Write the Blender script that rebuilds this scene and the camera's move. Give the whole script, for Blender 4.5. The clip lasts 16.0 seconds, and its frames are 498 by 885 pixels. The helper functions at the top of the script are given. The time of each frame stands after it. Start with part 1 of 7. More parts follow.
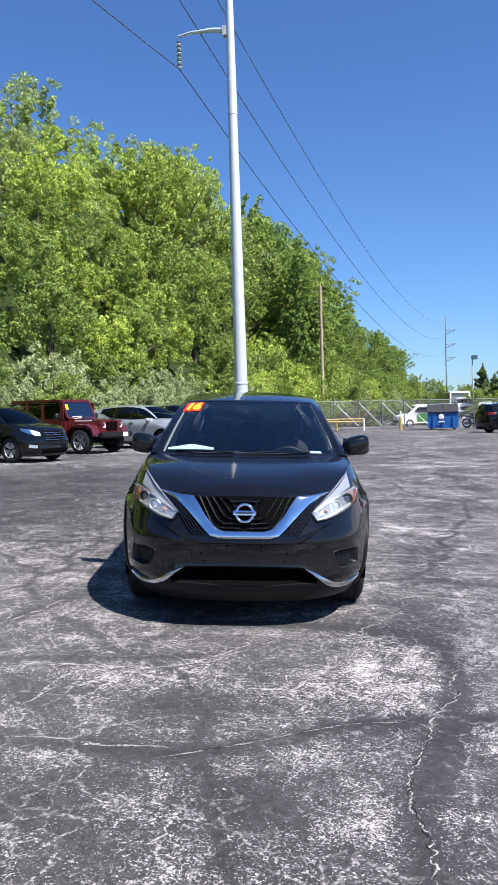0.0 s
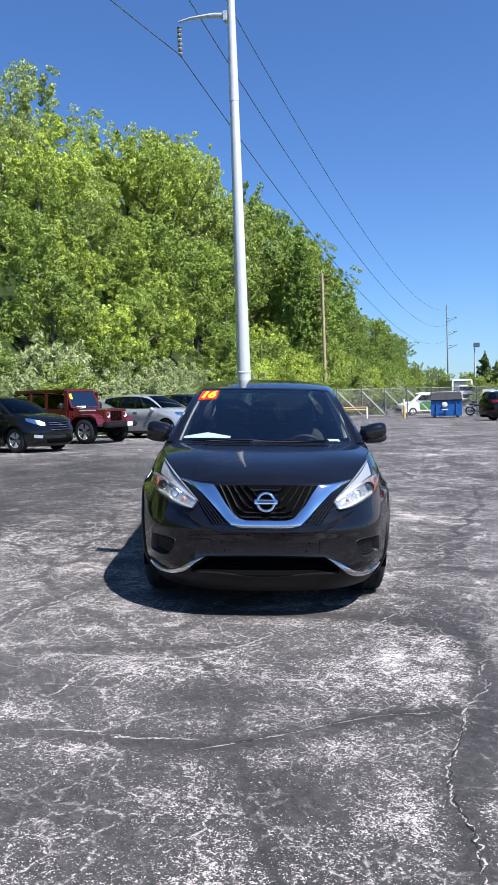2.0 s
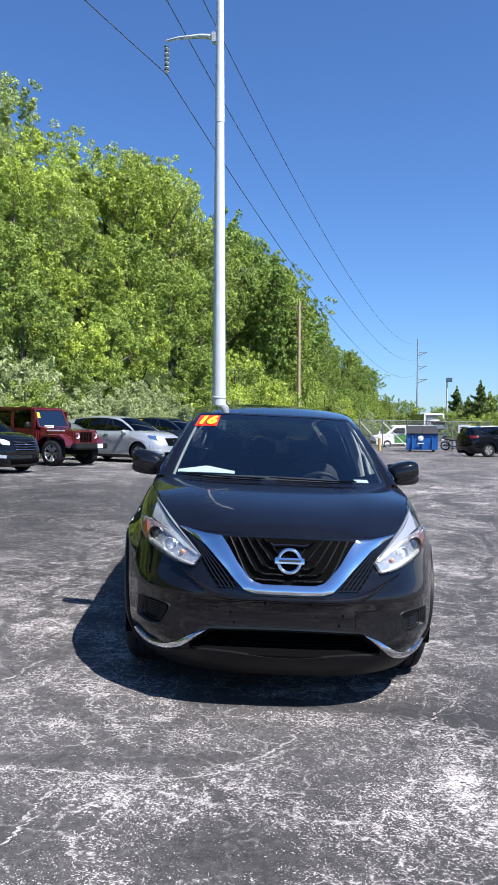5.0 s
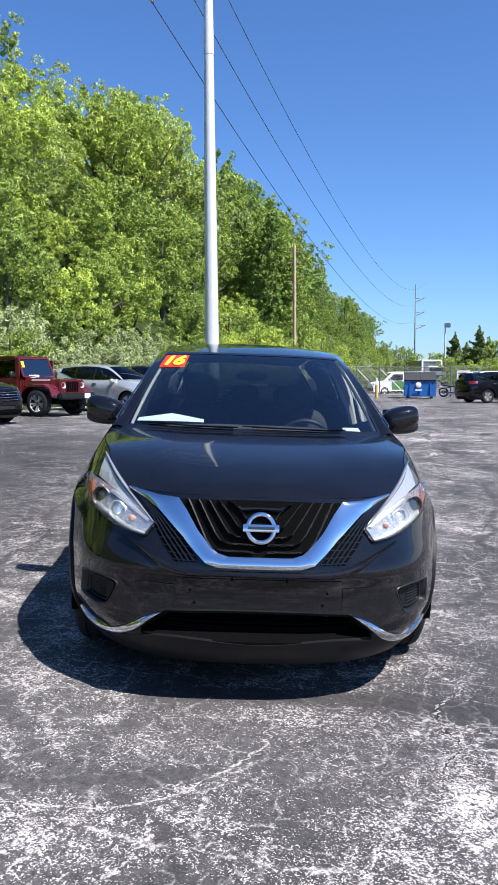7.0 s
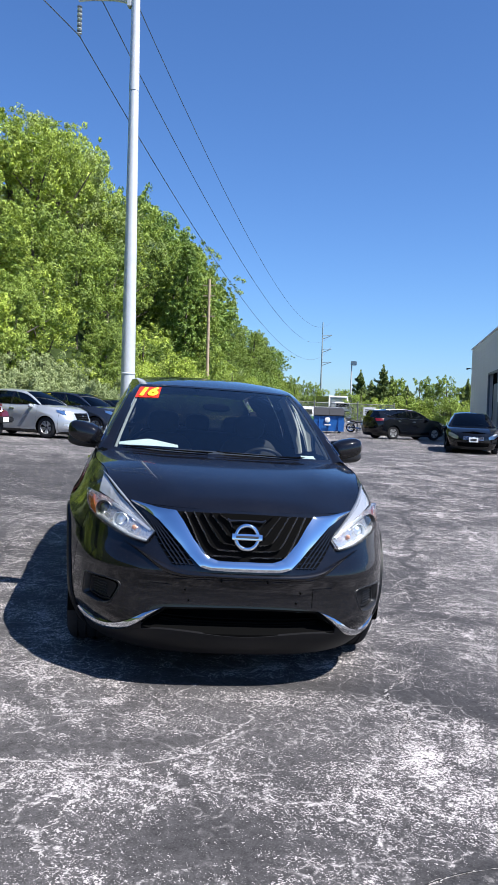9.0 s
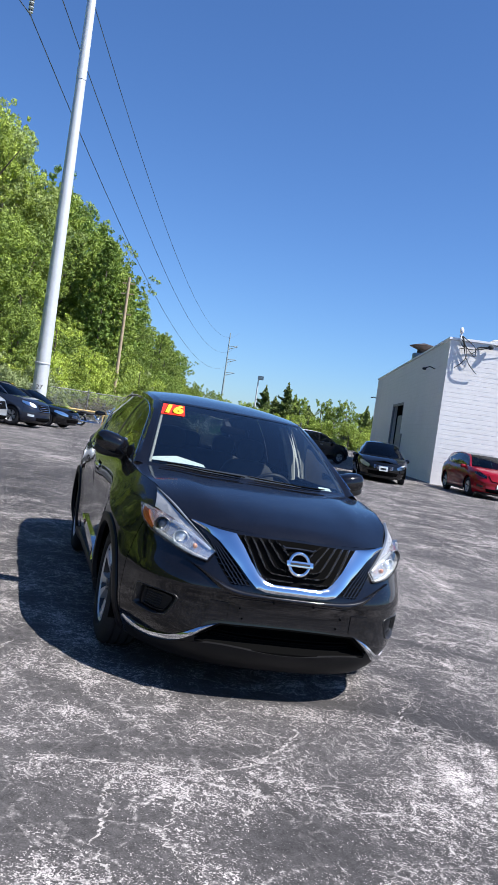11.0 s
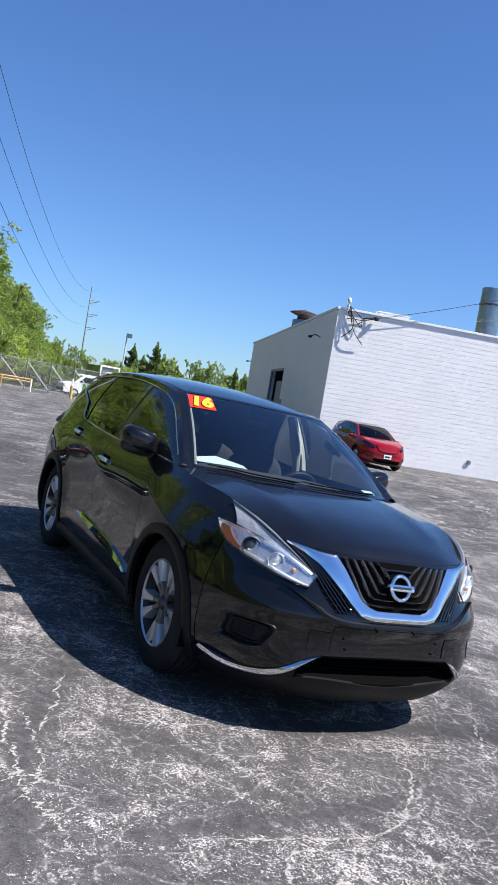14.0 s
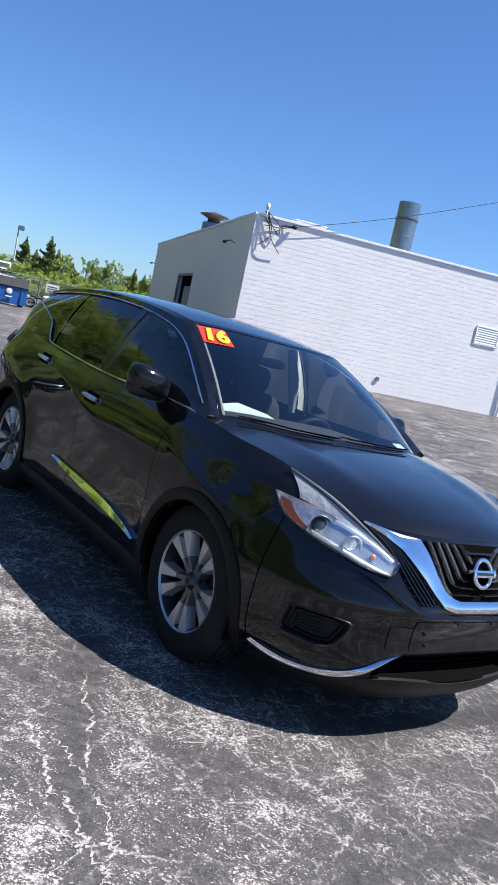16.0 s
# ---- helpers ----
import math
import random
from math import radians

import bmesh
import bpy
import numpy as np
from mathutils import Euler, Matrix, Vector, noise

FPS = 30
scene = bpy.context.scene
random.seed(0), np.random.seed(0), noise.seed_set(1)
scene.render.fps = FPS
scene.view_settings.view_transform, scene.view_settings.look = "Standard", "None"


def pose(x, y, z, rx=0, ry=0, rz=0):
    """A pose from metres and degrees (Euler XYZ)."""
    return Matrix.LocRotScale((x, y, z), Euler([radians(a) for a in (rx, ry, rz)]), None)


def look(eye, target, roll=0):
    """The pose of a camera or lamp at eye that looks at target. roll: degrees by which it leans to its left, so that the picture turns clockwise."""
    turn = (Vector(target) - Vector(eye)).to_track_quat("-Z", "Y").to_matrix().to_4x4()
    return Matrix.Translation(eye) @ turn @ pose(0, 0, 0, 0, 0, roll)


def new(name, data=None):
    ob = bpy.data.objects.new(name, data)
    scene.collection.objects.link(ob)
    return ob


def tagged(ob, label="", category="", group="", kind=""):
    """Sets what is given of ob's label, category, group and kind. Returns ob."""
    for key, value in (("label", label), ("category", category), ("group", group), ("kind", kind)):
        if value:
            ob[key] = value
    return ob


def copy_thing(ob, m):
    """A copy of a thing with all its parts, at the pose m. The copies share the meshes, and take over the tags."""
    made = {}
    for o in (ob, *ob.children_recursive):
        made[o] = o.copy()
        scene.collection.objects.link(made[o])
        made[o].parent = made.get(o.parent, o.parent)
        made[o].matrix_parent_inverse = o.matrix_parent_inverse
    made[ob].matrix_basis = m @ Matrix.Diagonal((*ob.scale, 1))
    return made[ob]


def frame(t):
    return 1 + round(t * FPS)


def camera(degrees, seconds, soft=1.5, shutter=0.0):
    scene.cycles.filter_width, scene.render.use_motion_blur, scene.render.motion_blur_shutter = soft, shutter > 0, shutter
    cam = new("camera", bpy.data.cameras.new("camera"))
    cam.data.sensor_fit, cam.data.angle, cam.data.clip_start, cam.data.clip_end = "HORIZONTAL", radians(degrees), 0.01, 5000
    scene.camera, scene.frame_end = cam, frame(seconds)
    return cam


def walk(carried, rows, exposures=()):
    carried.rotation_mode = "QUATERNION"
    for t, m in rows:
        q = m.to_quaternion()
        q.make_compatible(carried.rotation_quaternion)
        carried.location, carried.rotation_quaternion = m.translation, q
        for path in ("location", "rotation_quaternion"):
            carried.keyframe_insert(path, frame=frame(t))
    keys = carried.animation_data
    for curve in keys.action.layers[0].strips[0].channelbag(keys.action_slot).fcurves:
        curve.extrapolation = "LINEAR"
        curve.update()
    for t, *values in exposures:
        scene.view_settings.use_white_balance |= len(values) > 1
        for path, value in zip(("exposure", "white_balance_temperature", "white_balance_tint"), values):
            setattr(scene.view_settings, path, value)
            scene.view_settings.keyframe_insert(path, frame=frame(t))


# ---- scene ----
cam = camera(35.6, 16.0)
LEAN = 2.6
PATH = [
    (0, (0.471, 0.903, 1.614), (-0.221, 2.777, 1.502), 0.7),
    (0.5, (0.462, 0.895, 1.612), (-0.229, 2.768, 1.492), 0.4),
    (1, (0.43, 0.89, 1.609), (-0.258, 2.764, 1.486), 0.2),
    (1.5, (0.377, 0.88, 1.601), (-0.311, 2.753, 1.47), 0.1),
    (2, (0.316, 0.925, 1.601), (-0.377, 2.796, 1.461), 0.4),
    (2.5, (0.226, 1.054, 1.623), (-0.475, 2.921, 1.481), 0.9),
    (3, (0.158, 1.174, 1.62), (-0.535, 3.045, 1.492), 1.5),
    (3.5, (0.05, 1.318, 1.595), (-0.62, 3.2, 1.497), 2.1),
    (4, (-0.123, 1.49, 1.61), (-0.76, 3.384, 1.54), 2.5),
    (4.2, (-0.183, 1.56, 1.609), (-0.805, 3.46, 1.547), 2.8),
    (6.3, (-0.489, 2.578, 1.535), (-1.1, 4.476, 1.383), 2.3),
    (6.5, (-0.478, 2.65, 1.53), (-1.095, 4.545, 1.356), 2.2),
    (7, (-0.459, 2.721, 1.532), (-1.062, 4.618, 1.331), 2.1),
    (7.5, (-0.492, 2.608, 1.528), (-1.061, 4.515, 1.324), 2.1),
    (8, (-0.532, 2.454, 1.526), (-1.04, 4.379, 1.34), 2.7),
    (8.5, (-0.577, 2.236, 1.518), (-1.016, 4.181, 1.366), 3.3),
    (9, (-0.684, 2.002, 1.53), (-1.058, 3.964, 1.421), 4.2),
    (9.5, (-0.923, 1.738, 1.531), (-1.237, 3.712, 1.463), 5.6),
    (9.7, (-0.993, 1.652, 1.526), (-1.282, 3.63, 1.474), 6.4),
    (11.8, (-1.894, 1.555, 1.597), (-1.89, 3.554, 1.536), 11.7),
    (12, (-1.953, 1.546, 1.598), (-1.924, 3.545, 1.537), 11.7),
    (12.5, (-2.222, 1.652, 1.586), (-2.128, 3.649, 1.531), 11.9),
    (13, (-2.484, 1.772, 1.574), (-2.329, 3.765, 1.515), 11.9),
    (13.5, (-2.677, 1.949, 1.574), (-2.465, 3.937, 1.505), 12.0),
    (14, (-2.863, 2.1, 1.571), (-2.589, 4.079, 1.482), 12.2),
    (14.5, (-3.134, 2.262, 1.573), (-2.796, 4.229, 1.455), 12.6),
    (15, (-3.301, 2.484, 1.546), (-2.89, 4.435, 1.39), 13.1),
    (15.5, (-3.407, 2.781, 1.581), (-2.916, 4.708, 1.366), 13.8),
    (16, (-3.533, 2.993, 1.58), (-2.943, 4.886, 1.319), 14.7),
]
LOT = pose(0, 0, 0, 0, LEAN, 0)   # the lot falls to one side under the parked car
walk(cam, [(t, LOT @ look(eye, target, roll)) for t, eye, target, roll in PATH],
     exposures=[(0.0, 0.97, 5940, 11), (4.2, 0.98, 5940, 11), (6.8, 1.07, 5940, 11), (7.6, 1.07, 5940, 11), (8.6, 1.01, 5940, 11), (9.7, 0.96, 5950, 11), (12.0, 0.88, 6030, 11), (13.0, 0.94, 6040, 11), (16.0, 0.95, 6040, 11)])

# ---- world, sun, exposure ----
def lot_vec(x, y, z):
    return LOT.to_3x3() @ Vector((x, y, z))


SUN_WAY = lot_vec(0.662, -0.287, 1.1).normalized()
world = bpy.data.worlds.new("world")
scene.world = world
world.use_nodes = True
wn = world.node_tree
sky = wn.nodes.new("ShaderNodeTexSky")
sky.sky_type = 'NISHITA'
sky.sun_disc = False
sky.sun_elevation = math.asin(SUN_WAY.z)
sky.sun_rotation = math.atan2(SUN_WAY.x, SUN_WAY.y)
sky.air_density, sky.dust_density, sky.ozone_density = 1.0, 0.25, 2.5
wn.nodes["Background"].inputs[1].default_value = 0.0585
blue = wn.nodes.new("ShaderNodeMix")   # a clear, evenly blue May sky
blue.data_type = 'RGBA'
blue.blend_type = 'MULTIPLY'
blue.inputs["Factor"].default_value = 1.0
blue.inputs["B"].default_value = (0.73, 0.97, 1.30, 1)
wn.links.new(sky.outputs[0], blue.inputs["A"])
wn.links.new(blue.outputs["Result"], wn.nodes["Background"].inputs[0])
sun_data = bpy.data.lights.new("sun", 'SUN')
sun_data.energy, sun_data.angle, sun_data.color = 5.0, radians(0.53), (1.0, 0.93, 0.82)
sun = new("sun", sun_data)
sun.matrix_world = look(SUN_WAY * 60, (0, 0, 0))


# ---- materials ----
def material(name, colour, rough=0.5, metal=0.0, coat=0.0, spec=0.5, noise_scale=0, noise_amount=0.0, bump=0.0, bump_scale=40, spread=0.0):
    """A plain surface with grain at two scales, relief, and a spread of brightness from piece to piece."""
    m = bpy.data.materials.new(name)
    m.use_nodes = True
    nt = m.node_tree
    b = nt.nodes["Principled BSDF"]
    b.inputs["Base Color"].default_value = (*colour, 1)
    b.inputs["Roughness"].default_value = rough
    b.inputs["Metallic"].default_value = metal
    b.inputs["Coat Weight"].default_value = coat
    b.inputs["Coat Roughness"].default_value = 0.02
    b.inputs["Specular IOR Level"].default_value = spec
    if noise_scale or bump or spread:
        geo = nt.nodes.new("ShaderNodeTexCoord")
    if noise_scale:
        n1 = nt.nodes.new("ShaderNodeTexNoise")
        n1.inputs["Scale"].default_value = noise_scale
        n1.inputs["Detail"].default_value = 6
        nt.links.new(geo.outputs["Object"], n1.inputs["Vector"])
        n2 = nt.nodes.new("ShaderNodeTexNoise")
        n2.inputs["Scale"].default_value = noise_scale * 9
        n2.inputs["Detail"].default_value = 4
        nt.links.new(geo.outputs["Object"], n2.inputs["Vector"])
        add = nt.nodes.new("ShaderNodeMath")
        add.operation = 'ADD'
        nt.links.new(n1.outputs[0], add.inputs[0])
        nt.links.new(n2.outputs[0], add.inputs[1])
        ramp = nt.nodes.new("ShaderNodeMapRange")
        ramp.inputs["From Min"].default_value, ramp.inputs["From Max"].default_value = 0.6, 1.4
        ramp.inputs["To Min"].default_value, ramp.inputs["To Max"].default_value = 1 - noise_amount, 1 + noise_amount
        nt.links.new(add.outputs[0], ramp.inputs["Value"])
        mix = nt.nodes.new("ShaderNodeVectorMath")
        mix.operation = 'SCALE'
        mix.inputs[0].default_value = colour
        nt.links.new(ramp.outputs[0], mix.inputs["Scale"])
        out = mix.outputs[0]
        if spread:
            info = nt.nodes.new("ShaderNodeObjectInfo")
            r2 = nt.nodes.new("ShaderNodeMapRange")
            r2.inputs["To Min"].default_value, r2.inputs["To Max"].default_value = 1 - spread, 1 + spread
            nt.links.new(info.outputs["Random"], r2.inputs["Value"])
            m2 = nt.nodes.new("ShaderNodeVectorMath")
            m2.operation = 'SCALE'
            nt.links.new(out, m2.inputs[0])
            nt.links.new(r2.outputs[0], m2.inputs["Scale"])
            out = m2.outputs[0]
        nt.links.new(out, b.inputs["Base Color"])
    if bump:
        n3 = nt.nodes.new("ShaderNodeTexNoise")
        n3.inputs["Scale"].default_value = bump_scale
        n3.inputs["Detail"].default_value = 4
        nt.links.new(geo.outputs["Object"], n3.inputs["Vector"])
        bp = nt.nodes.new("ShaderNodeBump")
        bp.inputs["Strength"].default_value = bump
        bp.inputs["Distance"].default_value = 0.02
        nt.links.new(n3.outputs[0], bp.inputs["Height"])
        nt.links.new(bp.outputs[0], b.inputs["Normal"])
    return m


def pane_material(name, tint, rough=0.0, gloss=1.0, ior=1.6):
    """Thin tinted glass: what lies behind shows through the tint, the outside mirrors in it."""
    m = bpy.data.materials.new(name)
    m.use_nodes = True
    nt = m.node_tree
    nt.nodes.remove(nt.nodes["Principled BSDF"])
    clear = nt.nodes.new("ShaderNodeBsdfTransparent")
    clear.inputs[0].default_value = (*tint, 1)
    shine = nt.nodes.new("ShaderNodeBsdfGlossy")
    shine.inputs["Color"].default_value = (gloss, gloss, gloss, 1)
    shine.inputs["Roughness"].default_value = rough
    fr = nt.nodes.new("ShaderNodeFresnel")
    fr.inputs["IOR"].default_value = ior
    mix = nt.nodes.new("ShaderNodeMixShader")
    nt.links.new(fr.outputs[0], mix.inputs[0])
    nt.links.new(clear.outputs[0], mix.inputs[1])
    nt.links.new(shine.outputs[0], mix.inputs[2])
    nt.links.new(mix.outputs[0], nt.nodes["Material Output"].inputs[0])
    return m


M_PAINT = material("black_paint", (0.0045, 0.0045, 0.0060), 0.30, 0.0, 1.0, 0.02, noise_scale=5, noise_amount=0.35)
M_PAINT.node_tree.nodes["Principled BSDF"].inputs["Coat Roughness"].default_value = 0.045
M_BLACKPL = material("black_plastic", (0.009, 0.009, 0.010), 0.45, noise_scale=6, noise_amount=0.2)
M_GLOSSBLK = material("gloss_black", (0.006, 0.006, 0.007), 0.12, coat=0.5)
# near-black: the shade of grilles, intakes and hollows is put into this colour
M_MATTE = material("matte_black", (0.003, 0.003, 0.003), 0.95, spec=0.03)
M_CHROME = material("chrome", (0.72, 0.74, 0.78), 0.06, 1.0)
M_SATIN = material("satin_metal", (0.62, 0.63, 0.65), 0.25, 1.0)
M_RUBBER = material("rubber", (0.018, 0.018, 0.02), 0.85, noise_scale=8, noise_amount=0.25, spec=0.25)
M_RIM = material("machined_alloy", (0.55, 0.55, 0.56), 0.3, 0.6)
M_RIMDARK = material("dark_alloy", (0.03, 0.031, 0.035), 0.4, 0.5)
M_ROOT = material("grey_alloy", (0.16, 0.16, 0.165), 0.4, 0.5)
M_DISC = material("brake_iron", (0.11, 0.11, 0.115), 0.45, 0.9)
M_WINDSHIELD = pane_material("windshield_glass", (0.54, 0.62, 0.64), ior=1.9)
M_TINT = pane_material("tinted_glass", (0.10, 0.13, 0.12))
M_FRONTGLASS = pane_material("door_glass", (0.58, 0.64, 0.62))
M_LENS = pane_material("lamp_lens", (0.93, 0.95, 0.97))
M_LAMPCHROME = material("lamp_reflector", (0.88, 0.90, 0.92), 0.28, 0.85)
M_LAMPGREY = material("lamp_bezel", (0.58, 0.59, 0.61), 0.2, 0.75, bump=0.6, bump_scale=22)
M_BLADE = material("lamp_blade", (0.30, 0.32, 0.35), 0.3, 0.4)
M_LAMPDARK = material("lamp_smoked", (0.36, 0.37, 0.39), 0.25, 0.3, coat=0.8, bump=0.4, bump_scale=30)
M_LIP = material("lip_plastic", (0.006, 0.006, 0.007), 0.5, spec=0.25, noise_scale=6, noise_amount=0.2)
M_AMBER = material("amber_lens", (0.15, 0.038, 0.009), 0.25, coat=0.6)
M_REDLENS = material("red_lens", (0.13, 0.006, 0.008), 0.2, coat=0.6)
M_CLOTH = material("dark_cloth", (0.032, 0.032, 0.034), 0.9, noise_scale=20, noise_amount=0.3)
M_TAILDARK = material("pale_tail_lens", (0.36, 0.30, 0.30), 0.15, 0.4, coat=0.8)
M_PILLARGREY = material("grey_trim", (0.30, 0.30, 0.29), 0.7, noise_scale=10, noise_amount=0.1)
M_BEIGE = material("pale_trim", (0.5, 0.49, 0.46), 0.7, noise_scale=10, noise_amount=0.1)
M_DASH = material("dash_plastic", (0.045, 0.045, 0.048), 0.7, noise_scale=20, noise_amount=0.2)
M_PAPER = material("paper", (0.58, 0.66, 0.66), 0.8)
M_STICKRED = material("sticker_red", (0.75, 0.03, 0.01), 0.5)
M_STICKYEL = material("sticker_yellow", (0.95, 0.72, 0.02), 0.5)
M_PLATE = material("plate_white", (0.75, 0.76, 0.77), 0.5)


# ---- mesh helpers ----
def curve_of(xs, ys):
    """Natural cubic spline through a few points, held level past its ends."""
    xs, ys = np.asarray(xs, float), np.asarray(ys, float)
    n = len(xs)
    h = np.diff(xs)
    a = np.zeros((n, n))
    r = np.zeros(n)
    a[0, 0] = a[-1, -1] = 1
    for i in range(1, n - 1):
        a[i, i - 1], a[i, i], a[i, i + 1] = h[i - 1], 2 * (h[i - 1] + h[i]), h[i]
        r[i] = 6 * ((ys[i + 1] - ys[i]) / h[i] - (ys[i] - ys[i - 1]) / h[i - 1])
    m = np.linalg.solve(a, r)

    def f(x):
        x = np.clip(np.asarray(x, float), xs[0], xs[-1])
        i = np.clip(np.searchsorted(xs, x) - 1, 0, n - 2)
        d0, d1 = xs[i + 1] - x, x - xs[i]
        return m[i] * d0 ** 3 / (6 * h[i]) + m[i + 1] * d1 ** 3 / (6 * h[i]) + (ys[i] / h[i] - m[i] * h[i] / 6) * d0 + (ys[i + 1] / h[i] - m[i + 1] * h[i] / 6) * d1
    return f


def line_of(points, smooth=True):
    """A curve through 2D or 3D points; returns a function of 0..1."""
    p = np.asarray(points, float)
    d = np.concatenate([[0], np.cumsum(np.linalg.norm(np.diff(p, axis=0), axis=1))])
    d /= d[-1]
    if smooth and len(p) > 2:
        fs = [curve_of(d, p[:, k]) for k in range(p.shape[1])]
        return lambda u: np.stack([f(u) for f in fs], -1)
    return lambda u: np.stack([np.interp(u, d, p[:, k]) for k in range(p.shape[1])], -1)


def grid_data(p, close_u=False, close_v=False, flip=False):
    nu, nv = p.shape[:2]
    verts = [tuple(map(float, v)) for v in p.reshape(-1, 3)]
    faces = []
    for i in range(nu if close_u else nu - 1):
        for j in range(nv if close_v else nv - 1):
            a, b, c, d = i * nv + j, ((i + 1) % nu) * nv + j, ((i + 1) % nu) * nv + (j + 1) % nv, i * nv + (j + 1) % nv
            faces.append((a, d, c, b) if flip else (a, b, c, d))
    return verts, faces


def mesh_of(name, pieces, smooth=True):
    """One mesh out of several (verts, faces) pieces."""
    verts, faces = [], []
    for v, f in pieces:
        k = len(verts)
        verts += v
        faces += [tuple(i + k for i in q) for q in f]
    me = bpy.data.meshes.new(name)
    me.from_pydata(verts, [], faces)
    bm = bmesh.new()
    bm.from_mesh(me)
    bmesh.ops.remove_doubles(bm, verts=bm.verts, dist=1e-5)
    bmesh.ops.recalc_face_normals(bm, faces=bm.faces)
    bm.to_mesh(me)
    bm.free()
    if smooth:
        me.shade_smooth()
        me.set_sharp_from_angle(angle=radians(38))
    return me


def part(name, pieces, mat, parent, label="", smooth=True):
    me = pieces if isinstance(pieces, bpy.types.Mesh) else mesh_of(name, pieces, smooth)
    if not me.materials:
        me.materials.append(mat)
    ob = new(name, me)
    ob.parent = parent
    if label:
        ob["label"] = label
    return ob


def thing(name, m, label, category, group="", kind=""):
    ob = new(name)
    ob.matrix_world = m
    return tagged(ob, label, category, group, kind)


def solo(name, pieces, mat, label, category="", kind="", m=None, smooth=True, group=""):
    me = pieces if isinstance(pieces, bpy.types.Mesh) else mesh_of(name, pieces, smooth)
    me.materials.append(mat)
    ob = new(name, me)
    if m:
        ob.matrix_world = m
    return tagged(ob, label, category, group, kind)


def box(x0, x1, y0, y1, z0, z1, bevel=0.0):
    """A block with bevelled edges."""
    bm = bmesh.new()
    bmesh.ops.create_cube(bm, size=1, matrix=Matrix.Translation(((x0 + x1) / 2, (y0 + y1) / 2, (z0 + z1) / 2)) @ Matrix.Diagonal((x1 - x0, y1 - y0, z1 - z0, 1)))
    if bevel:
        bmesh.ops.bevel(bm, geom=bm.edges[:], offset=bevel, segments=2, affect='EDGES')
    return from_bm(bm)


def from_bm(bm):
    bm.verts.index_update()
    data = [tuple(v.co) for v in bm.verts], [tuple(v.index for v in f.verts) for f in bm.faces]
    bm.free()
    return data


def moved(piece, m):
    return [tuple(m @ Vector(v)) for v in piece[0]], piece[1]


def tube(points, radius, sides=8, cap=True):
    """A round bar along 3D points; the radius may differ from point to point."""
    p = [Vector(q) for q in points]
    rs = radius if hasattr(radius, "__len__") else [radius] * len(p)
    rows = []
    for i, q in enumerate(p):
        way = (p[min(i + 1, len(p) - 1)] - p[max(i - 1, 0)]).normalized()
        side = way.cross(Vector((0, 0, 1)))
        if side.length < 1e-3:
            side = Vector((1, 0, 0))
        side.normalize()
        up = side.cross(way).normalized()
        rows.append([q + (side * math.cos(a) + up * math.sin(a)) * rs[i] for a in [2 * math.pi * k / sides for k in range(sides)]])
    v, f = grid_data(np.array([[tuple(x) for x in r] for r in rows]), close_v=True)
    if cap:
        f = f + [tuple(range(sides - 1, -1, -1)), tuple(range((len(p) - 1) * sides, len(p) * sides))]
    return v, f


def lathe(profile, sides=32, axis='z'):
    """A turned body from (radius, height) pairs."""
    a = np.linspace(0, 2 * np.pi, sides, endpoint=False)
    pr = np.asarray(profile, float)
    p = np.stack([np.outer(np.cos(a), pr[:, 0]), np.outer(np.sin(a), pr[:, 0]), np.tile(pr[:, 1], (sides, 1))], -1)
    if axis == 'x':
        p = p[..., [2, 0, 1]]
    elif axis == 'y':
        p = p[..., [0, 2, 1]]
    return grid_data(p, close_u=True)


def blob(rx, ry, rz, e=2.5, nu=20, nv=12, at=(0, 0, 0)):
    """A rounded block: a superellipsoid."""
    def sp(c, k):
        return np.sign(c) * np.abs(c) ** (2 / k)
    u = np.linspace(-np.pi, np.pi, nu, endpoint=False)
    v = np.linspace(-np.pi / 2, np.pi / 2, nv)
    x = rx * np.outer(sp(np.cos(u), e), sp(np.cos(v), e)) + at[0]
    y = ry * np.outer(sp(np.sin(u), e), sp(np.cos(v), e)) + at[1]
    z = np.tile(rz * sp(np.sin(v), e), (nu, 1)) + at[2]
    return grid_data(np.stack([x, y, z], -1), close_u=True)


# ---- ground ----
def ground_z(x, y):
    """The lot falls to the side under the black car and eases off round it."""
    x, y = np.asarray(x, float), np.asarray(y, float)
    near = -math.tan(radians(LEAN)) * (np.clip(x, -5.2, 2.2) + 0.35 * np.clip(x + 5.2, -8, 0) + 0.12 * np.clip(x - 2.2, 0, 6))
    q = np.clip((y - 36) / 10, 0, 1)
    far = 0.15 - 0.011 * np.clip(x, -16, 8) - 0.13 * q * q * (3 - 2 * q)
    s = np.clip((y - 11.5) / 14, 0, 1)
    s = s * s * (3 - 2 * s)
    return near * (1 - s) + far * s


def gz(x, y):
    return float(ground_z(x, y))


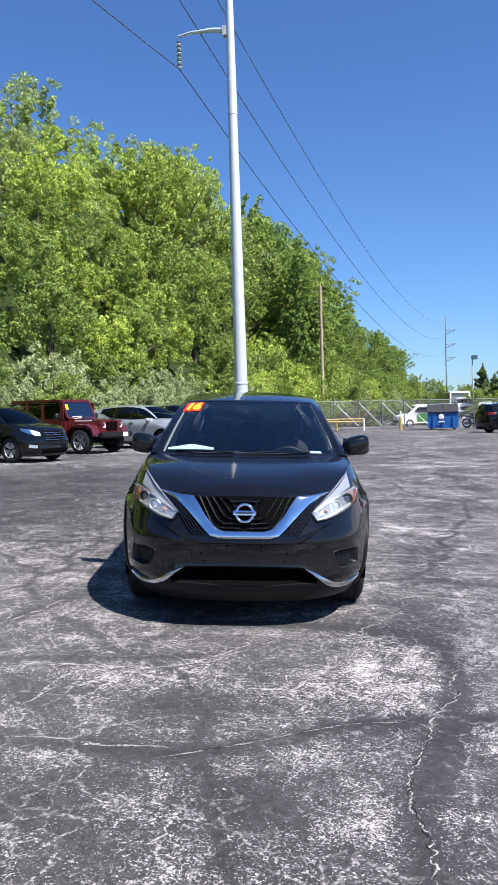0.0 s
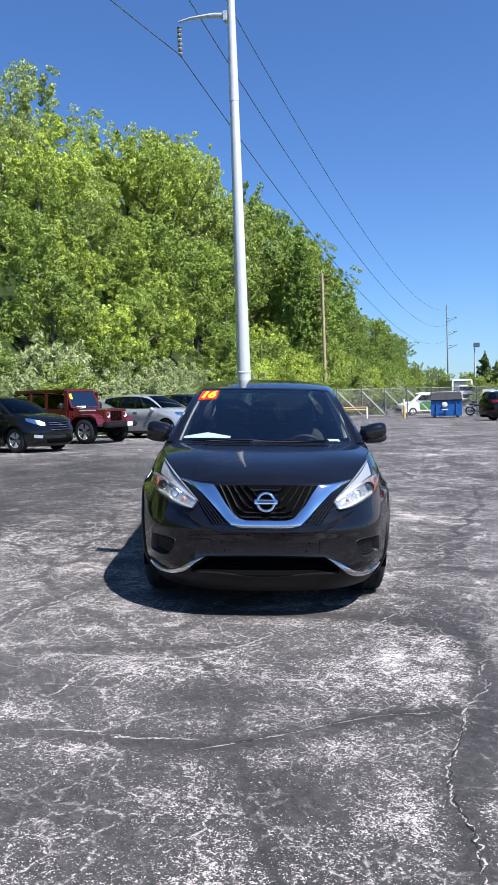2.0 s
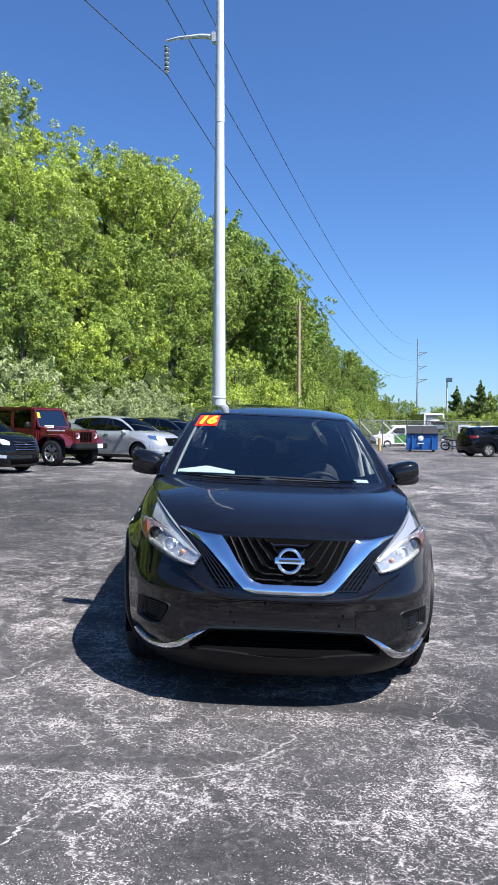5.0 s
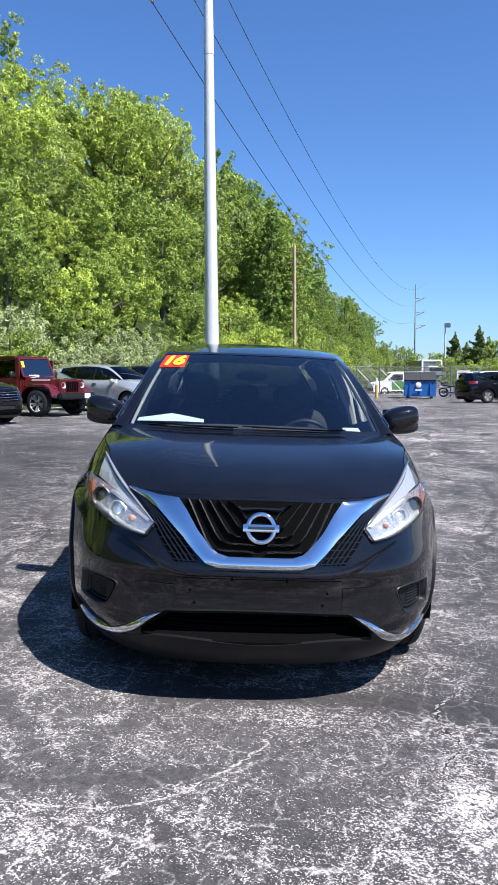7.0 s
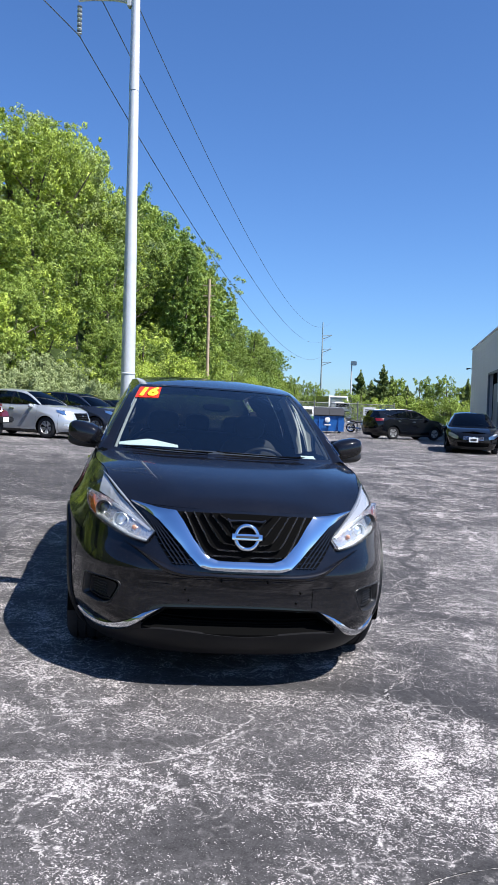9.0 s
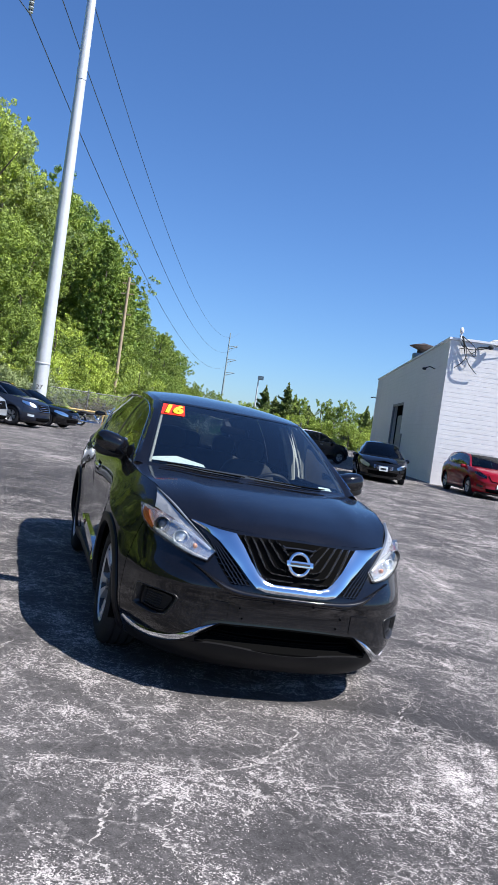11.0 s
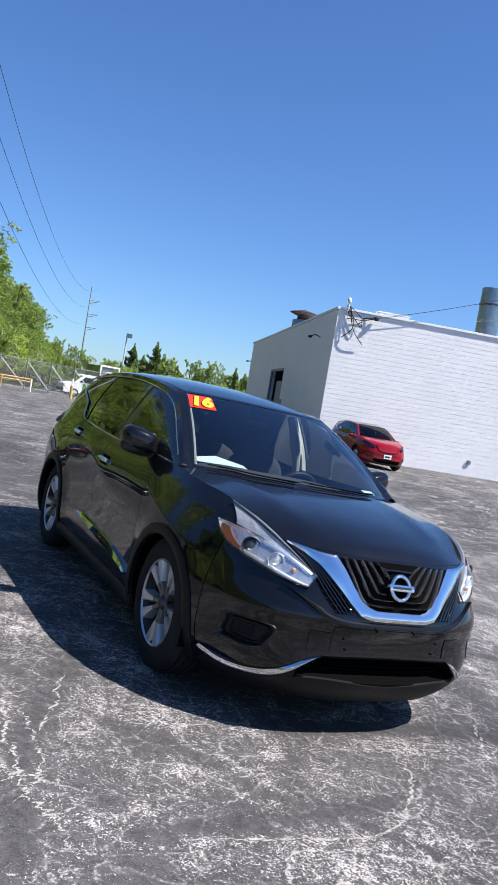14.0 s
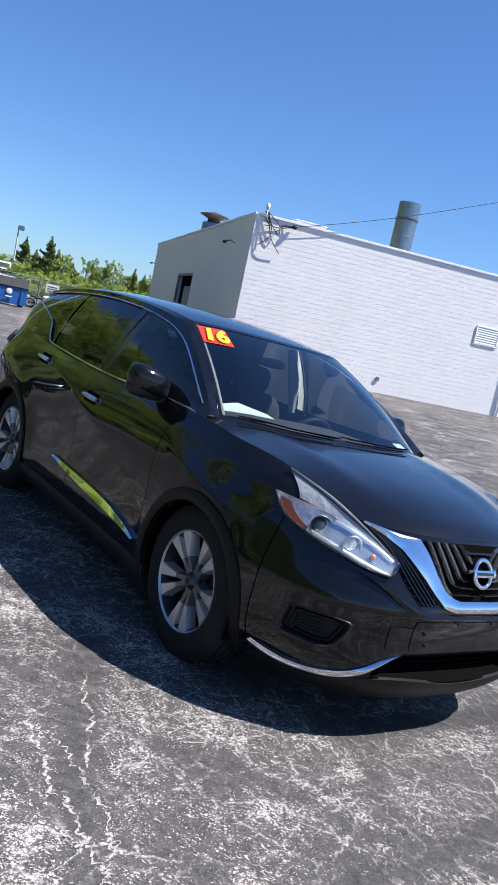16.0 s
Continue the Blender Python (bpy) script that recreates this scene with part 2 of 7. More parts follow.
# ---- large structure ----
CRACKS = (   # dark seams in the asphalt with pale crumbled edges, on the lot's plan
    ((-1.10, 3.93), (-0.83, 4.17), (-0.56, 4.44), (-0.27, 4.68), (-0.09, 4.77), (0.03, 4.91)),
    ((-0.01, 6.03), (0.07, 5.71), (0.07, 5.40), (0.11, 5.22), (0.07, 5.03), (0.03, 4.41), (0.02, 4.11), (0.12, 3.81), (0.21, 3.48), (0.32, 3.1)),
    ((-1.09, 3.90), (-0.97, 3.77), (-0.93, 3.64), (-0.81, 3.54), (-0.75, 3.32), (-0.65, 3.19), (-0.62, 2.9)),
    ((-2.4, 4.80), (-1.86, 4.92), (-1.62, 5.0), (-1.44, 5.17), (-1.34, 5.38), (-1.27, 5.58), (-1.28, 5.76), (-1.33, 5.96)),
    ((-1.52, 5.03), (-1.47, 4.95), (-1.44, 4.82), (-1.5, 4.6)),
    ((-0.58, 6.65), (-0.53, 6.47), (-0.60, 6.34), (-0.57, 6.02), (-0.51, 5.88), (-0.56, 5.72), (-0.55, 5.56)),
    ((-1.85, 3.88), (-1.57, 3.96), (-1.34, 3.98), (-1.24, 4.02), (-1.05, 4.07)),
    ((-2.3, 3.95), (-1.98, 4.02), (-1.89, 4.06), (-1.95, 4.15), (-2.0, 4.36), (-2.04, 4.59), (-2.0, 4.8), (-1.77, 4.8), (-1.64, 4.72)),
    ((-1.74, 4.75), (-1.76, 4.54), (-1.75, 4.36), (-1.6, 4.2)),
    ((-3.28, 5.84), (-3.21, 5.62), (-3.14, 5.33), (-3.06, 5.12), (-3.22, 4.9)),
    ((-3.0, 6.18), (-3.0, 5.73), (-3.06, 5.34)),
    ((-3.14, 5.66), (-3.03, 5.38), (-2.97, 5.12), (-3.05, 4.84)),
    ((-3.62, 5.20), (-3.40, 5.12), (-3.22, 5.14), (-3.08, 5.10), (-2.80, 5.02)),
    ((-3.06, 5.10), (-3.00, 4.95), (-2.88, 4.80), (-2.80, 4.60)),
)
WORN = ((-0.39, 5.35, 0.16), (-0.09, 5.52, 0.2), (-0.06, 4.97, 0.2), (-0.16, 4.31, 0.18), (-1.63, 3.70, 0.16), (-1.45, 3.80, 0.12), (-0.21, 4.02, 0.14), (-2.9, 5.28, 0.10), (-2.6, 5.28, 0.05), (-2.4, 5.39, 0.05), (-2.67, 4.89, 0.12),
        (-0.66, 5.22, 0.25), (-0.35, 5.33, 0.3), (-0.03, 5.36, 0.22), (-0.07, 4.97, 0.18), (-0.12, 4.45, 0.22), (-0.2, 4.18, 0.2), (-0.08, 3.78, 0.2), (-1.75, 4.81, 0.14),
        (-0.98, 3.56, 0.2), (-2.4, 3.9, 0.12), (-0.4, 5.43, 0.2), (-1.16, 5.9, 0.3), (-2.82, 5.6, 0.06), (-2.95, 5.4, 0.08), (0.9, 12.2, 0.35), (1.1, 11.3, 0.3), (0.5, 6.3, 0.3))


TAR = (   # broad smooth bands of old sealer over the joints: half width, then the line
    (0.065, (-1.95, 3.84), (-1.57, 3.94), (-1.34, 3.97), (-1.14, 3.97), (-0.91, 4.09), (-0.71, 4.25), (-0.56, 4.43), (-0.35, 4.61), (-0.05, 4.80), (0.3, 4.98)),
    (0.075, (-1.9, 5.92), (-1.22, 6.10), (-0.69, 6.26), (-0.28, 6.26), (-0.04, 6.03), (0.08, 5.52), (0.12, 4.92), (0.10, 4.42), (0.08, 3.92), (0.18, 3.55), (0.34, 3.0)),
    (0.045, (-2.6, 4.80), (-2.12, 4.97), (-1.75, 5.15), (-1.41, 5.33)),
    (0.060, (-2.99, 6.5), (-3.02, 5.88), (-3.04, 5.59), (-3.05, 5.16), (-3.04, 4.99), (-3.0, 4.6)),
)
SMOOTH = ((-1.44, 3.50, 0.20), (-0.52, 3.82, 0.20), (-0.26, 5.44, 0.10), (-1.2, 4.57, 0.22), (-2.2, 5.0, 0.2), (-3.5, 5.05, 0.2), (-1.50, 3.40, 0.34), (-2.0, 4.35, 0.2), (-2.4, 4.35, 0.32), (-2.3, 6.3, 0.2), (-2.66, 5.12, 0.2), (-2.55, 5.5, 0.16))   # sealed dark spots


def sheet_ground():
    """One sheet to the horizon, finest where the camera walks."""
    def axis(lo, hi, step, n1, far):
        g = np.geomspace(0.3, far, n1)
        return np.concatenate([lo - g[::-1], np.arange(lo, hi, step), hi + g])
    xs, ys = axis(-6.5, 4.5, 0.08, 46, 1800), axis(0.0, 13, 0.08, 60, 3000)
    x, y = np.meshgrid(xs, ys, indexing='ij')
    z = ground_z(x, y)
    verts, faces = grid_data(np.stack([x, y, z], -1))
    me = bpy.data.meshes.new("ground")
    me.from_pydata(verts, [], faces)
    me.shade_smooth()
    wear = np.zeros_like(x)
    for cx, cy, r in WORN:
        wear = np.maximum(wear, np.exp(-((x - cx) ** 2 + (y - cy) ** 2) / (r * r)))
    seam = np.zeros_like(x)
    for line in CRACKS:
        p = np.array(line)
        for a, b in zip(p[:-1], p[1:]):
            d = b - a
            t = np.clip(((x - a[0]) * d[0] + (y - a[1]) * d[1]) / (d @ d), 0, 1)
            dist = np.hypot(x - a[0] - t * d[0], y - a[1] - t * d[1])
            seam = np.maximum(seam, np.exp(-(dist / 0.085) ** 2))
    band = np.zeros_like(x)
    for half, *line in TAR:
        p = np.array(line)
        for a, b in zip(p[:-1], p[1:]):
            d = b - a
            t = np.clip(((x - a[0]) * d[0] + (y - a[1]) * d[1]) / (d @ d), 0, 1)
            band = np.maximum(band, np.exp(-(np.hypot(x - a[0] - t * d[0], y - a[1] - t * d[1]) / half) ** 2))
    for cx, cy, r in SMOOTH:
        band = np.maximum(band, 0.55 * np.exp(-(((x - cx) ** 2 + (y - cy) ** 2) / (r * r)) ** 1.5))
    band = np.maximum(band, 0.42 * np.exp(-(((x + 8.2) / 3.9) ** 2 + ((y - 12.0) / 6.0) ** 2) ** 2))   # a broad stretch with fewer flecks and a darker tone
    # areas with a paler tone and slightly more flecks
    fade = np.exp(-(((x + 3.3) / 1.9) ** 2 + ((y - 5.0) / 1.9) ** 2)) + 0.35 * np.exp(-(((x + 1.5) / 0.7) ** 2 + ((y - 5.5) / 0.5) ** 2)) + 0.5 * np.exp(-(((x - 1.2) / 1.6) ** 2 + ((y - 10.5) / 3.0) ** 2))
    for name, v in (("wear", wear), ("seam", seam), ("band", band), ("fade", fade)):
        at = me.attributes.new(name, 'FLOAT', 'POINT')
        at.data.foreach_set("value", v.reshape(-1).astype(np.float32))
    return me


def asphalt():
    """Dark worn asphalt: pale stone flecks where the binder is gone, branching cracks, grey patches."""
    m = bpy.data.materials.new("worn_asphalt")
    m.use_nodes = True
    nt = m.node_tree
    N, L = nt.nodes, nt.links
    b = N["Principled BSDF"]
    co = N.new("ShaderNodeTexCoord").outputs["Object"]

    def noise(scale, detail=4, rough=0.55, vec=None, dist=0.0):
        n = N.new("ShaderNodeTexNoise")
        n.inputs["Scale"].default_value, n.inputs["Detail"].default_value, n.inputs["Roughness"].default_value, n.inputs["Distortion"].default_value = scale, detail, rough, dist
        L.new(vec or co, n.inputs["Vector"])
        return n.outputs[0]

    def calc(op, a, c=0.5, clamp=False):
        n = N.new("ShaderNodeMath")
        n.operation, n.use_clamp = op, clamp
        for k, v in enumerate((a, c)):
            if isinstance(v, (int, float)):
                n.inputs[k].default_value = v
            else:
                L.new(v, n.inputs[k])
        return n.outputs[0]

    def span(v, lo, hi, to0=0.0, to1=1.0, kind='SMOOTHSTEP'):
        n = N.new("ShaderNodeMapRange")
        n.interpolation_type = kind
        L.new(v, n.inputs["Value"])
        for key, x in (("From Min", lo), ("From Max", hi), ("To Min", to0), ("To Max", to1)):
            n.inputs[key].default_value = x
        return n.outputs[0]

    def attr(name):
        n = N.new("ShaderNodeAttribute")
        n.attribute_name = name
        return n.outputs["Fac"]

    def edge(scale, warp):
        add = N.new("ShaderNodeVectorMath")
        add.operation = 'ADD'
        wn_ = N.new("ShaderNodeTexNoise")
        wn_.inputs["Scale"].default_value, wn_.inputs["Detail"].default_value = scale * 2.2, 5
        L.new(co, wn_.inputs["Vector"])
        sc = N.new("ShaderNodeVectorMath")
        sc.operation = 'SCALE'
        sc.inputs["Scale"].default_value = warp
        L.new(wn_.outputs["Color"], sc.inputs[0])
        L.new(co, add.inputs[0])
        L.new(sc.outputs[0], add.inputs[1])
        v = N.new("ShaderNodeTexVoronoi")
        v.feature = 'DISTANCE_TO_EDGE'
        v.inputs["Scale"].default_value = scale
        L.new(add.outputs[0], v.inputs["Vector"])
        return v.outputs["Distance"]

    wear, seam, band, fade = attr("wear"), attr("seam"), attr("band"), attr("fade")
    broad = noise(0.33, 3, 0.5)
    mid = noise(1.25, 6, 0.60, dist=0.5)
    fine = noise(5.5, 5, 0.65, dist=0.3)
    # how far the binder is gone: little over most of the lot, nearly all of it in ragged patches
    patchy = calc('ADD', calc('MULTIPLY', mid, 0.60), calc('MULTIPLY', fine, 0.40))
    patchy = calc('ADD', patchy, calc('MULTIPLY', calc('SUBTRACT', broad, 0.5), 0.30))
    patchy = calc('ADD', patchy, calc('MULTIPLY', wear, 0.10))
    # crumbling along cracks, coarse to fine
    big = calc('MULTIPLY', span(edge(0.42, 0.75), 0.0, 0.035, 1.0, 0.0), span(mid, 0.40, 0.60))
    small = calc('MULTIPLY', span(edge(1.7, 0.40), 0.0, 0.050, 1.0, 0.0), span(noise(0.9, 4, 0.6), 0.46, 0.62))
    tiny = calc('MULTIPLY', span(edge(5.5, 0.15), 0.0, 0.08, 1.0, 0.0), span(noise(1.3, 4, 0.6), 0.48, 0.62))
    crumble = calc('MAXIMUM', calc('MULTIPLY', big, 0.12), calc('MAXIMUM', calc('MULTIPLY', small, 0.13), calc('MULTIPLY', tiny, 0.10)))
    crumble = calc('ADD', crumble, calc('MULTIPLY', seam, 0.05))
    far_tar = span(edge(0.21, 1.2), 0.0, 0.012, 0.45, 0.0)
    tar = calc('MAXIMUM', calc('MULTIPLY', band, span(fine, 0.36, 0.55, 0.55, 1.0)), far_tar)
    bare = calc('ADD', calc('SUBTRACT', calc('ADD', patchy, crumble), calc('MULTIPLY', tar, 0.40)), calc('MULTIPLY', fade, 0.02))
    # ragged stone grains that show through, at three sizes
    g0, g1, g2, g3 = noise(10, 4, 0.65, dist=1.0), noise(28, 3, 0.6, dist=1.2), noise(85, 2, 0.6, dist=0.8), noise(170, 2, 0.6)
    grains = calc('ADD', calc('ADD', calc('MULTIPLY', g0, 0.16), calc('MULTIPLY', g1, 0.18)), calc('ADD', calc('MULTIPLY', g2, 0.34), calc('MULTIPLY', g3, 0.32)))
    level = calc('ADD', grains, calc('MULTIPLY', calc('SUBTRACT', bare, 0.5), 0.29))
    fleck = span(level, 0.522, 0.600)
    # pale veins along hair cracks
    torn = noise(34, 4, 0.7)
    vein1 = calc('MULTIPLY', span(edge(1.9, 0.34), 0.0, 0.030, 1.0, 0.0), span(noise(0.8, 4, 0.6), 0.43, 0.55))
    vein2 = calc('MULTIPLY', span(edge(5.0, 0.09), 0.0, 0.055, 1.0, 0.0), span(calc('ADD', noise(1.1, 4, 0.6), calc('MULTIPLY', fade, 0.10)), 0.49, 0.60))
    vein = calc('MULTIPLY', calc('MAXIMUM', vein1, calc('MULTIPLY', vein2, 0.8)), span(torn, 0.44, 0.55))
    vein = calc('MULTIPLY', vein, calc('SUBTRACT', 1.0, calc('MULTIPLY', tar, 0.8)))
    fleck = calc('MAXIMUM', fleck, vein)
    crack = big
    grit = g2
    both = calc('ADD', fleck, calc('MULTIPLY', g3, 1.0))
    tone = N.new("ShaderNodeMix")
    tone.data_type = 'RGBA'
    L.new(span(noise(0.9, 5), 0.3, 0.7), tone.inputs["Factor"])
    tone.inputs["A"].default_value = (0.031, 0.0293, 0.0303, 1)
    tone.inputs["B"].default_value = (0.053, 0.0497, 0.0503, 1)
    pale = N.new("ShaderNodeMix")   # paler tone where fade is high
    pale.data_type = 'RGBA'
    L.new(span(fade, 0.0, 1.0, 0.0, 0.85, 'LINEAR'), pale.inputs["Factor"])
    L.new(tone.outputs["Result"], pale.inputs["A"])
    pale.inputs["B"].default_value = (0.088, 0.0825, 0.082, 1)
    stone = N.new("ShaderNodeMix")
    stone.data_type = 'RGBA'
    L.new(span(calc('ADD', grit, calc('MULTIPLY', calc('SUBTRACT', bare, 0.5), 0.5)), 0.36, 0.62), stone.inputs["Factor"])
    stone.inputs["A"].default_value = (0.175, 0.164, 0.160, 1)
    stone.inputs["B"].default_value = (0.53, 0.49, 0.475, 1)
    mix = N.new("ShaderNodeMix")
    mix.data_type = 'RGBA'
    L.new(fleck, mix.inputs["Factor"])
    grain = N.new("ShaderNodeVectorMath")
    grain.operation = 'SCALE'
    L.new(pale.outputs["Result"], grain.inputs[0])
    L.new(span(calc('ADD', calc('MULTIPLY', noise(120, 3, 0.7), 0.6), calc('MULTIPLY', noise(24, 3, 0.6), 0.4)), 0.34, 0.66, 0.35, 1.65, 'LINEAR'), grain.inputs["Scale"])
    sealed = N.new("ShaderNodeVectorMath")   # old sealer is darker and smoother
    sealed.operation = 'SCALE'
    L.new(grain.outputs[0], sealed.inputs[0])
    L.new(span(tar, 0.0, 1.0, 1.0, 0.78, 'LINEAR'), sealed.inputs["Scale"])
    L.new(sealed.outputs[0], mix.inputs["A"])
    L.new(stone.outputs["Result"], mix.inputs["B"])
    L.new(mix.outputs["Result"], b.inputs["Base Color"])
    L.new(span(fleck, 0, 1, 0.75, 0.9), b.inputs["Roughness"])
    b.inputs["Specular IOR Level"].default_value = 0.3
    bp = N.new("ShaderNodeBump")
    bp.inputs["Strength"].default_value, bp.inputs["Distance"].default_value = 0.5, 0.006
    L.new(calc('ADD', both, calc('MULTIPLY', crack, -0.5)), bp.inputs["Height"])
    L.new(bp.outputs[0], b.inputs["Normal"])
    return m


def ribbon(points, width, lift, seed, wobble):
    """A crack: a thin uneven strip that follows the lot."""
    rng = np.random.default_rng(seed)
    n = 24 * len(points)
    p = line_of([(*q, 0) for q in points])(np.linspace(0, 1, n))[:, :2]
    p = p + np.convolve(rng.normal(0, wobble, n + 4), np.ones(3) / 3, 'same')[2:-2, None] * np.array([[0.8, 0.6]])
    d = np.gradient(p, axis=0)
    d /= np.linalg.norm(d, axis=1, keepdims=True)
    side = np.stack([-d[:, 1], d[:, 0]], -1)
    w = width * np.abs(np.convolve(rng.normal(0.8, 0.9, n + 4), np.ones(5) / 5, 'same')[2:-2])[:, None] * np.minimum(1, 6 * np.minimum(np.linspace(0, 1, n), 1 - np.linspace(0, 1, n)))[:, None]
    rows = []
    for e in (-1, 1):
        q = p + e * side * w
        rows.append(np.stack([q[:, 0], q[:, 1], ground_z(q[:, 0], q[:, 1]) + lift], -1))
    return grid_data(np.stack(rows, 1))


GROUND = new("ground", sheet_ground())
GROUND.data.materials.append(asphalt())
tagged(GROUND, "worn dark asphalt lot with pale flecks and branching cracks", "ground", kind="structure")
M_CRACKDARK = material("crack_dark", (0.012, 0.012, 0.012), 0.95)
M_CRACKPALE = material("crack_pale", (0.39, 0.365, 0.35), 0.9, noise_scale=30, noise_amount=0.35)
nt = M_CRACKPALE.node_tree
hole, thr, mxs = nt.nodes.new("ShaderNodeTexNoise"), nt.nodes.new("ShaderNodeMapRange"), nt.nodes.new("ShaderNodeMixShader")
hole.inputs["Scale"].default_value, hole.inputs["Detail"].default_value, hole.inputs["Roughness"].default_value = 75, 5, 0.75
thr.inputs["From Min"].default_value, thr.inputs["From Max"].default_value = 0.40, 0.50
nt.links.new(nt.nodes["Texture Coordinate"].outputs["Object"], hole.inputs["Vector"])
nt.links.new(hole.outputs[0], thr.inputs["Value"])
nt.links.new(thr.outputs[0], mxs.inputs[0])
nt.links.new(nt.nodes.new("ShaderNodeBsdfTransparent").outputs[0], mxs.inputs[1])
nt.links.new(nt.nodes["Principled BSDF"].outputs[0], mxs.inputs[2])
nt.links.new(mxs.outputs[0], nt.nodes["Material Output"].inputs[0])
for k, line in enumerate(CRACKS):
    part("crack_edge", [ribbon(line, 0.004 if k == 1 else 0.0055, 0.002, 40 + k, 0.022)], M_CRACKPALE, GROUND, "pale crumbled crack edge")
    if k in (0, 1, 5):
        part("crack", [ribbon(line, 0.003, 0.004, 80 + k, 0.012)], M_CRACKDARK, GROUND, "open dark crack")

part("tar_line", [ribbon(((3.6, 21.6), (4.6, 21.2), (5.41, 20.7), (6.04, 20.3), (6.73, 20.0), (7.5, 19.7), (9.0, 19.2), (11, 18.8)), 0.035, 0.006, 71, 0.03)], M_CRACKDARK, GROUND, "dark tar-filled seam")

# building
M_WALL = material("white_block", (0.81, 0.795, 0.785), 0.75, noise_scale=0.5, noise_amount=0.05, bump=0.06, bump_scale=25)
M_MORTAR = material("painted_joint", (0.79, 0.775, 0.765), 0.85, noise_scale=0.7, noise_amount=0.07)
M_TRIM = material("white_coping", (0.82, 0.82, 0.83), 0.5, noise_scale=3, noise_amount=0.05)
M_STEEL = material("galvanised", (0.30, 0.33, 0.34), 0.30, 0.95, noise_scale=4, noise_amount=0.25)
M_RUST = material("rusty_metal", (0.055, 0.042, 0.038), 0.75, 0.3, noise_scale=5, noise_amount=0.4)
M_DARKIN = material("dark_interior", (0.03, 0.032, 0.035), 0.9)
M_GREYDOOR = material("grey_door", (0.24, 0.25, 0.27), 0.6, noise_scale=2, noise_amount=0.1)
BX, BY, BTOP = 4.65, 35.4, 6.36
bld = thing("building", pose(0, 0, 0), "white painted single-storey block building with flat roof", "building", kind="structure")
COURSE = 0.2032
south = part("wall_south", [box(BX + 0.005, 46, BY + 0.005, BY + 0.3, -0.6, BTOP)], M_MORTAR, bld)
west = part("wall_west", [box(BX + 0.008, BX + 0.3, BY + 0.3, 47.0, -0.6, BTOP), box(BX + 0.008, BX + 0.3, 51.8, 63.4, -0.6, BTOP), box(BX + 0.008, BX + 0.3, 47.0, 51.8, 4.0, BTOP)], M_MORTAR, bld)
part("wall_north", [box(BX + 0.02, 46, 63.4, 63.7, -0.6, BTOP)], M_WALL, bld)
part("wall_east", [box(45.7, 46, BY + 0.3, 63.4, -0.6, BTOP)], M_WALL, bld)
part("roof", [box(BX + 0.3, 45.7, BY + 0.3, 63.4, BTOP - 0.5, BTOP - 0.3)], M_WALL, bld)
z = -0.35
while z < BTOP - 0.1:
    h = min(COURSE - 0.014, BTOP - z)
    part("block_course", [box(BX, 46, BY, BY + 0.05, z, z + h, 0.004)], M_WALL, south, smooth=False)
    if z + h < 4.0:
        part("block_course", [box(BX, BX + 0.05, BY + 0.05, 47.0, z, z + h, 0.004)], M_WALL, west, smooth=False)
        part("block_course", [box(BX, BX + 0.05, 51.8, 63.4, z, z + h, 0.004)], M_WALL, west, smooth=False)
    else:
        part("block_course", [box(BX, BX + 0.05, BY + 0.05, 63.4, z, z + h, 0.004)], M_WALL, west, smooth=False)
    z += COURSE
part("coping", [box(BX - 0.06, 46.1, BY - 0.06, BY + 0.34, BTOP + 0.004, BTOP + 0.11, 0.015)], M_TRIM, bld, "white metal roof edge")
part("coping", [box(BX - 0.06, BX + 0.34, BY + 0.35, 63.7, BTOP + 0.004, BTOP + 0.11, 0.015)], M_TRIM, bld)
# inside walls in near-black: the bay's shade is put into the colour
bay = part("bay_opening", [box(BX + 0.32, 9.0, 46.5, 46.6, 0, 4.2), box(BX + 0.32, 9.0, 52.3, 52.4, 0, 4.2), box(9.0, 9.1, 46.5, 52.4, 0, 4.2), box(BX + 0.32, 9.0, 46.6, 52.3, 4.1, 4.2)], M_DARKIN, bld, "inside walls of the open bay, shade put into their colour")
part("bay_door", [box(BX + 0.10, BX + 0.16, 47.0, 49.6, 0.1, 3.3, 0.01)], M_GREYDOOR, bld, "grey sliding door half across the bay")
part("bay_frame", [box(BX - 0.01, BX + 0.12, 51.72, 51.85, 0.05, 4.0, 0.008), box(BX - 0.01, BX + 0.12, 46.95, 47.08, 0.05, 4.0, 0.008), box(BX - 0.01, BX + 0.12, 46.95, 51.85, 3.92, 4.05, 0.008)], M_GREYDOOR, bld)
part("bay_gate", [box(BX - 0.06, BX - 0.02, 46.0, 48.2, 0.1, 2.2, 0.008)], M_GREYDOOR, bld)
# wall fittings
lv = part("louvre", [box(16.06, 17.30, BY - 0.05, BY - 0.004, 3.2, 3.25), box(16.06, 17.30, BY - 0.05, BY - 0.004, 4.0, 4.05), box(16.06, 16.11, BY - 0.05, BY - 0.004, 3.25, 4.0), box(17.25, 17.30, BY - 0.05, BY - 0.004, 3.25, 4.0)], M_TRIM, bld, "white wall louvre")
part("louvre_back", [box(16.11, 17.25, BY - 0.012, BY - 0.004, 3.25, 4.0)], M_STEEL, lv)
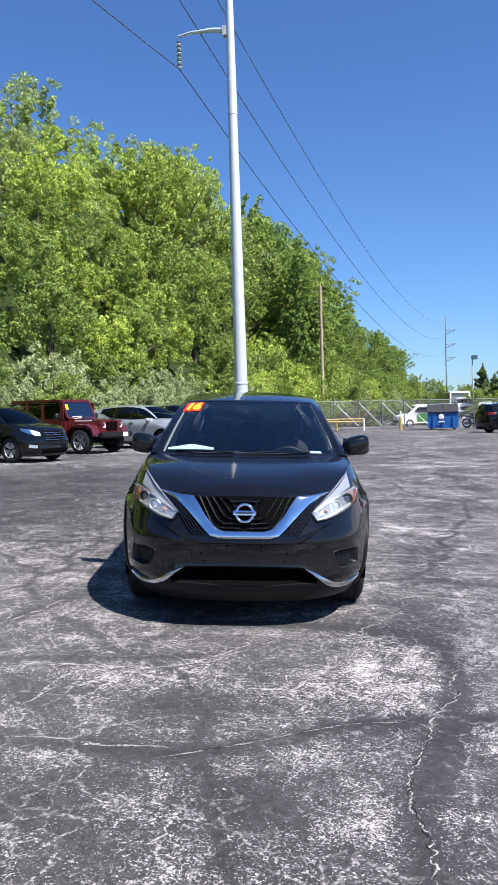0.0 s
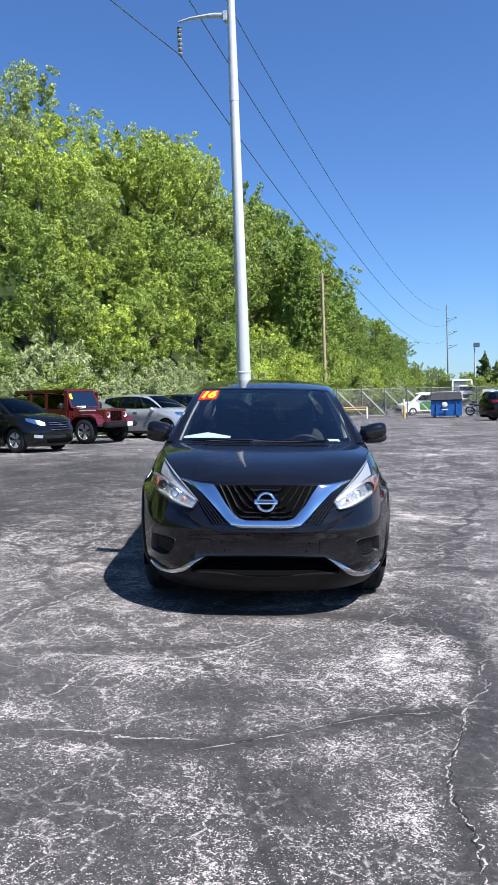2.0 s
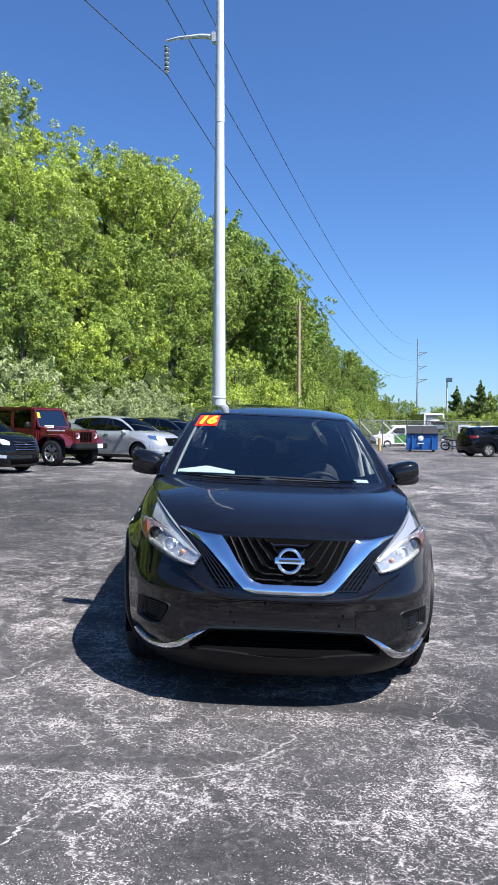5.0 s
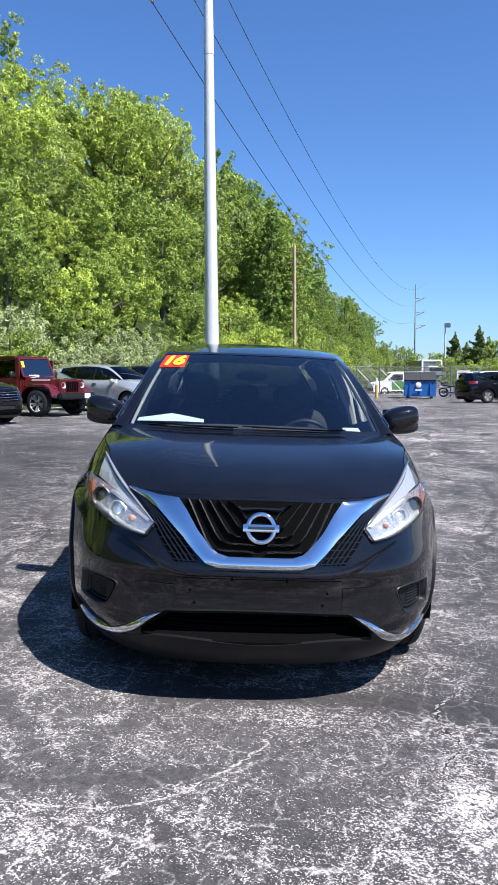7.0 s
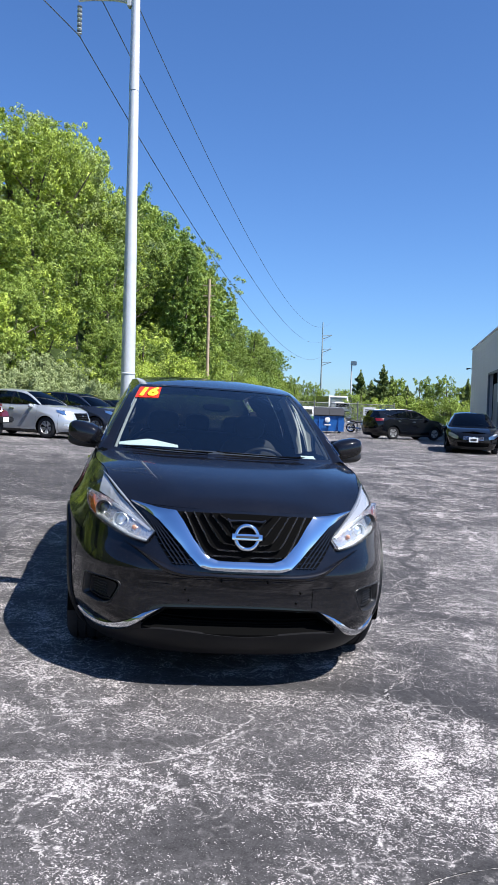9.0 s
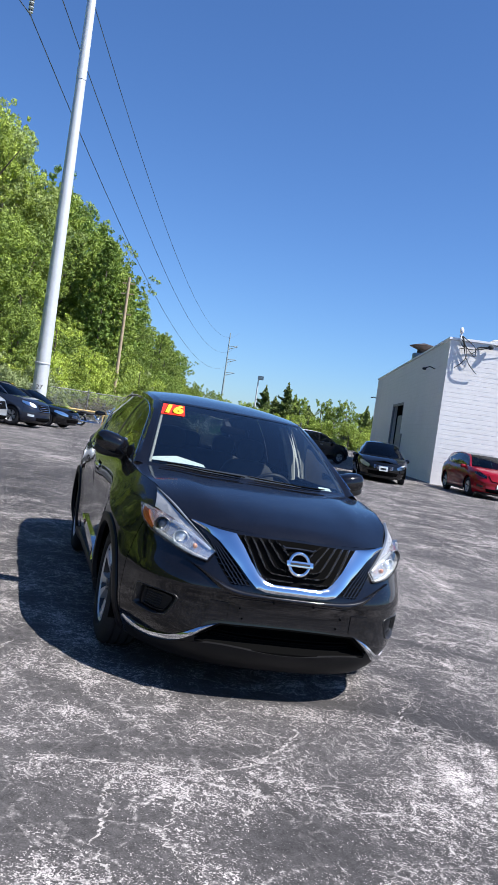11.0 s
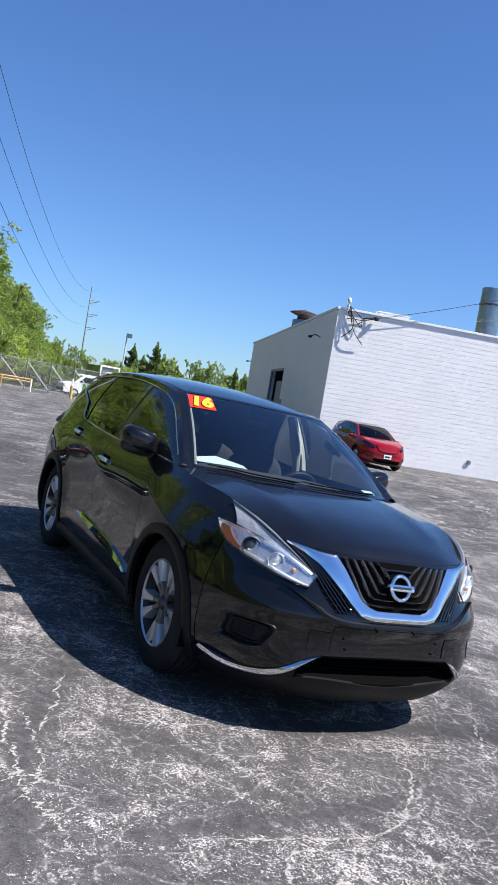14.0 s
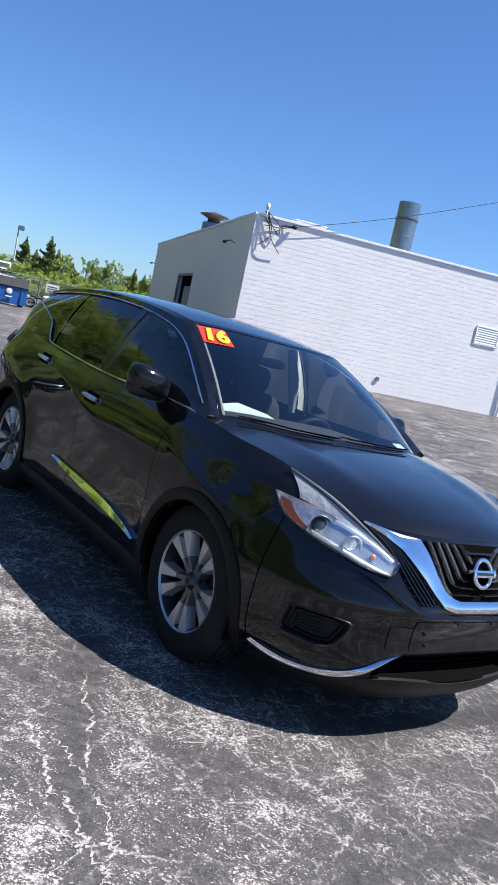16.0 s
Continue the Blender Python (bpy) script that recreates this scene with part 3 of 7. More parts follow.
for k in range(7):
    zz = 3.27 + k * 0.105
    part("louvre_slat", [([(16.11, BY - 0.045, zz), (17.25, BY - 0.045, zz), (17.25, BY - 0.015, zz + 0.07), (16.11, BY - 0.015, zz + 0.07), (16.11, BY - 0.040, zz - 0.006), (17.25, BY - 0.040, zz - 0.006), (17.25, BY - 0.010, zz + 0.064), (16.11, BY - 0.010, zz + 0.064)], [(0, 1, 2, 3), (7, 6, 5, 4), (0, 4, 5, 1), (2, 6, 7, 3)])], M_TRIM, lv)
part("outlet_box", [box(11.66, 11.82, BY - 0.07, BY - 0.004, 0.60, 0.78, 0.012)], M_STEEL, bld, "small grey outlet box")
part("downspout", [tube([(18.2, BY - 0.08, 0.05), (18.2, BY - 0.08, 6.2)], 0.06, 8)], M_TRIM, bld)
part("wall_lamp", [tube([(BX - 0.004, 38.2, 5.3), (BX - 0.25, 38.2, 5.38), (BX - 0.45, 38.2, 5.3)], 0.025, 6), blob(0.10, 0.07, 0.06, 2.5, 12, 8, (BX - 0.5, 38.2, 5.25))], M_DARKIN, bld)
part("wall_lamp", [tube([(BX - 0.004, 63.0, 4.9), (BX - 0.3, 63.0, 4.95)], 0.03, 6), blob(0.1, 0.07, 0.06, 2.5, 12, 8, (BX - 0.35, 63, 4.9))], M_DARKIN, bld)
vent = thing("roof_vent", pose(5.62, 49.0, BTOP - 0.10), "rusty mushroom roof vent on the roof edge", "vent")
part("vent_stack", [lathe([(0.0, 0.0), (0.64, 0.0), (0.64, 0.84), (0.60, 0.90), (0.0, 0.90)], 24)], M_STEEL, vent)
part("vent_hood", [lathe([(0.0, 1.10), (0.34, 1.10), (0.44, 1.16), (0.84, 1.32), (0.86, 1.35), (0.45, 1.46), (0.0, 1.56)], 28)], M_RUST, vent, "rusty flat conical hood")
part("vent_neck", [lathe([(0.40, 0.88), (0.36, 1.14)], 20)], M_RUST, vent)
stack = thing("exhaust_stack", pose(12.63, 38.2, BTOP - 0.32), "tall round galvanised exhaust stack on the roof", "chimney")
part("stack_pipe", [lathe([(0.0, 0.1), (0.52, 0.1), (0.52, 1.35), (0.535, 1.36), (0.535, 1.44), (0.52, 1.45), (0.52, 3.0), (0.47, 3.0), (0.47, 2.2), (0.0, 2.2)], 32)], M_STEEL, stack)
for zz in (0.62, 2.16):
    part("stack_band", [lathe([(0.523, zz), (0.556, zz + 0.01), (0.556, zz + 0.09), (0.523, zz + 0.10)], 32)], M_RUST, stack, "dark clamp band")
part("stack_flashing", [lathe([(0.9, 0.0), (0.55, 0.5), (0.525, 0.5)], 28)], M_STEEL, stack)
unit = thing("roof_unit", pose(7.6, 37.4, BTOP - 0.3), "pale box unit on the roof", "roof unit")
part("unit_case", [box(-0.72, 0.72, -0.5, 0.5, 0.0, 0.72, 0.03)], M_TRIM, unit)
part("unit_lid", [box(-0.76, 0.76, -0.54, 0.54, 0.724, 0.76, 0.01)], M_TRIM, unit)
# service cables at the roof corner
head = thing("cable_head", pose(0, 0, 0), "tangle of black service cables at the roof corner", "cables")
rng = random.Random(5)
part("insulator_knob", [blob(0.12, 0.10, 0.10, 2.2, 12, 8, (6.35, BY - 0.16, BTOP - 0.14))], M_DARKIN, head)
part("conduit_cap", [blob(0.09, 0.09, 0.14, 2.4, 12, 8, (5.05, BY - 0.1, BTOP + 0.42)), tube([(5.05, BY - 0.1, BTOP - 0.05), (5.05, BY - 0.1, BTOP + 0.35)], 0.04, 8)], M_TRIM, head, "pale conduit cap")
for k in range(7):
    a = Vector((5.05 + rng.uniform(-0.1, 0.1), BY - 0.1, BTOP + 0.2))
    e = Vector((4.95 + 0.16 * k, BY - 0.05 - 0.01 * k, BTOP - rng.uniform(0.3, 1.5)))
    mid = (a + e) / 2 + Vector((rng.uniform(-0.3, 0.5), -rng.uniform(0.02, 0.12), rng.uniform(-0.6, -0.1)))
    pts = [tuple(v) for v in line_of([a, mid, e, (6.3, BY - 0.14, BTOP - 0.16)] if k % 2 else [a, mid, e])(np.linspace(0, 1, 14))]
    part("cable", [tube(pts, 0.018, 5)], M_DARKIN, head)
wire = [tuple(v) for v in line_of([(6.35, BY - 0.16, BTOP - 0.14), (10.1, 35.2, 7.44), (14.05, 35.2, 8.95), (38, 35.6, 18.2)])(np.linspace(0, 1, 30))]
solo("service_wire", [tube(wire, 0.012, 5)], M_DARKIN, "black service wire running up from the building", "wire")


# ---- hillside and trees ----
def hill_x(y):
    """Where the hill begins, along the lot."""
    return -17.6 + 0.03 * np.clip(np.asarray(y, float) - 15, 0, 20) - 0.045 * np.clip(np.asarray(y, float) - 45, 0, 400)


def hill_z(x, y):
    t = np.clip((hill_x(y) - x) / 24, 0, 1)
    h = 15.5 + 2.5 * np.clip((np.asarray(y, float) - 15) / 30, 0, 1) - 2.0 * np.clip((np.asarray(y, float) - 80) / 180, 0, 1)
    return ground_z(-16, y) + h * t * t * (3 - 2 * t)


def leaf_material(name, a, b2, shine=0.35):
    m = bpy.data.materials.new(name)
    m.use_nodes = True
    nt = m.node_tree
    N, L = nt.nodes, nt.links
    b = N["Principled BSDF"]
    geo, info = N.new("ShaderNodeNewGeometry"), N.new("ShaderNodeObjectInfo")
    ramp = N.new("ShaderNodeMix")
    ramp.data_type = 'RGBA'
    ramp.inputs["A"].default_value, ramp.inputs["B"].default_value = (*a, 1), (*b2, 1)
    add = N.new("ShaderNodeMath")
    add.operation = 'MULTIPLY_ADD'
    add.inputs[1].default_value, add.inputs[2].default_value = 0.6, 0.0
    L.new(geo.outputs["Random Per Island"], add.inputs[0])
    add2 = N.new("ShaderNodeMath")
    add2.operation = 'MULTIPLY_ADD'
    add2.inputs[1].default_value = 0.4
    L.new(info.outputs["Random"], add2.inputs[0])
    L.new(add.outputs[0], add2.inputs[2])
    L.new(add2.outputs[0], ramp.inputs["Factor"])
    L.new(ramp.outputs["Result"], b.inputs["Base Color"])
    b.inputs["Roughness"].default_value = 0.55
    b.inputs["Specular IOR Level"].default_value = shine
    tr = N.new("ShaderNodeBsdfTranslucent")
    tint = N.new("ShaderNodeVectorMath")
    tint.operation = 'MULTIPLY'
    tint.inputs[1].default_value = (1.5, 1.5, 0.7)
    L.new(ramp.outputs["Result"], tint.inputs[0])
    L.new(tint.outputs[0], tr.inputs[0])
    mix = N.new("ShaderNodeMixShader")
    mix.inputs[0].default_value = 0.11
    L.new(b.outputs[0], mix.inputs[1])
    L.new(tr.outputs[0], mix.inputs[2])
    L.new(mix.outputs[0], N["Material Output"].inputs[0])
    return m


M_LEAF = leaf_material("leaf_green", (0.050, 0.095, 0.016), (0.57, 0.68, 0.105))
M_LEAFDARK = leaf_material("leaf_deep_green", (0.050, 0.095, 0.020), (0.37, 0.47, 0.080))
M_LEAFDEEP = leaf_material("leaf_deep_shade", (0.085, 0.15, 0.024), (0.25, 0.35, 0.06))
M_LEAFPALE = leaf_material("leaf_pale", (0.10, 0.15, 0.05), (0.45, 0.53, 0.155))
M_LEAFBLOOM = leaf_material("leaf_bloom", (0.10, 0.15, 0.04), (0.40, 0.45, 0.22))
M_BRUSH = leaf_material("brush_brown", (0.05, 0.042, 0.026), (0.20, 0.17, 0.10), 0.1)
M_NEEDLE = leaf_material("needle_green", (0.07, 0.11, 0.03), (0.24, 0.29, 0.09), 0.2)
M_BARK = material("bark", (0.10, 0.082, 0.065), 0.9, noise_scale=3, noise_amount=0.4, bump=0.6, bump_scale=12)
M_HILL = material("hill_undergrowth", (0.030, 0.044, 0.014), 0.95, spec=0.05, noise_scale=0.9, noise_amount=0.6, bump=1.0, bump_scale=3)


def leaves(centres, radii, per, size, seed, droop=0.2):
    """Small folded leaves strewn through round clumps, as one mesh."""
    rng = np.random.default_rng(seed)
    c = np.repeat(centres, per, 0)
    r = np.repeat(radii, per)
    n = len(c)
    d = rng.normal(size=(n, 3))
    d /= np.linalg.norm(d, axis=1, keepdims=True)
    p = c + d * (r * rng.uniform(0.35, 1.0, n) ** 0.6)[:, None] * np.array([1, 1, 0.9])
    nrm = d * 0.9 + rng.normal(size=(n, 3)) * 0.70 + np.array([0.1, 0, 0.4])
    nrm /= np.linalg.norm(nrm, axis=1, keepdims=True)
    t = np.cross(nrm, rng.normal(size=(n, 3)))
    t /= np.linalg.norm(t, axis=1, keepdims=True)
    t[:, 2] -= droop
    bt = np.cross(nrm, t)
    s = (size * rng.uniform(0.6, 1.35, n))[:, None]
    v = np.stack([p - t * s + bt * s * 0.42, p + t * s - nrm * s * 0.15, p - t * s - bt * s * 0.42], 1).reshape(-1, 3)
    return mesh_faces("leaves", v, np.arange(n * 3).reshape(n, 3))


def mesh_faces(name, v, f):
    me = bpy.data.meshes.new(name)
    me.vertices.add(len(v))
    me.vertices.foreach_set("co", v.astype(np.float32).reshape(-1))
    me.loops.add(f.size)
    me.loops.foreach_set("vertex_index", f.astype(np.int32).reshape(-1))
    me.polygons.add(len(f))
    k = f.shape[1]
    me.polygons.foreach_set("loop_start", np.arange(0, f.size, k, dtype=np.int32))
    me.polygons.foreach_set("loop_total", np.full(len(f), k, np.int32))
    me.update(calc_edges=True)
    return me


def crown_clumps(rng, height, spread, base, count, lobes):
    """Clumps over a few lobes, so that the outline is uneven."""
    lob = []
    for k in range(lobes):
        a = rng.uniform(0, 2 * np.pi)
        q = rng.uniform(0.1, 0.78) * spread
        zz = base + (height - base) * rng.uniform(0.10, 0.88) * (1 - 0.25 * q / spread)
        lob.append((q * np.cos(a), q * np.sin(a), zz, spread * rng.uniform(0.24, 0.46)))
    lob.append((0, 0, height - spread * 0.5, spread * 0.5))
    out, rad = [], []
    for k in range(count):
        x, y, zz, r = lob[rng.integers(len(lob))]
        d = rng.normal(size=3)
        if d[0] < 0 and rng.uniform() < 0.45:
            d[0] = -d[0]
        d /= np.linalg.norm(d)
        q = r * rng.uniform(0.55, 1.08)
        out.append((x + d[0] * q, y + d[1] * q, max(zz + d[2] * q * 0.95, base * 0.5)))
        rad.append(rng.uniform(0.18, 0.46) * (0.5 + spread / 9))
    return np.array(out), np.array(rad)


def tree(name, m, height, spread, base, count, per, size, seed, mat, label, lobes=16, group="trees on the hillside"):
    rng = np.random.default_rng(seed)
    ob = thing(name, m, label, "tree", group)
    c, r = crown_clumps(rng, height, spread, base, count, lobes)
    trunk = [tube([(0, 0, -0.5), (rng.uniform(-.1, .1), rng.uniform(-.1, .1), height * 0.35), (rng.uniform(-.3, .3), rng.uniform(-.3, .3), height * 0.8)], [0.032 * height * 0.6, 0.024 * height * 0.6, 0.05], 8)]
    part("trunk", trunk, M_BARK, ob)
    for k in range(6):
        q = c[rng.integers(len(c))]
        z0 = height * rng.uniform(0.2, 0.5)
        part("limb", [tube([(0, 0, z0), tuple(q * np.array([0.5, 0.5, 0.6]) + np.array([0, 0, z0 * 0.35])), tuple(q)], [0.009 * height, 0.006 * height, 0.02], 5)], M_BARK, ob)
    part("crown", leaves(c, r, per, size, seed + 1), mat, ob)
    part("inner_crown", leaves(c * np.array([0.8, 0.8, 0.94]), r * 1.2, 5, size * 1.8, seed + 2), mat, ob)
    return ob


def conifer(name, m, height, spread, seed, count=220, per=18, size=0.13, mat=None, label="dark green cedar at the edge of the lot", group="trees past the fence"):
    """A cedar: short tufts on whorled boughs up a straight trunk."""
    rng = np.random.default_rng(seed)
    ob = thing(name, m, label, "tree", group)
    part("trunk", [tube([(0, 0, -0.3), (0, 0, height)], [0.14, 0.02], 7)], M_BARK, ob)
    c, r = [], []
    if mat is None:   # ragged boughs that stand out of a pointed crown
        for k in range(44):
            t0, a = rng.uniform(0.06, 0.93), rng.uniform(0, 2 * np.pi)
            long = spread * (1 - t0) ** 0.8 * rng.uniform(0.75, 1.25) + 0.15
            for q in np.linspace(0.25, 1.0, 6):
                c.append((q * long * np.cos(a), q * long * np.sin(a), height * t0 + 0.32 * q * q * long))
                r.append(0.05 + 0.17 * (1.1 - q))
        for q in np.linspace(0.9, 1.06, 5):
            c.append((0, 0, height * q))
            r.append(0.06)
    for k in range(count):
        t = rng.uniform(0.02, 1.0) ** 0.8
        q = spread * (1 - t) ** 0.9 * rng.uniform(0.1, 0.8) + 0.04 if mat is None else spread * (1 - t) ** 0.45 * rng.uniform(0.25, 1.12) + 0.05
        a = rng.uniform(0, 2 * np.pi)
        c.append((q * np.cos(a), q * np.sin(a), height * t))
        r.append((0.12 + 0.22 * (1 - t)) * (0.6 + spread / 5.75))
    part("crown", leaves(np.array(c), np.array(r), per, size, seed + 1, -0.6 if mat is None else 0.2), mat or M_NEEDLE, ob)
    return ob


xs, ys = np.meshgrid(np.linspace(0, 1, 26), np.concatenate([np.linspace(-45, 80, 60), np.linspace(84, 285, 30)]), indexing='ij')
hx = hill_x(ys) + 0.6 - xs ** 1.5 * 70
solo("hillside", [grid_data(np.stack([hx, ys, hill_z(hx, ys) - 0.02 * (xs == 0)], -1))], M_HILL, "hillside under dense green undergrowth", "hill", "structure")

rng = np.random.default_rng(11)
LABELS = ("broad green tree in full leaf on the hillside", "deep green leafy tree on the hillside", "bright green tree in full leaf on the hillside", "pale green leafy tree on the hillside")
HEIGHT = 11.0
kinds = [tree("tree", pose(-400, -400 - 20 * k, 0), HEIGHT, 4.4 - 0.2 * (k % 3), 1.2, 280, 64, 0.094, 100 + k, (M_LEAF, M_LEAFDARK, M_LEAF, M_LEAFPALE)[k], LABELS[k]) for k in range(4)]
shrubs = [tree("shrub", pose(-420, -400 - 20 * k, 0), 3.6 + 0.5 * k, 2.4, 0.2, 150, 72, 0.066, 200 + k, (M_LEAFBLOOM, M_LEAF, M_LEAF, M_LEAFDARK)[k], ("pale flowering shrub at the foot of the hill", "bright green shrub at the foot of the hill")[min(k, 1)], 11, "shrubs along the lot") for k in range(4)]
brush = [tree("shrub", pose(-430, -400, 0), 3.4, 2.4, 0.1, 130, 34, 0.06, 260, M_BRUSH, "brown half-bare thicket behind the chain-link fence", 11, "shrubs past the fence")]
fars = [tree("tree", pose(-440, -400 - 20 * k, 0), HEIGHT, 4.6, 0.6, 200, 52, 0.125, 300 + k, (M_LEAFDARK, M_LEAFDARK, M_LEAFDEEP)[k], "green tree far along the wooded hillside", 13, "trees along the far hillside") for k in range(3)]
# height of the canopy above the lot along the crest
CREST = curve_of([-10, 30, 49, 55, 57.5, 64, 69, 76, 82, 88, 101, 112, 118, 126, 137, 149, 160, 186, 219, 241, 300, 420], [25.4, 25.4, 26.0, 27.4, 25.3, 27.6, 29.5, 31.3, 31.8, 29.1, 30.8, 31.8, 30.0, 30.6, 29.0, 25.2, 21.6, 21.3, 19.8, 15.8, 14.3, 13.3])


def canopy(x, y):
    """Top of the woods over a place on the slope: lower down the hill, the lower the trees."""
    q = x / -36.0
    return 1.6 + (float(CREST(0.9 + (y - 0.9) / max(q, 0.2))) - 1.6) * q


def plant(ob, x, y, share, turn, height=HEIGHT, sink=0.3, wide=1.0):
    """A copy of a tree that reaches this share of the canopy's height."""
    z = float(hill_z(x, y)) - sink
    s = (canopy(x, y) * share - z) / (height + 0.4)
    if s < 0.25:
        return None
    c = copy_thing(ob, pose(x, y, z, 0, 0, turn))
    w = wide * min(max(s, 0.62), 1.25)
    c.scale = (w, w, s)
    return c


# fill between the rows where the slope stands open
for x, y, share, k in ((18.0, 40.0, 0.88, 0), (19.0, 45.5, 0.90, 2), (18.5, 50.5, 0.92, 3), (19.5, 56.0, 0.92, 0), (12.0, 43.0, 0.76, 1), (18.5, 35.0, 0.88, 2), (19.0, 62.0, 0.94, 3), (19.0, 70.0, 0.97, 2), (19.0, 78.0, 0.96, 1), (19.0, 86.0, 0.97, 0)):
    plant(kinds[k], float(hill_x(y)) - x, y, share, 37 * k + y, HEIGHT, 0.4, 1.1)
# rows up the slope, along the lot
for row, (off, step, lo, hi) in enumerate(((3.8, 5.2, 0.44, 0.60), (9.0, 5.6, 0.66, 0.82), (15.0, 5.8, 0.86, 1.03), (22.0, 7.0, 0.95, 1.06))):
    y = 4.0 + row * 1.7
    while y < 275:
        x = float(hill_x(y)) - off - rng.uniform(-1.2, 1.2)
        near = y < 100
        plant(kinds[(0, 2, 3, 3)[int(rng.integers(4))] if row > 1 else int(rng.integers(3))] if near else fars[int(rng.integers(3))], x, y + rng.uniform(-1.0, 1.0), rng.uniform(lo, min(hi, 0.98) if y < 52 else hi), rng.uniform(-75, 40), HEIGHT, 0.4, 1.1 if near else 1.25)
        y += step * rng.uniform(0.8, 1.2) * (2.0 if y < 20 + 5 * row else 1.0 if near else 1.5 + (y - 100) / 90)
y = 6.0
while y < 190:
    for off in (0.9, 2.6):
        k = 0 if 14 < y < 47 and rng.uniform() < 0.72 else int(rng.integers(4))
        x, yy = float(hill_x(y)) - off - rng.uniform(-0.5, 0.6), y + rng.uniform(-0.9, 0.9)
        c = copy_thing(shrubs[k], pose(x, yy, float(hill_z(x, yy)) - 0.15, 0, 0, rng.uniform(-75, 40)))
        q = rng.uniform(0.65, 1.0) * (1.0 if off < 2 else 1.15) * (1.0 if y < 60 else 1.35)
        c.scale = (q, q, q)
    y += rng.uniform(2.4, 3.2) * (1.8 if y < 18 else 1.0 if y < 60 else 2.6)
# narrow deep green trees that stand out of the slope
for k, (x, y, top, spread) in enumerate(((-20.4, 72.0, 16.3, 2.4), (-22.4, 74.5, 15.4, 2.7), (-18.9, 73.0, 12.7, 2.3), (-24.8, 76.0, 16.7, 2.8))):
    z0 = float(hill_z(x, y)) - 0.3
    conifer("tree", pose(x, y, z0), top - z0, spread, int(top * 10), 700, 36, 0.11, M_LEAFDEEP if k == 0 else M_LEAFDARK, "narrow deep green tree on the hillside", "trees on the hillside")
# brush behind the fence
for k in range(9):
    x, y = -17.5 + 1.15 * k, 55.0 + 0.95 * k
    c = copy_thing(brush[0] if k % 3 else shrubs[3], pose(x, y, gz(x, y) - 0.3, 0, 0, 50 * k))
    c.scale = (0.8, 0.8, 0.66 - 0.03 * k)
    if k % 3 == 0:
        tagged(c, "green brush behind the chain-link fence", group="shrubs past the fence")
# trees past the fence and beside the building
for x, y, h in ((-5.6, 101, 6.1), (-4.3, 103, 5.0), (-2.8, 101, 6.8), (-1.7, 104, 5.6), (7.5, 101, 5.4), (8.9, 102, 5.0), (0.2, 105, 4.6)):
    conifer("cedar", pose(x, y, gz(x, y)), h, 2.3, int(h * 100))
for x, y, h, k in ((-9.5, 118, 4.6, 0), (-1.0, 103, 6.2, 3), (1.7, 100, 6.2, 2), (5.0, 100, 6.5, 0), (6.4, 101, 5.4, 2), (3.4, 102, 5.2, 1), (10, 100, 5.6, 1), (-7.5, 112, 4.4, 1), (-13, 130, 5.0, 0), (-3.5, 110, 4.6, 2), (12, 108, 6.0, 0), (-17, 150, 6.6, 2), (-11, 150, 5.6, 2), (15, 105, 6.0, 0), (-20.5, 150, 8.0, 0), (-18.8, 156, 7.2, 2)):
    c = copy_thing(fars[0 if k % 3 != 1 else 1], pose(x, y, gz(x, y) - 0.5, 0, 0, x * 40))
    c.scale = (0.56, 0.56, 1.1 * (h + 0.4) / (HEIGHT + 0.4))
    tagged(c, "leafy green tree past the fence", group="trees past the fence")
for k in range(11):
    x, y = -8.5 + k * 1.7, 95 + 3 * math.sin(k * 2.1)
    c = copy_thing(shrubs[3 if k % 3 else 1], pose(x, y, gz(x, y) - 0.2, 0, 0, k * 77))
    c.scale = (0.95, 0.95, 0.82)
    tagged(c, "green shrub past the fence", group="shrubs past the fence")
for ob in kinds + shrubs + fars + brush:
    for o in (*ob.children_recursive, ob):
        bpy.data.objects.remove(o)


# ---- poles and wires ----
M_POLE = material("pole_paint", (0.56, 0.58, 0.60), 0.5, 0.2, noise_scale=1.5, noise_amount=0.1)
M_FARPOLE = material("weathered_galvanising", (0.27, 0.33, 0.34), 0.6, 0.2, noise_scale=1.5, noise_amount=0.1)
M_TIMBER = material("weathered_timber", (0.36, 0.28, 0.19), 0.9, noise_scale=4, noise_amount=0.35)
M_GLASSGREY = material("insulator_grey", (0.70, 0.75, 0.76), 0.25, coat=0.4)
M_WIRE = material("wire_dark", (0.09, 0.10, 0.11), 0.6)
PX, PY = -14.84, 41.3
PZ = gz(PX, PY)
ob = thing("transmission_pole", pose(PX, PY, PZ), "tall pale grey twelve-sided steel transmission pole", "pole")
rad = lambda zz: 0.40 - 0.0085 * zz
part("shaft", [tube([(0, 0, -0.2), (0, 0, 18.2)], [rad(0), rad(18.2)], 12)], M_POLE, ob)
part("upper_shaft", [tube([(0, 0, 17.6), (0, 0, 31)], [rad(17.0) + 0.012, rad(31)], 12)], M_POLE, ob)
part("collar", [lathe([(rad(2.9) + 0.002, 2.85), (rad(2.9) + 0.02, 2.87), (rad(2.9) + 0.02, 2.93), (rad(2.9) + 0.002, 2.95)], 24)], M_POLE, ob)
txt = bpy.data.curves.new("pole_number", 'FONT')
txt.body, txt.size, txt.align_x, txt.extrude = "27", 0.34, 'CENTER', 0.002
to = new("pole_number_curve", txt)
me = bpy.data.meshes.new_from_object(to.evaluated_get(bpy.context.evaluated_depsgraph_get()))
bpy.data.objects.remove(to)
me.materials.clear()
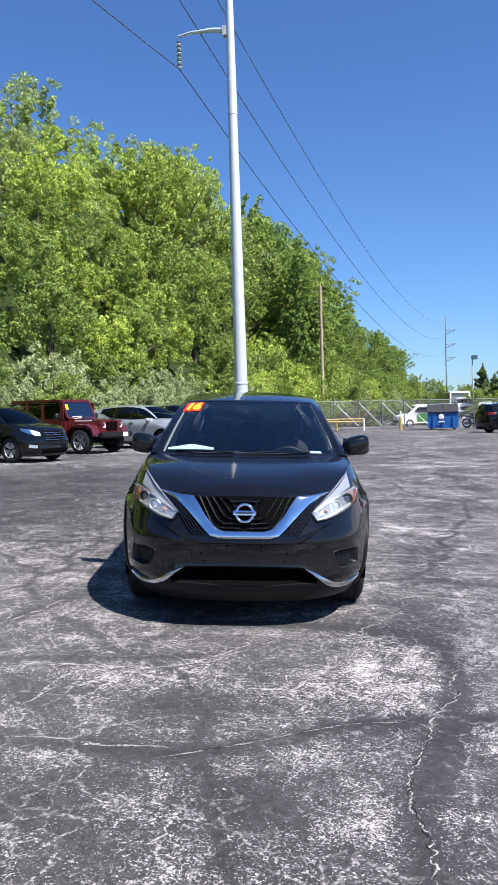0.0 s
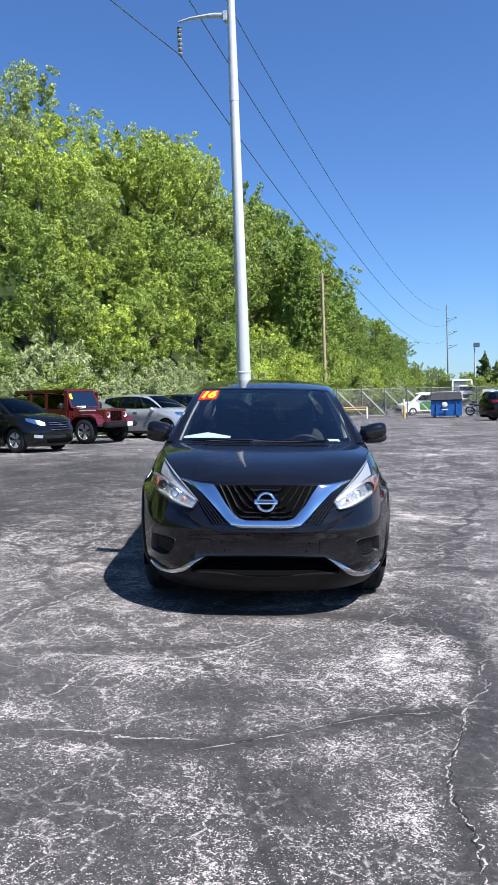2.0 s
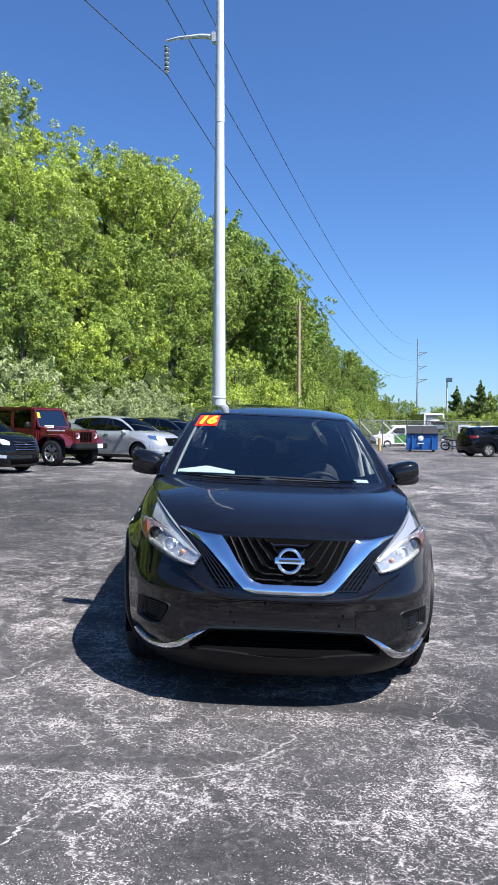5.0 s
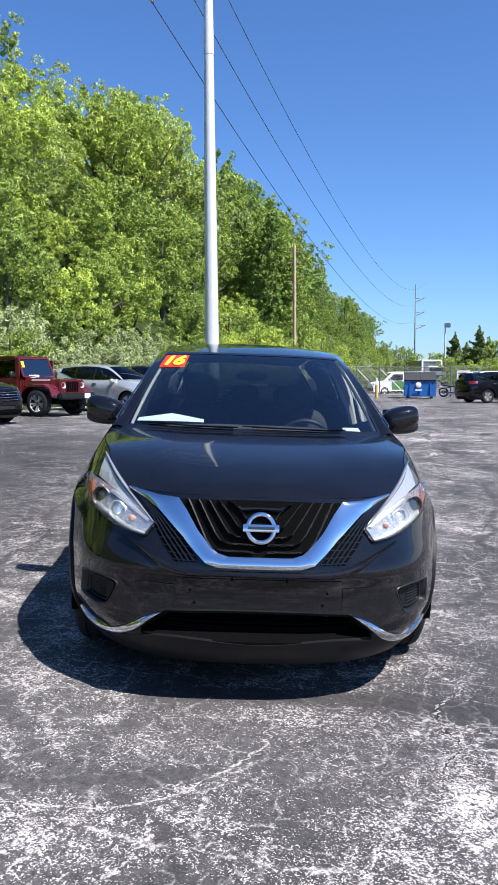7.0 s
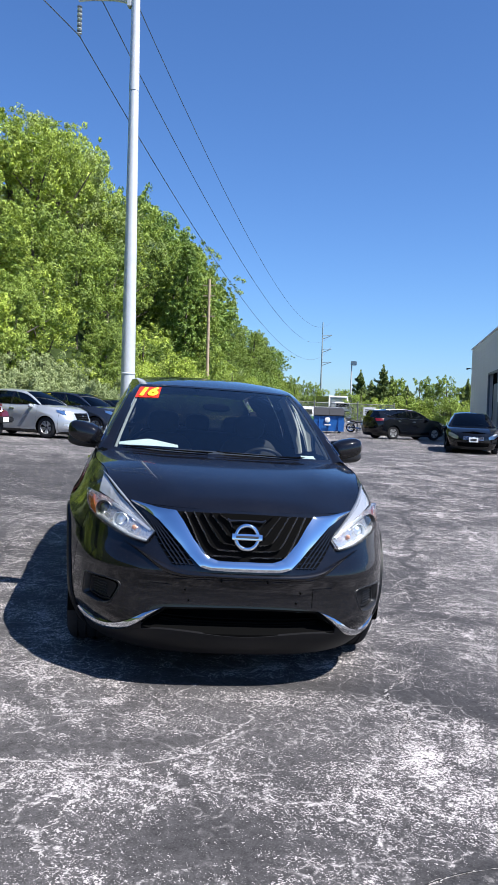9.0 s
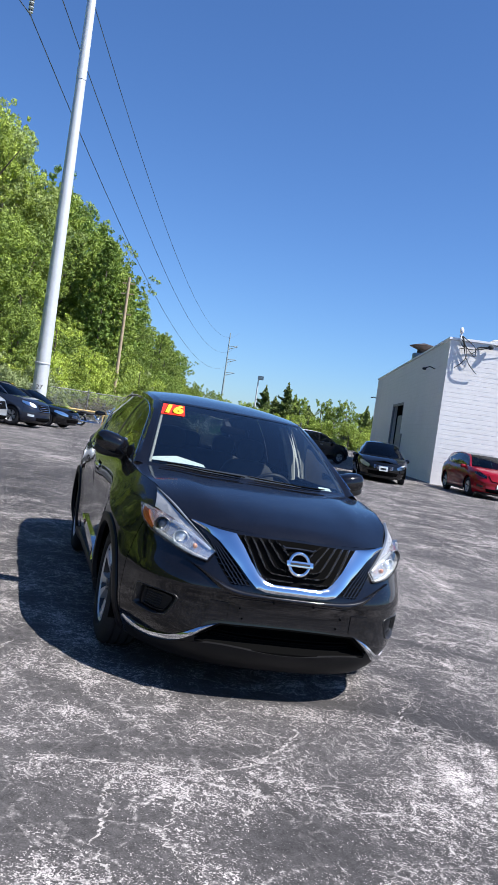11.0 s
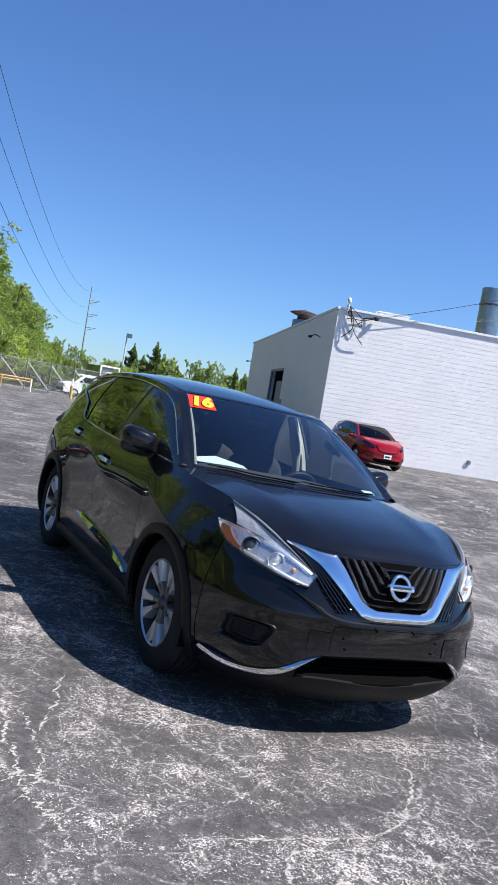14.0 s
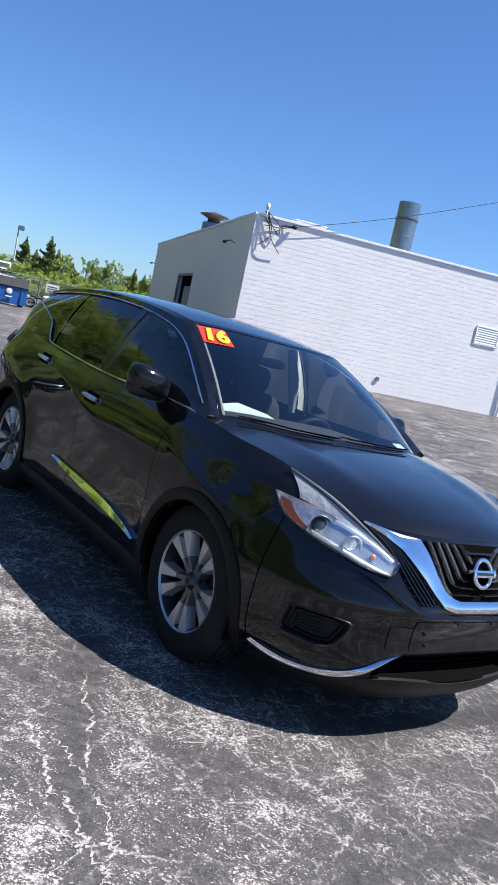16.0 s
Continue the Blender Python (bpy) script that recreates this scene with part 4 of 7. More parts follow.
no = part("pole_number", me, M_DARKIN, ob, "dark painted number 27")
no.matrix_local = pose(0.11, -0.40, 1.55, 90, 0, 15)
for zz in (22.3, 26.3, 30.3):
    arm = part("cross_arm", [tube([(-rad(zz), 0, zz - 0.12), (-1.1, 0, zz + 0.08), (-2.4, 0, zz + 0.17), (-3.15, 0, zz + 0.12)], [0.17, 0.13, 0.09, 0.06], 8)], M_POLE, ob, "upswept steel arm")
    part("arm_bracket", [box(-rad(zz) - 0.22, -rad(zz) + 0.02, -0.2, 0.2, zz - 0.42, zz + 0.12, 0.03)], M_POLE, arm)
    for k in range(12):
        zz0 = zz - 0.12 - k * 0.125
        part("insulator_disc", [moved(lathe([(0.03, 0.0), (0.03, 0.03), (0.135, 0.045), (0.135, 0.07), (0.03, 0.085), (0.03, 0.125)], 12), Matrix.Translation((-3.1, 0, zz0 - 0.125)))], M_GLASSGREY if k % 2 else M_WIRE, arm)
    part("cable_clamp", [blob(0.05, 0.18, 0.05, 2.4, 10, 6, (-3.1, 0, zz - 1.68))], M_WIRE, arm)
FX, FY = -25.8, 252.0
far = thing("transmission_pole", pose(FX, FY, gz(FX, FY)), "far steel transmission pole with three arms", "pole")
part("shaft", [tube([(0, 0, 0), (0, 0, 29.1)], [0.36, 0.16], 8)], M_FARPOLE, far)
for zz in (16.2, 20.4, 24.7):
    part("cross_arm", [tube([(0, 0, zz - 0.9), (3.1, 0, zz + 0.25)], [0.15, 0.10], 6), tube([(0, 0, zz + 0.1), (3.1, 0, zz + 0.25)], [0.12, 0.10], 6)], M_FARPOLE, far)
for k, z0 in enumerate((20.62, 24.62, 28.62)):
    pts = []
    for s in np.concatenate([np.linspace(-60, 0, 14), np.linspace(8, 212, 36)]):
        drop = -0.1777 * s + 0.00086 * s * s if s >= 0 else 0.09 * s + 0.0008 * s * s
        pts.append((PX - 3.1 - 0.024 * s, PY + s, PZ + z0 + drop))
    solo("power_line", [tube(pts, [0.028 if q < 16 else 0.028 - 0.0003 * (q - 16) for q in range(len(pts))], 5)], M_WIRE, "sagging power line between the steel poles", "wire", group="power lines")
up = thing("utility_pole", pose(-17.5, 69, gz(-17.5, 69)), "weathered wooden utility pole with short cross arms", "pole")
part("shaft", [tube([(0, 0, -0.3), (0, 0, 12.5)], [0.17, 0.12], 10)], M_TIMBER, up)
for zz in (11.9, 11.0, 9.2):
    part("cross_arm", [box(-0.55, 0.55, -0.05, 0.05, zz, zz + 0.1, 0.01)], M_TIMBER, up)
lp = thing("lamp_post", pose(-6.6, 98, gz(-6.6, 98)), "grey lot lamp post with a box head", "lamp post")
part("post", [tube([(0, 0, 0), (0, 0, 6.95)], [0.11, 0.08], 8)], M_POLE, lp)
part("lamp_head", [box(-0.1, 0.62, -0.3, 0.3, 6.9, 7.4, 0.06)], M_STEEL, lp)


# ---- the black crossover ----
class Body:
    """A car's skin: superellipse plan outlines at every height, closed by hood, cabin and roof."""
    def __init__(s, w, front, rear, top, hood, nf, nr, yc, yr, arches, arch_r, arch_z, low, flare=0.0, crease=None):
        s.crease = crease and curve_of(*crease)
        s.w, s.front, s.rear, s.top, s.hood = curve_of(*w), curve_of(*front), curve_of(*rear), curve_of(*top), curve_of(*hood)
        s.nf, s.nr, s.yc, s.yr, s.arches, s.arch_r, s.arch_z, s.low, s.flare = nf, nr, yc, yr, arches, arch_r, arch_z, low, flare

    def power(s, z):
        return s.nf(z) if callable(s.nf) else s.nf

    def width(s, y, z):
        w = s.w(z)
        for a in s.arches:
            d = np.sqrt((y - a) ** 2 + (z - s.arch_z) ** 2)
            w = w + s.flare * np.exp(-((d - s.arch_r) / 0.12) ** 2)
        mid = (s.arches[0] + s.arches[1]) / 2
        w = w - s.flare * 0.7 * np.exp(-((y - mid) / 0.8) ** 4) * np.exp(-((z - 0.58) / 0.22) ** 2)
        if s.crease is None:
            return w + s.flare * 0.6 * np.exp(-((z - 0.90) / 0.05) ** 2) * np.exp(-((y - mid) / 1.6) ** 6)
        d = z - s.crease(y)
        fade = np.exp(-((y - 0.75) / 1.05) ** 6)
        # shoulder that runs from the front wheel arch down to the bumper's corner
        up = z - 0.86 - 0.22 * (y - s.arches[0])
        w = w + np.exp(-((y - s.arches[0]) / 0.38) ** 4) * (0.014 * np.exp(-np.abs(up) / np.where(up > 0, 0.10, 0.05)) - 0.022 * (1 - np.exp(-np.maximum(up, 0) / 0.07)))
        return w + fade * (0.013 * np.exp(-np.abs(d) / np.where(d > 0, 0.16, 0.06)) - 0.005 * np.exp(-((d + 0.13) / 0.11) ** 2))

    def x_at(s, y, z):
        """Half width of the skin at y and z."""
        y, z = np.asarray(y, float), np.asarray(z, float)
        f = np.clip((s.yc - y) / (s.yc - s.front(z)), 0, 1)
        r = np.clip((y - s.yr) / (s.rear(z) - s.yr), 0, 1)
        n = s.power(z)
        return s.width(y, z) * (1 - f ** n) ** (1 / n) * (1 - r ** s.nr) ** (1 / s.nr)

    def y_at(s, x, z):
        """Place of the nose at x and z."""
        x, z = np.asarray(x, float), np.asarray(z, float)
        q = np.clip(np.abs(x) / s.w(z), 0, 0.9999)
        n = s.power(z)
        return s.yc - (s.yc - s.front(z)) * (1 - q ** n) ** (1 / n)

    def nose(s, p, off=0.0):
        """Points (x, z) of the front view, laid on the skin and lifted off it."""
        p = np.asarray(p, float)
        x, z = p[..., 0], p[..., 1]
        e = 0.004
        y = s.y_at(x, z)
        n = np.stack([-(s.y_at(x + e, z) - s.y_at(x - e, z)) / (2 * e), np.ones_like(x), -(s.y_at(x, z + e) - s.y_at(x, z - e)) / (2 * e)], -1)
        n /= np.linalg.norm(n, axis=-1, keepdims=True)
        return np.stack([x, y, z], -1) - n * np.asarray(off)[..., None]

    def flank(s, p, off=0.0, side=1):
        """Points (y, z) of the side view, laid on the skin."""
        p = np.asarray(p, float)
        x = s.x_at(p[..., 0], p[..., 1]) + off
        return np.stack([side * x, p[..., 0], p[..., 1]], -1)

    def column(s, y, q=None, nz=30):
        """Points up the skin at one y, or at one share q of the nose's half width."""
        zb = s.low
        for c in s.arches:
            if abs(y - c) < s.arch_r - 1e-6:
                zb = max(zb, s.arch_z + math.sqrt(s.arch_r ** 2 - (y - c) ** 2))
        zt = float(s.top(y))
        z = np.linspace(zb, zt, nz)
        if q is not None:
            x = q * s.w(z)
            return np.stack([x, s.y_at(x, z), z], -1)
        return np.stack([s.x_at(y, z), np.full(nz, y), z], -1)


def patch(body, edge_a, edge_b, nu=24, nv=6, off=0.004, depth=0.012, smooth=True, crown=0.0, mirror=False, side=None, tilt=0.0):
    """A strip of skin between two lines of the front view (or side view), with a turned-in rim."""
    a, b = line_of(edge_a, smooth)(np.linspace(0, 1, nu)), line_of(edge_b, smooth)(np.linspace(0, 1, nu))
    t = np.linspace(0, 1, nv)
    p = a[:, None] * (1 - t[None, :, None]) + b[:, None] * t[None, :, None]
    lift = np.full(p.shape[:2], off)
    lift += (crown * 4 * t * (1 - t) + tilt * t)[None, :]
    pp = np.concatenate([p[:, :1], p, p[:, -1:]], 1)
    pp = np.concatenate([pp[:1], pp, pp[-1:]], 0)
    ll = np.pad(lift - depth, 1, mode='edge')
    ll[1:-1, 1:-1] = lift
    g = body.nose(pp, ll) if side is None else body.flank(pp, ll, side)
    if mirror:
        g = g * np.array([-1, 1, 1])
    return grid_data(g)


def patch_rows(body, a, b, nv, off, depth, crown):
    """A strip of the nose between two lines with matching points."""
    t = np.linspace(0, 1, nv)
    p = a[:, None] * (1 - t[None, :, None]) + b[:, None] * t[None, :, None]
    lift = np.repeat((off + crown * 4 * t * (1 - t))[None, :], len(a), 0)
    if depth > 0:
        p = np.concatenate([p[:, :1], p, p[:, -1:]], 1)
        p = np.concatenate([p[:1], p, p[-1:]], 0)
        inner = lift
        lift = np.pad(lift - depth, 1, mode='edge')
        lift[1:-1, 1:-1] = inner
    return grid_data(body.nose(p, lift))


def wheel_parts(parent, x, y, z, radius, width, rim_r, side, spokes=5, twin=True, roots=None):
    """One wheel: tyre, rim with spokes, hub cap and brake disc."""
    hub = new("wheel")
    hub.parent = parent
    hub.location = (x, y, z)
    s = side
    w = width / 2
    prof = [(rim_r * 0.99, -w * 0.85), (rim_r + 0.02, -w), (radius - 0.05, -w), (radius - 0.012, -w * 0.82), (radius, -w * 0.6), (radius, w * 0.6), (radius - 0.012, w * 0.82), (radius - 0.05, w), (rim_r + 0.02, w), (rim_r * 0.99, w * 0.85)]
    grooves = []
    for g in (-0.42, 0.0, 0.42):
        grooves += [(radius, w * (g - 0.05)), (radius - 0.008, w * (g - 0.04)), (radius - 0.008, w * (g + 0.04)), (radius, w * (g + 0.05))]
    prof = prof[:5] + grooves + prof[5:]
    part("tyre", [lathe(prof, 56, 'x')], M_RUBBER, hub)
    face = w * 0.86 * s
    rim = [lathe([(rim_r * 1.0, face), (rim_r * 0.985, face + 0.006 * s), (rim_r * 0.955, face - 0.004 * s)], 56, 'x')]
    part("rim", rim, M_RIM, hub, "machined silver alloy rim")
    for k in range(spokes):
        for d in ((-0.235, 0.235) if twin else (0.0,)):
            a = 2 * math.pi * k / spokes + 0.91
            a0, a1 = a + d * 0.8, a + d * 0.98
            r0, r1 = 0.042, rim_r * 0.968
            edge0, edge1 = (0.014, 0.034) if twin else (0.024, 0.042)
            waist = edge0 * (0.85 if twin else 1.2)
            stations = ((r0, edge0 * 1.15, -0.030), (rim_r * 0.30, edge0, -0.026), (rim_r * 0.48, waist, -0.017), (rim_r * 0.72, (waist + edge1) * 0.46, -0.008), (r1, edge1, -0.003))
            rows = []
            for r, hh, deep in stations:
                aa = a0 + (a1 - a0) * (r - r0) / (r1 - r0)
                c, sn = math.cos(aa), math.sin(aa)
                rows.append([(face + (deep + dx) * s, r * c - o * hh * sn, r * sn + o * hh * c) for o, dx in ((-1.35, -0.055), (-1.0, -0.004), (-0.9, 0.0), (0.9, 0.0), (1.0, -0.004), (1.35, -0.055))])
            spoke = part("spoke", [grid_data(np.array(rows[2 if roots else 0:]))], M_RIM, hub)
            if roots:
                part("spoke_root", [grid_data(np.array(rows[:3]))], roots, spoke, "grey painted root of the spoke")
    part("barrel", [lathe([(rim_r * 0.955, face - 0.004 * s), (rim_r * 0.91, face - 0.03 * s), (rim_r * 0.86, -face * 0.9), (0.06, -face * 0.9)], 40, 'x')], M_RIMDARK, hub)
    part("brake_disc", [lathe([(0.07, face - 0.085 * s), (rim_r * 0.68, face - 0.085 * s), (rim_r * 0.68, face - 0.11 * s), (0.07, face - 0.11 * s)], 40, 'x')], M_DISC, hub)
    part("hub_cap", [lathe([(0.0, face - 0.008 * s), (0.024, face - 0.010 * s), (0.027, face - 0.018 * s), (0.036, face - 0.026 * s), (0.044, face - 0.06 * s)], 24, 'x')], M_DISC, hub, "grey hub cap with a round emblem")
    part("hub_emblem", [lathe([(0.0, face - 0.006 * s), (0.016, face - 0.007 * s), (0.017, face - 0.012 * s)], 20, 'x')], M_RIMDARK, hub)
    for k in range(5):
        c0 = 2 * math.pi * k / 5 + 0.91 + math.pi / 5
        part("lug_nut", [blob(0.012, 0.010, 0.010, 2.4, 8, 6, (face - 0.04 * s, 0.056 * math.cos(c0), 0.056 * math.sin(c0)))], M_DISC, hub)
    return hub


PSI = 19.5
CAR = LOT @ pose(-2.211, 8.191, 0, 0, 0, PSI)
BODY = Body(
    w=([0.18, 0.30, 0.45, 0.62, 0.80, 0.93, 1.0, 1.066, 1.15, 1.25], [0.885, 0.925, 0.945, 0.950, 0.955, 0.945, 0.925, 0.895, 0.845, 0.79]),
    front=([0.18, 0.28, 0.34, 0.43, 0.52, 0.585, 0.62, 0.72, 0.82, 0.945, 1.0, 1.066, 1.15], [-2.34, -2.435, -2.464, -2.452, -2.440, -2.448, -2.457, -2.425, -2.39, -2.345, -2.31, -2.19, -2.0]),
    rear=([0.2, 0.4, 0.6, 0.8, 1.0, 1.2], [2.34, 2.43, 2.45, 2.44, 2.42, 2.38]),
    top=([-2.5, -2.3, -2.16, -2.0, -1.84, -1.5, -1.12, -0.3, 0.6, 1.1, 1.6, 2.1, 2.5], [0.945, 0.945, 0.955, 1.01, 1.062, 1.104, 1.138, 1.125, 1.138, 1.165, 1.20, 1.20, 1.17]),
    hood=([-2.345, -2.31, -2.24, -2.1, -1.9, -1.6, -1.38, -1.1], [0.945, 0.975, 1.008, 1.05, 1.09, 1.132, 1.154, 1.175]),
    nf=curve_of([0.18, 0.30, 0.45, 0.65, 0.80, 0.92, 1.0, 1.1], [2.7, 2.95, 3.3, 3.2, 2.9, 2.65, 2.55, 2.5]), nr=3.2, yc=-1.15, yr=1.35, arches=(-1.48, 1.30), arch_r=0.405, arch_z=0.375, low=0.20, flare=0.02,
    crease=([-1.2, -0.5, -0.18, 0.334, 1.03, 1.6, 2.4], [0.80, 0.81, 0.858, 0.985, 1.085, 1.13, 1.15]))


def skin_between(body, y0, y1, n, nz, side):
    ys = np.linspace(y0, y1, n)
    return grid_data(np.stack([body.column(y, nz=nz) for y in ys]) * np.array([side, 1, 1]), flip=side > 0)


def spread_ys(body, y0, y1, step=0.05):
    """Stations along the side, close together round the wheel arches."""
    ys = list(np.arange(y0, y1, step)) + [y1]
    for c in body.arches:
        for a in np.linspace(0, math.pi, 33):
            y = c + body.arch_r * math.cos(a)
            if y0 < y < y1:
                ys.append(y)
        for e in (-1, 1):
            for d in (-1e-4, 1e-4):
                y = c + e * body.arch_r + d
                if y0 < y < y1:
                    ys.append(y)
    return sorted(set(ys))


def body_panels(car, body, mat, cuts, nz=30, nose_cut=-1.96, step=0.05, hole=None, columns=26):
    """Bumper, fenders, doors, quarter panels and tail as separate panels."""
    gap = 0.0025
    for side in (-1, 1):
        for name, y0, y1 in cuts:
            ys = spread_ys(body, y0 + gap, y1 - gap, step)
            cols = np.stack([body.column(y, nz=nz) for y in ys]) * np.array([side, 1, 1])
            part(name, [grid_data(cols)], mat, car)
    # nose: columns run from the cut at constant y to constant share of the width
    yq = nose_cut - gap
    cols = []
    ys = np.linspace(yq, yq - 0.25, 10)
    for k, y in enumerate(ys):
        t = k / 9
        z0 = body.low
        z = np.linspace(z0, float(body.top(y)), nz)
        q = float(body.x_at(y, 0.7) / body.w(0.7))
        xa, xb = body.x_at(y, z), q * body.w(z)
        ya, yb = np.full(nz, y), body.y_at(xb, z)
        cols.append(np.stack([xa * (1 - t) + xb * t, ya * (1 - t) + yb * t, z], -1))
        cols[-1][:, 1] = np.where(t > 0, body.y_at(cols[-1][:, 0], z) * t + ya * (1 - t), ya)
        cols[-1][:, 0] = np.where(t < 1, body.x_at(cols[-1][:, 1], z), cols[-1][:, 0])
    qend = q
    for qq in np.linspace(qend, 0, columns)[1:]:
        yy = float(body.y_at(qq * body.w(0.9), 0.9))
        cols.append(body.column(yy, q=qq, nz=nz))
    half = np.stack(cols)
    full = np.concatenate([half, half[-2::-1] * np.array([-1, 1, 1])], 0)
    verts, faces = grid_data(full)
    if hole:   # openings through the bumper
        faces = [f for f in faces if not hole(*[sum(verts[i][k] for i in f) / len(f) for k in (0, 2)])]
    part("front_bumper", [(verts, faces)], mat, car, "glossy black front bumper and nose")
    # tail
    cols = []
    y0 = cuts[-1][2] + gap
    for y in y0 + (2.39 * body.rear(0.6) / 2.45 - y0) * (1 - (1 - np.linspace(0, 1, 16)) ** 2.2):
        z = np.linspace(body.low, float(body.top(min(y, 2.3))), nz)
        yy = np.minimum(y, body.rear(z) - 1e-4)
        cols.append(np.stack([body.x_at(yy, z), yy, z], -1))
    zz = cols[-1][:, 2]
    cols.append(np.stack([0 * zz, body.rear(zz), zz], -1))
    half = np.stack(cols)
    full = np.concatenate([half, half[-2::-1] * np.array([-1, 1, 1])], 0)
    part("rear_bumper", [grid_data(full)], mat, car)


def hood_z(body, x, y):
    xe = np.maximum(body.x_at(y, body.top(y)), 1e-3)
    t = np.clip(np.abs(x) / xe, 0, 1)
    ridge = 0.007 * np.exp(-((t - 0.66) / 0.13) ** 2) * np.clip((y + 2.3) / 0.3, 0, 1)
    return body.hood(y) - (body.hood(y) - body.top(y)) * t ** 2.6 + ridge


def hood_grid(body, cowl, end_y, inset=0.004, drop=0.0, n=33, rows=22):
    """The hood: lines from its outline to the foot of the windshield."""
    ys = np.concatenate([np.linspace(0, 1, n) ** 2.4])
    y0 = float(body.front(0.945)) + 0.001
    out = []
    for t in ys:
        y = y0 + (end_y - y0) * t
        x = max(float(body.x_at(y, body.top(y))) - inset, 0.0) if t > 0 else 0.0
        out.append((x, y))
    xe = out[-1][0]
    half = []
    for (x, y), k in zip(out, np.linspace(0, 1, n)):
        xb = xe * (x / xe)
        yb = max(float(cowl(xb)), y)
        r = np.linspace(0, 1, rows) ** 1.2
        xs, yy = x + (xb - x) * r, y + (yb - y) * r
        half.append(np.stack([xs, yy, hood_z(body, xs, yy) - drop], -1))
    half = np.stack(half)
    return np.concatenate([half[:0:-1] * np.array([-1, 1, 1]), half], 0)


class Cabin:
    """Glass and roof above the belt."""
    def __init__(s, body, cowl, cowl_x, ws_top_x, ws_top_y, ws_bow, roof_z, roof_drop, roof_x, rail_z, rail_x, y0, y1):
        s.body, s.cowl, s.cowl_x, s.ws_top_x, s.ws_top_y, s.ws_bow = body, cowl, cowl_x, ws_top_x, ws_top_y, ws_bow
        s.roof_z, s.roof_drop, s.roof_x, s.rail_z, s.rail_x = (curve_of(*c) for c in (roof_z, roof_drop, roof_x, rail_z, rail_x))
        s.y0, s.y1 = y0, y1

    def ws(s, a, t, off=0.0):
        """Windshield: a from -1 to 1 across, t from foot to top."""
        a, t = np.asarray(a, float), np.asarray(t, float)
        xb = s.cowl_x * a
        yb = s.cowl(np.abs(xb))
        zb = hood_z(s.body, xb, yb) - 0.004
        xt = s.ws_top_x * a
        yt = s.ws_top_y + s.ws_bow * a * a
        zt = s.roof_z(yt) - s.roof_drop(yt) * np.abs(a) ** 2.4
        bulge = 0.028 * 4 * t * (1 - t)
        return np.stack([xb * (1 - t) + xt * t, yb * (1 - t) + yt * t - bulge * 0.5 - off * 0.45, zb * (1 - t) + zt * t + bulge + off * 0.9], -1)

    def roof(s, a, t):
        a, t = np.asarray(a, float), np.asarray(t, float)
        yt = s.ws_top_y + s.ws_bow * a * a
        y = yt * (1 - t) + (s.y1 - 0.08 * a * a) * t
        x = a * s.roof_x(y)
        return np.stack([x, y, s.roof_z(y) - s.roof_drop(y) * np.abs(a) ** 2.4], -1)

    def side(s, y, h, off=0.0):
        """Side of the cabin: y along, h from belt (0) to rail (1)."""
        y, h = np.asarray(y, float), np.asarray(h, float)
        zb, zr = s.body.top(y), s.rail_z(y)
        xb, xr = s.body.x_at(y, zb), s.rail_x(y)
        tall = np.clip((zr - zb) / 0.4, 0, 1)
        x = xb * (1 - h) + xr * h + 0.03 * tall * 4 * h * (1 - h)
        return np.stack([x + off, y + 0 * h, zb * (1 - h) + zr * h + off * 0.35], -1)


def cowl_line(x):
    x = np.abs(np.asarray(x, float))
    return -1.40 + 0.20 * (x / 0.74) ** 3


CABIN = Cabin(BODY, cowl_line, 0.755, 0.58, -0.515, 0.12,
    roof_z=([-0.6, -0.3, 0.0, 0.4, 0.8, 1.2, 1.6, 2.1], [1.585, 1.635, 1.668, 1.688, 1.688, 1.665, 1.625, 1.56]),
    roof_drop=([-0.6, 0.0, 0.6, 1.4, 2.1], [0.028, 0.038, 0.040, 0.040, 0.035]),
    roof_x=([-0.5, 0.0, 0.5, 1.0, 1.5, 2.1], [0.575, 0.60, 0.605, 0.60, 0.575, 0.53]),
    rail_z=([-1.19, -0.85, -0.5, -0.1, 0.4, 0.9, 1.4, 1.9, 2.1], [1.142, 1.330, 1.508, 1.602, 1.636, 1.630, 1.595, 1.535, 1.505]),
    rail_x=([-1.19, -0.85, -0.5, -0.1, 0.4, 0.9, 1.4, 2.1], [0.83, 0.742, 0.655, 0.634, 0.632, 0.625, 0.605, 0.565]),
    y0=-1.185, y1=2.08)


def cabin_side_strip(cab, lo, hi, y0, y1, n, rows, side, off=0.0, rim=0.0):
    """A piece of the cabin's side between two lines given as shares of its height."""
    ys = np.linspace(y0, y1, n)
    h = np.linspace(0, 1, rows)
    a, b = lo(ys), hi(ys)
    hh = a[:, None] * (1 - h) + b[:, None] * h
    g = cab.side(ys[:, None] + 0 * hh, hh, off)
    return grid_data(g * np.array([side, 1, 1]))


MOUTH = ((-0.405, 0.447), (-0.2, 0.455), (0, 0.457), (0.2, 0.455), (0.405, 0.447), (0.495, 0.376), (0.535, 0.338), (0.47, 0.320), (0.2, 0.316), (0, 0.315), (-0.2, 0.316), (-0.47, 0.320), (-0.535, 0.338), (-0.495, 0.376), (-0.405, 0.447))
FOG = ((0.630, 0.528), (0.632, 0.540), (0.645, 0.549), (0.70, 0.556), (0.812, 0.552), (0.826, 0.543), (0.834, 0.438), (0.828, 0.424), (0.74, 0.413), (0.692, 0.420), (0.674, 0.432), (0.640, 0.500), (0.630, 0.528))


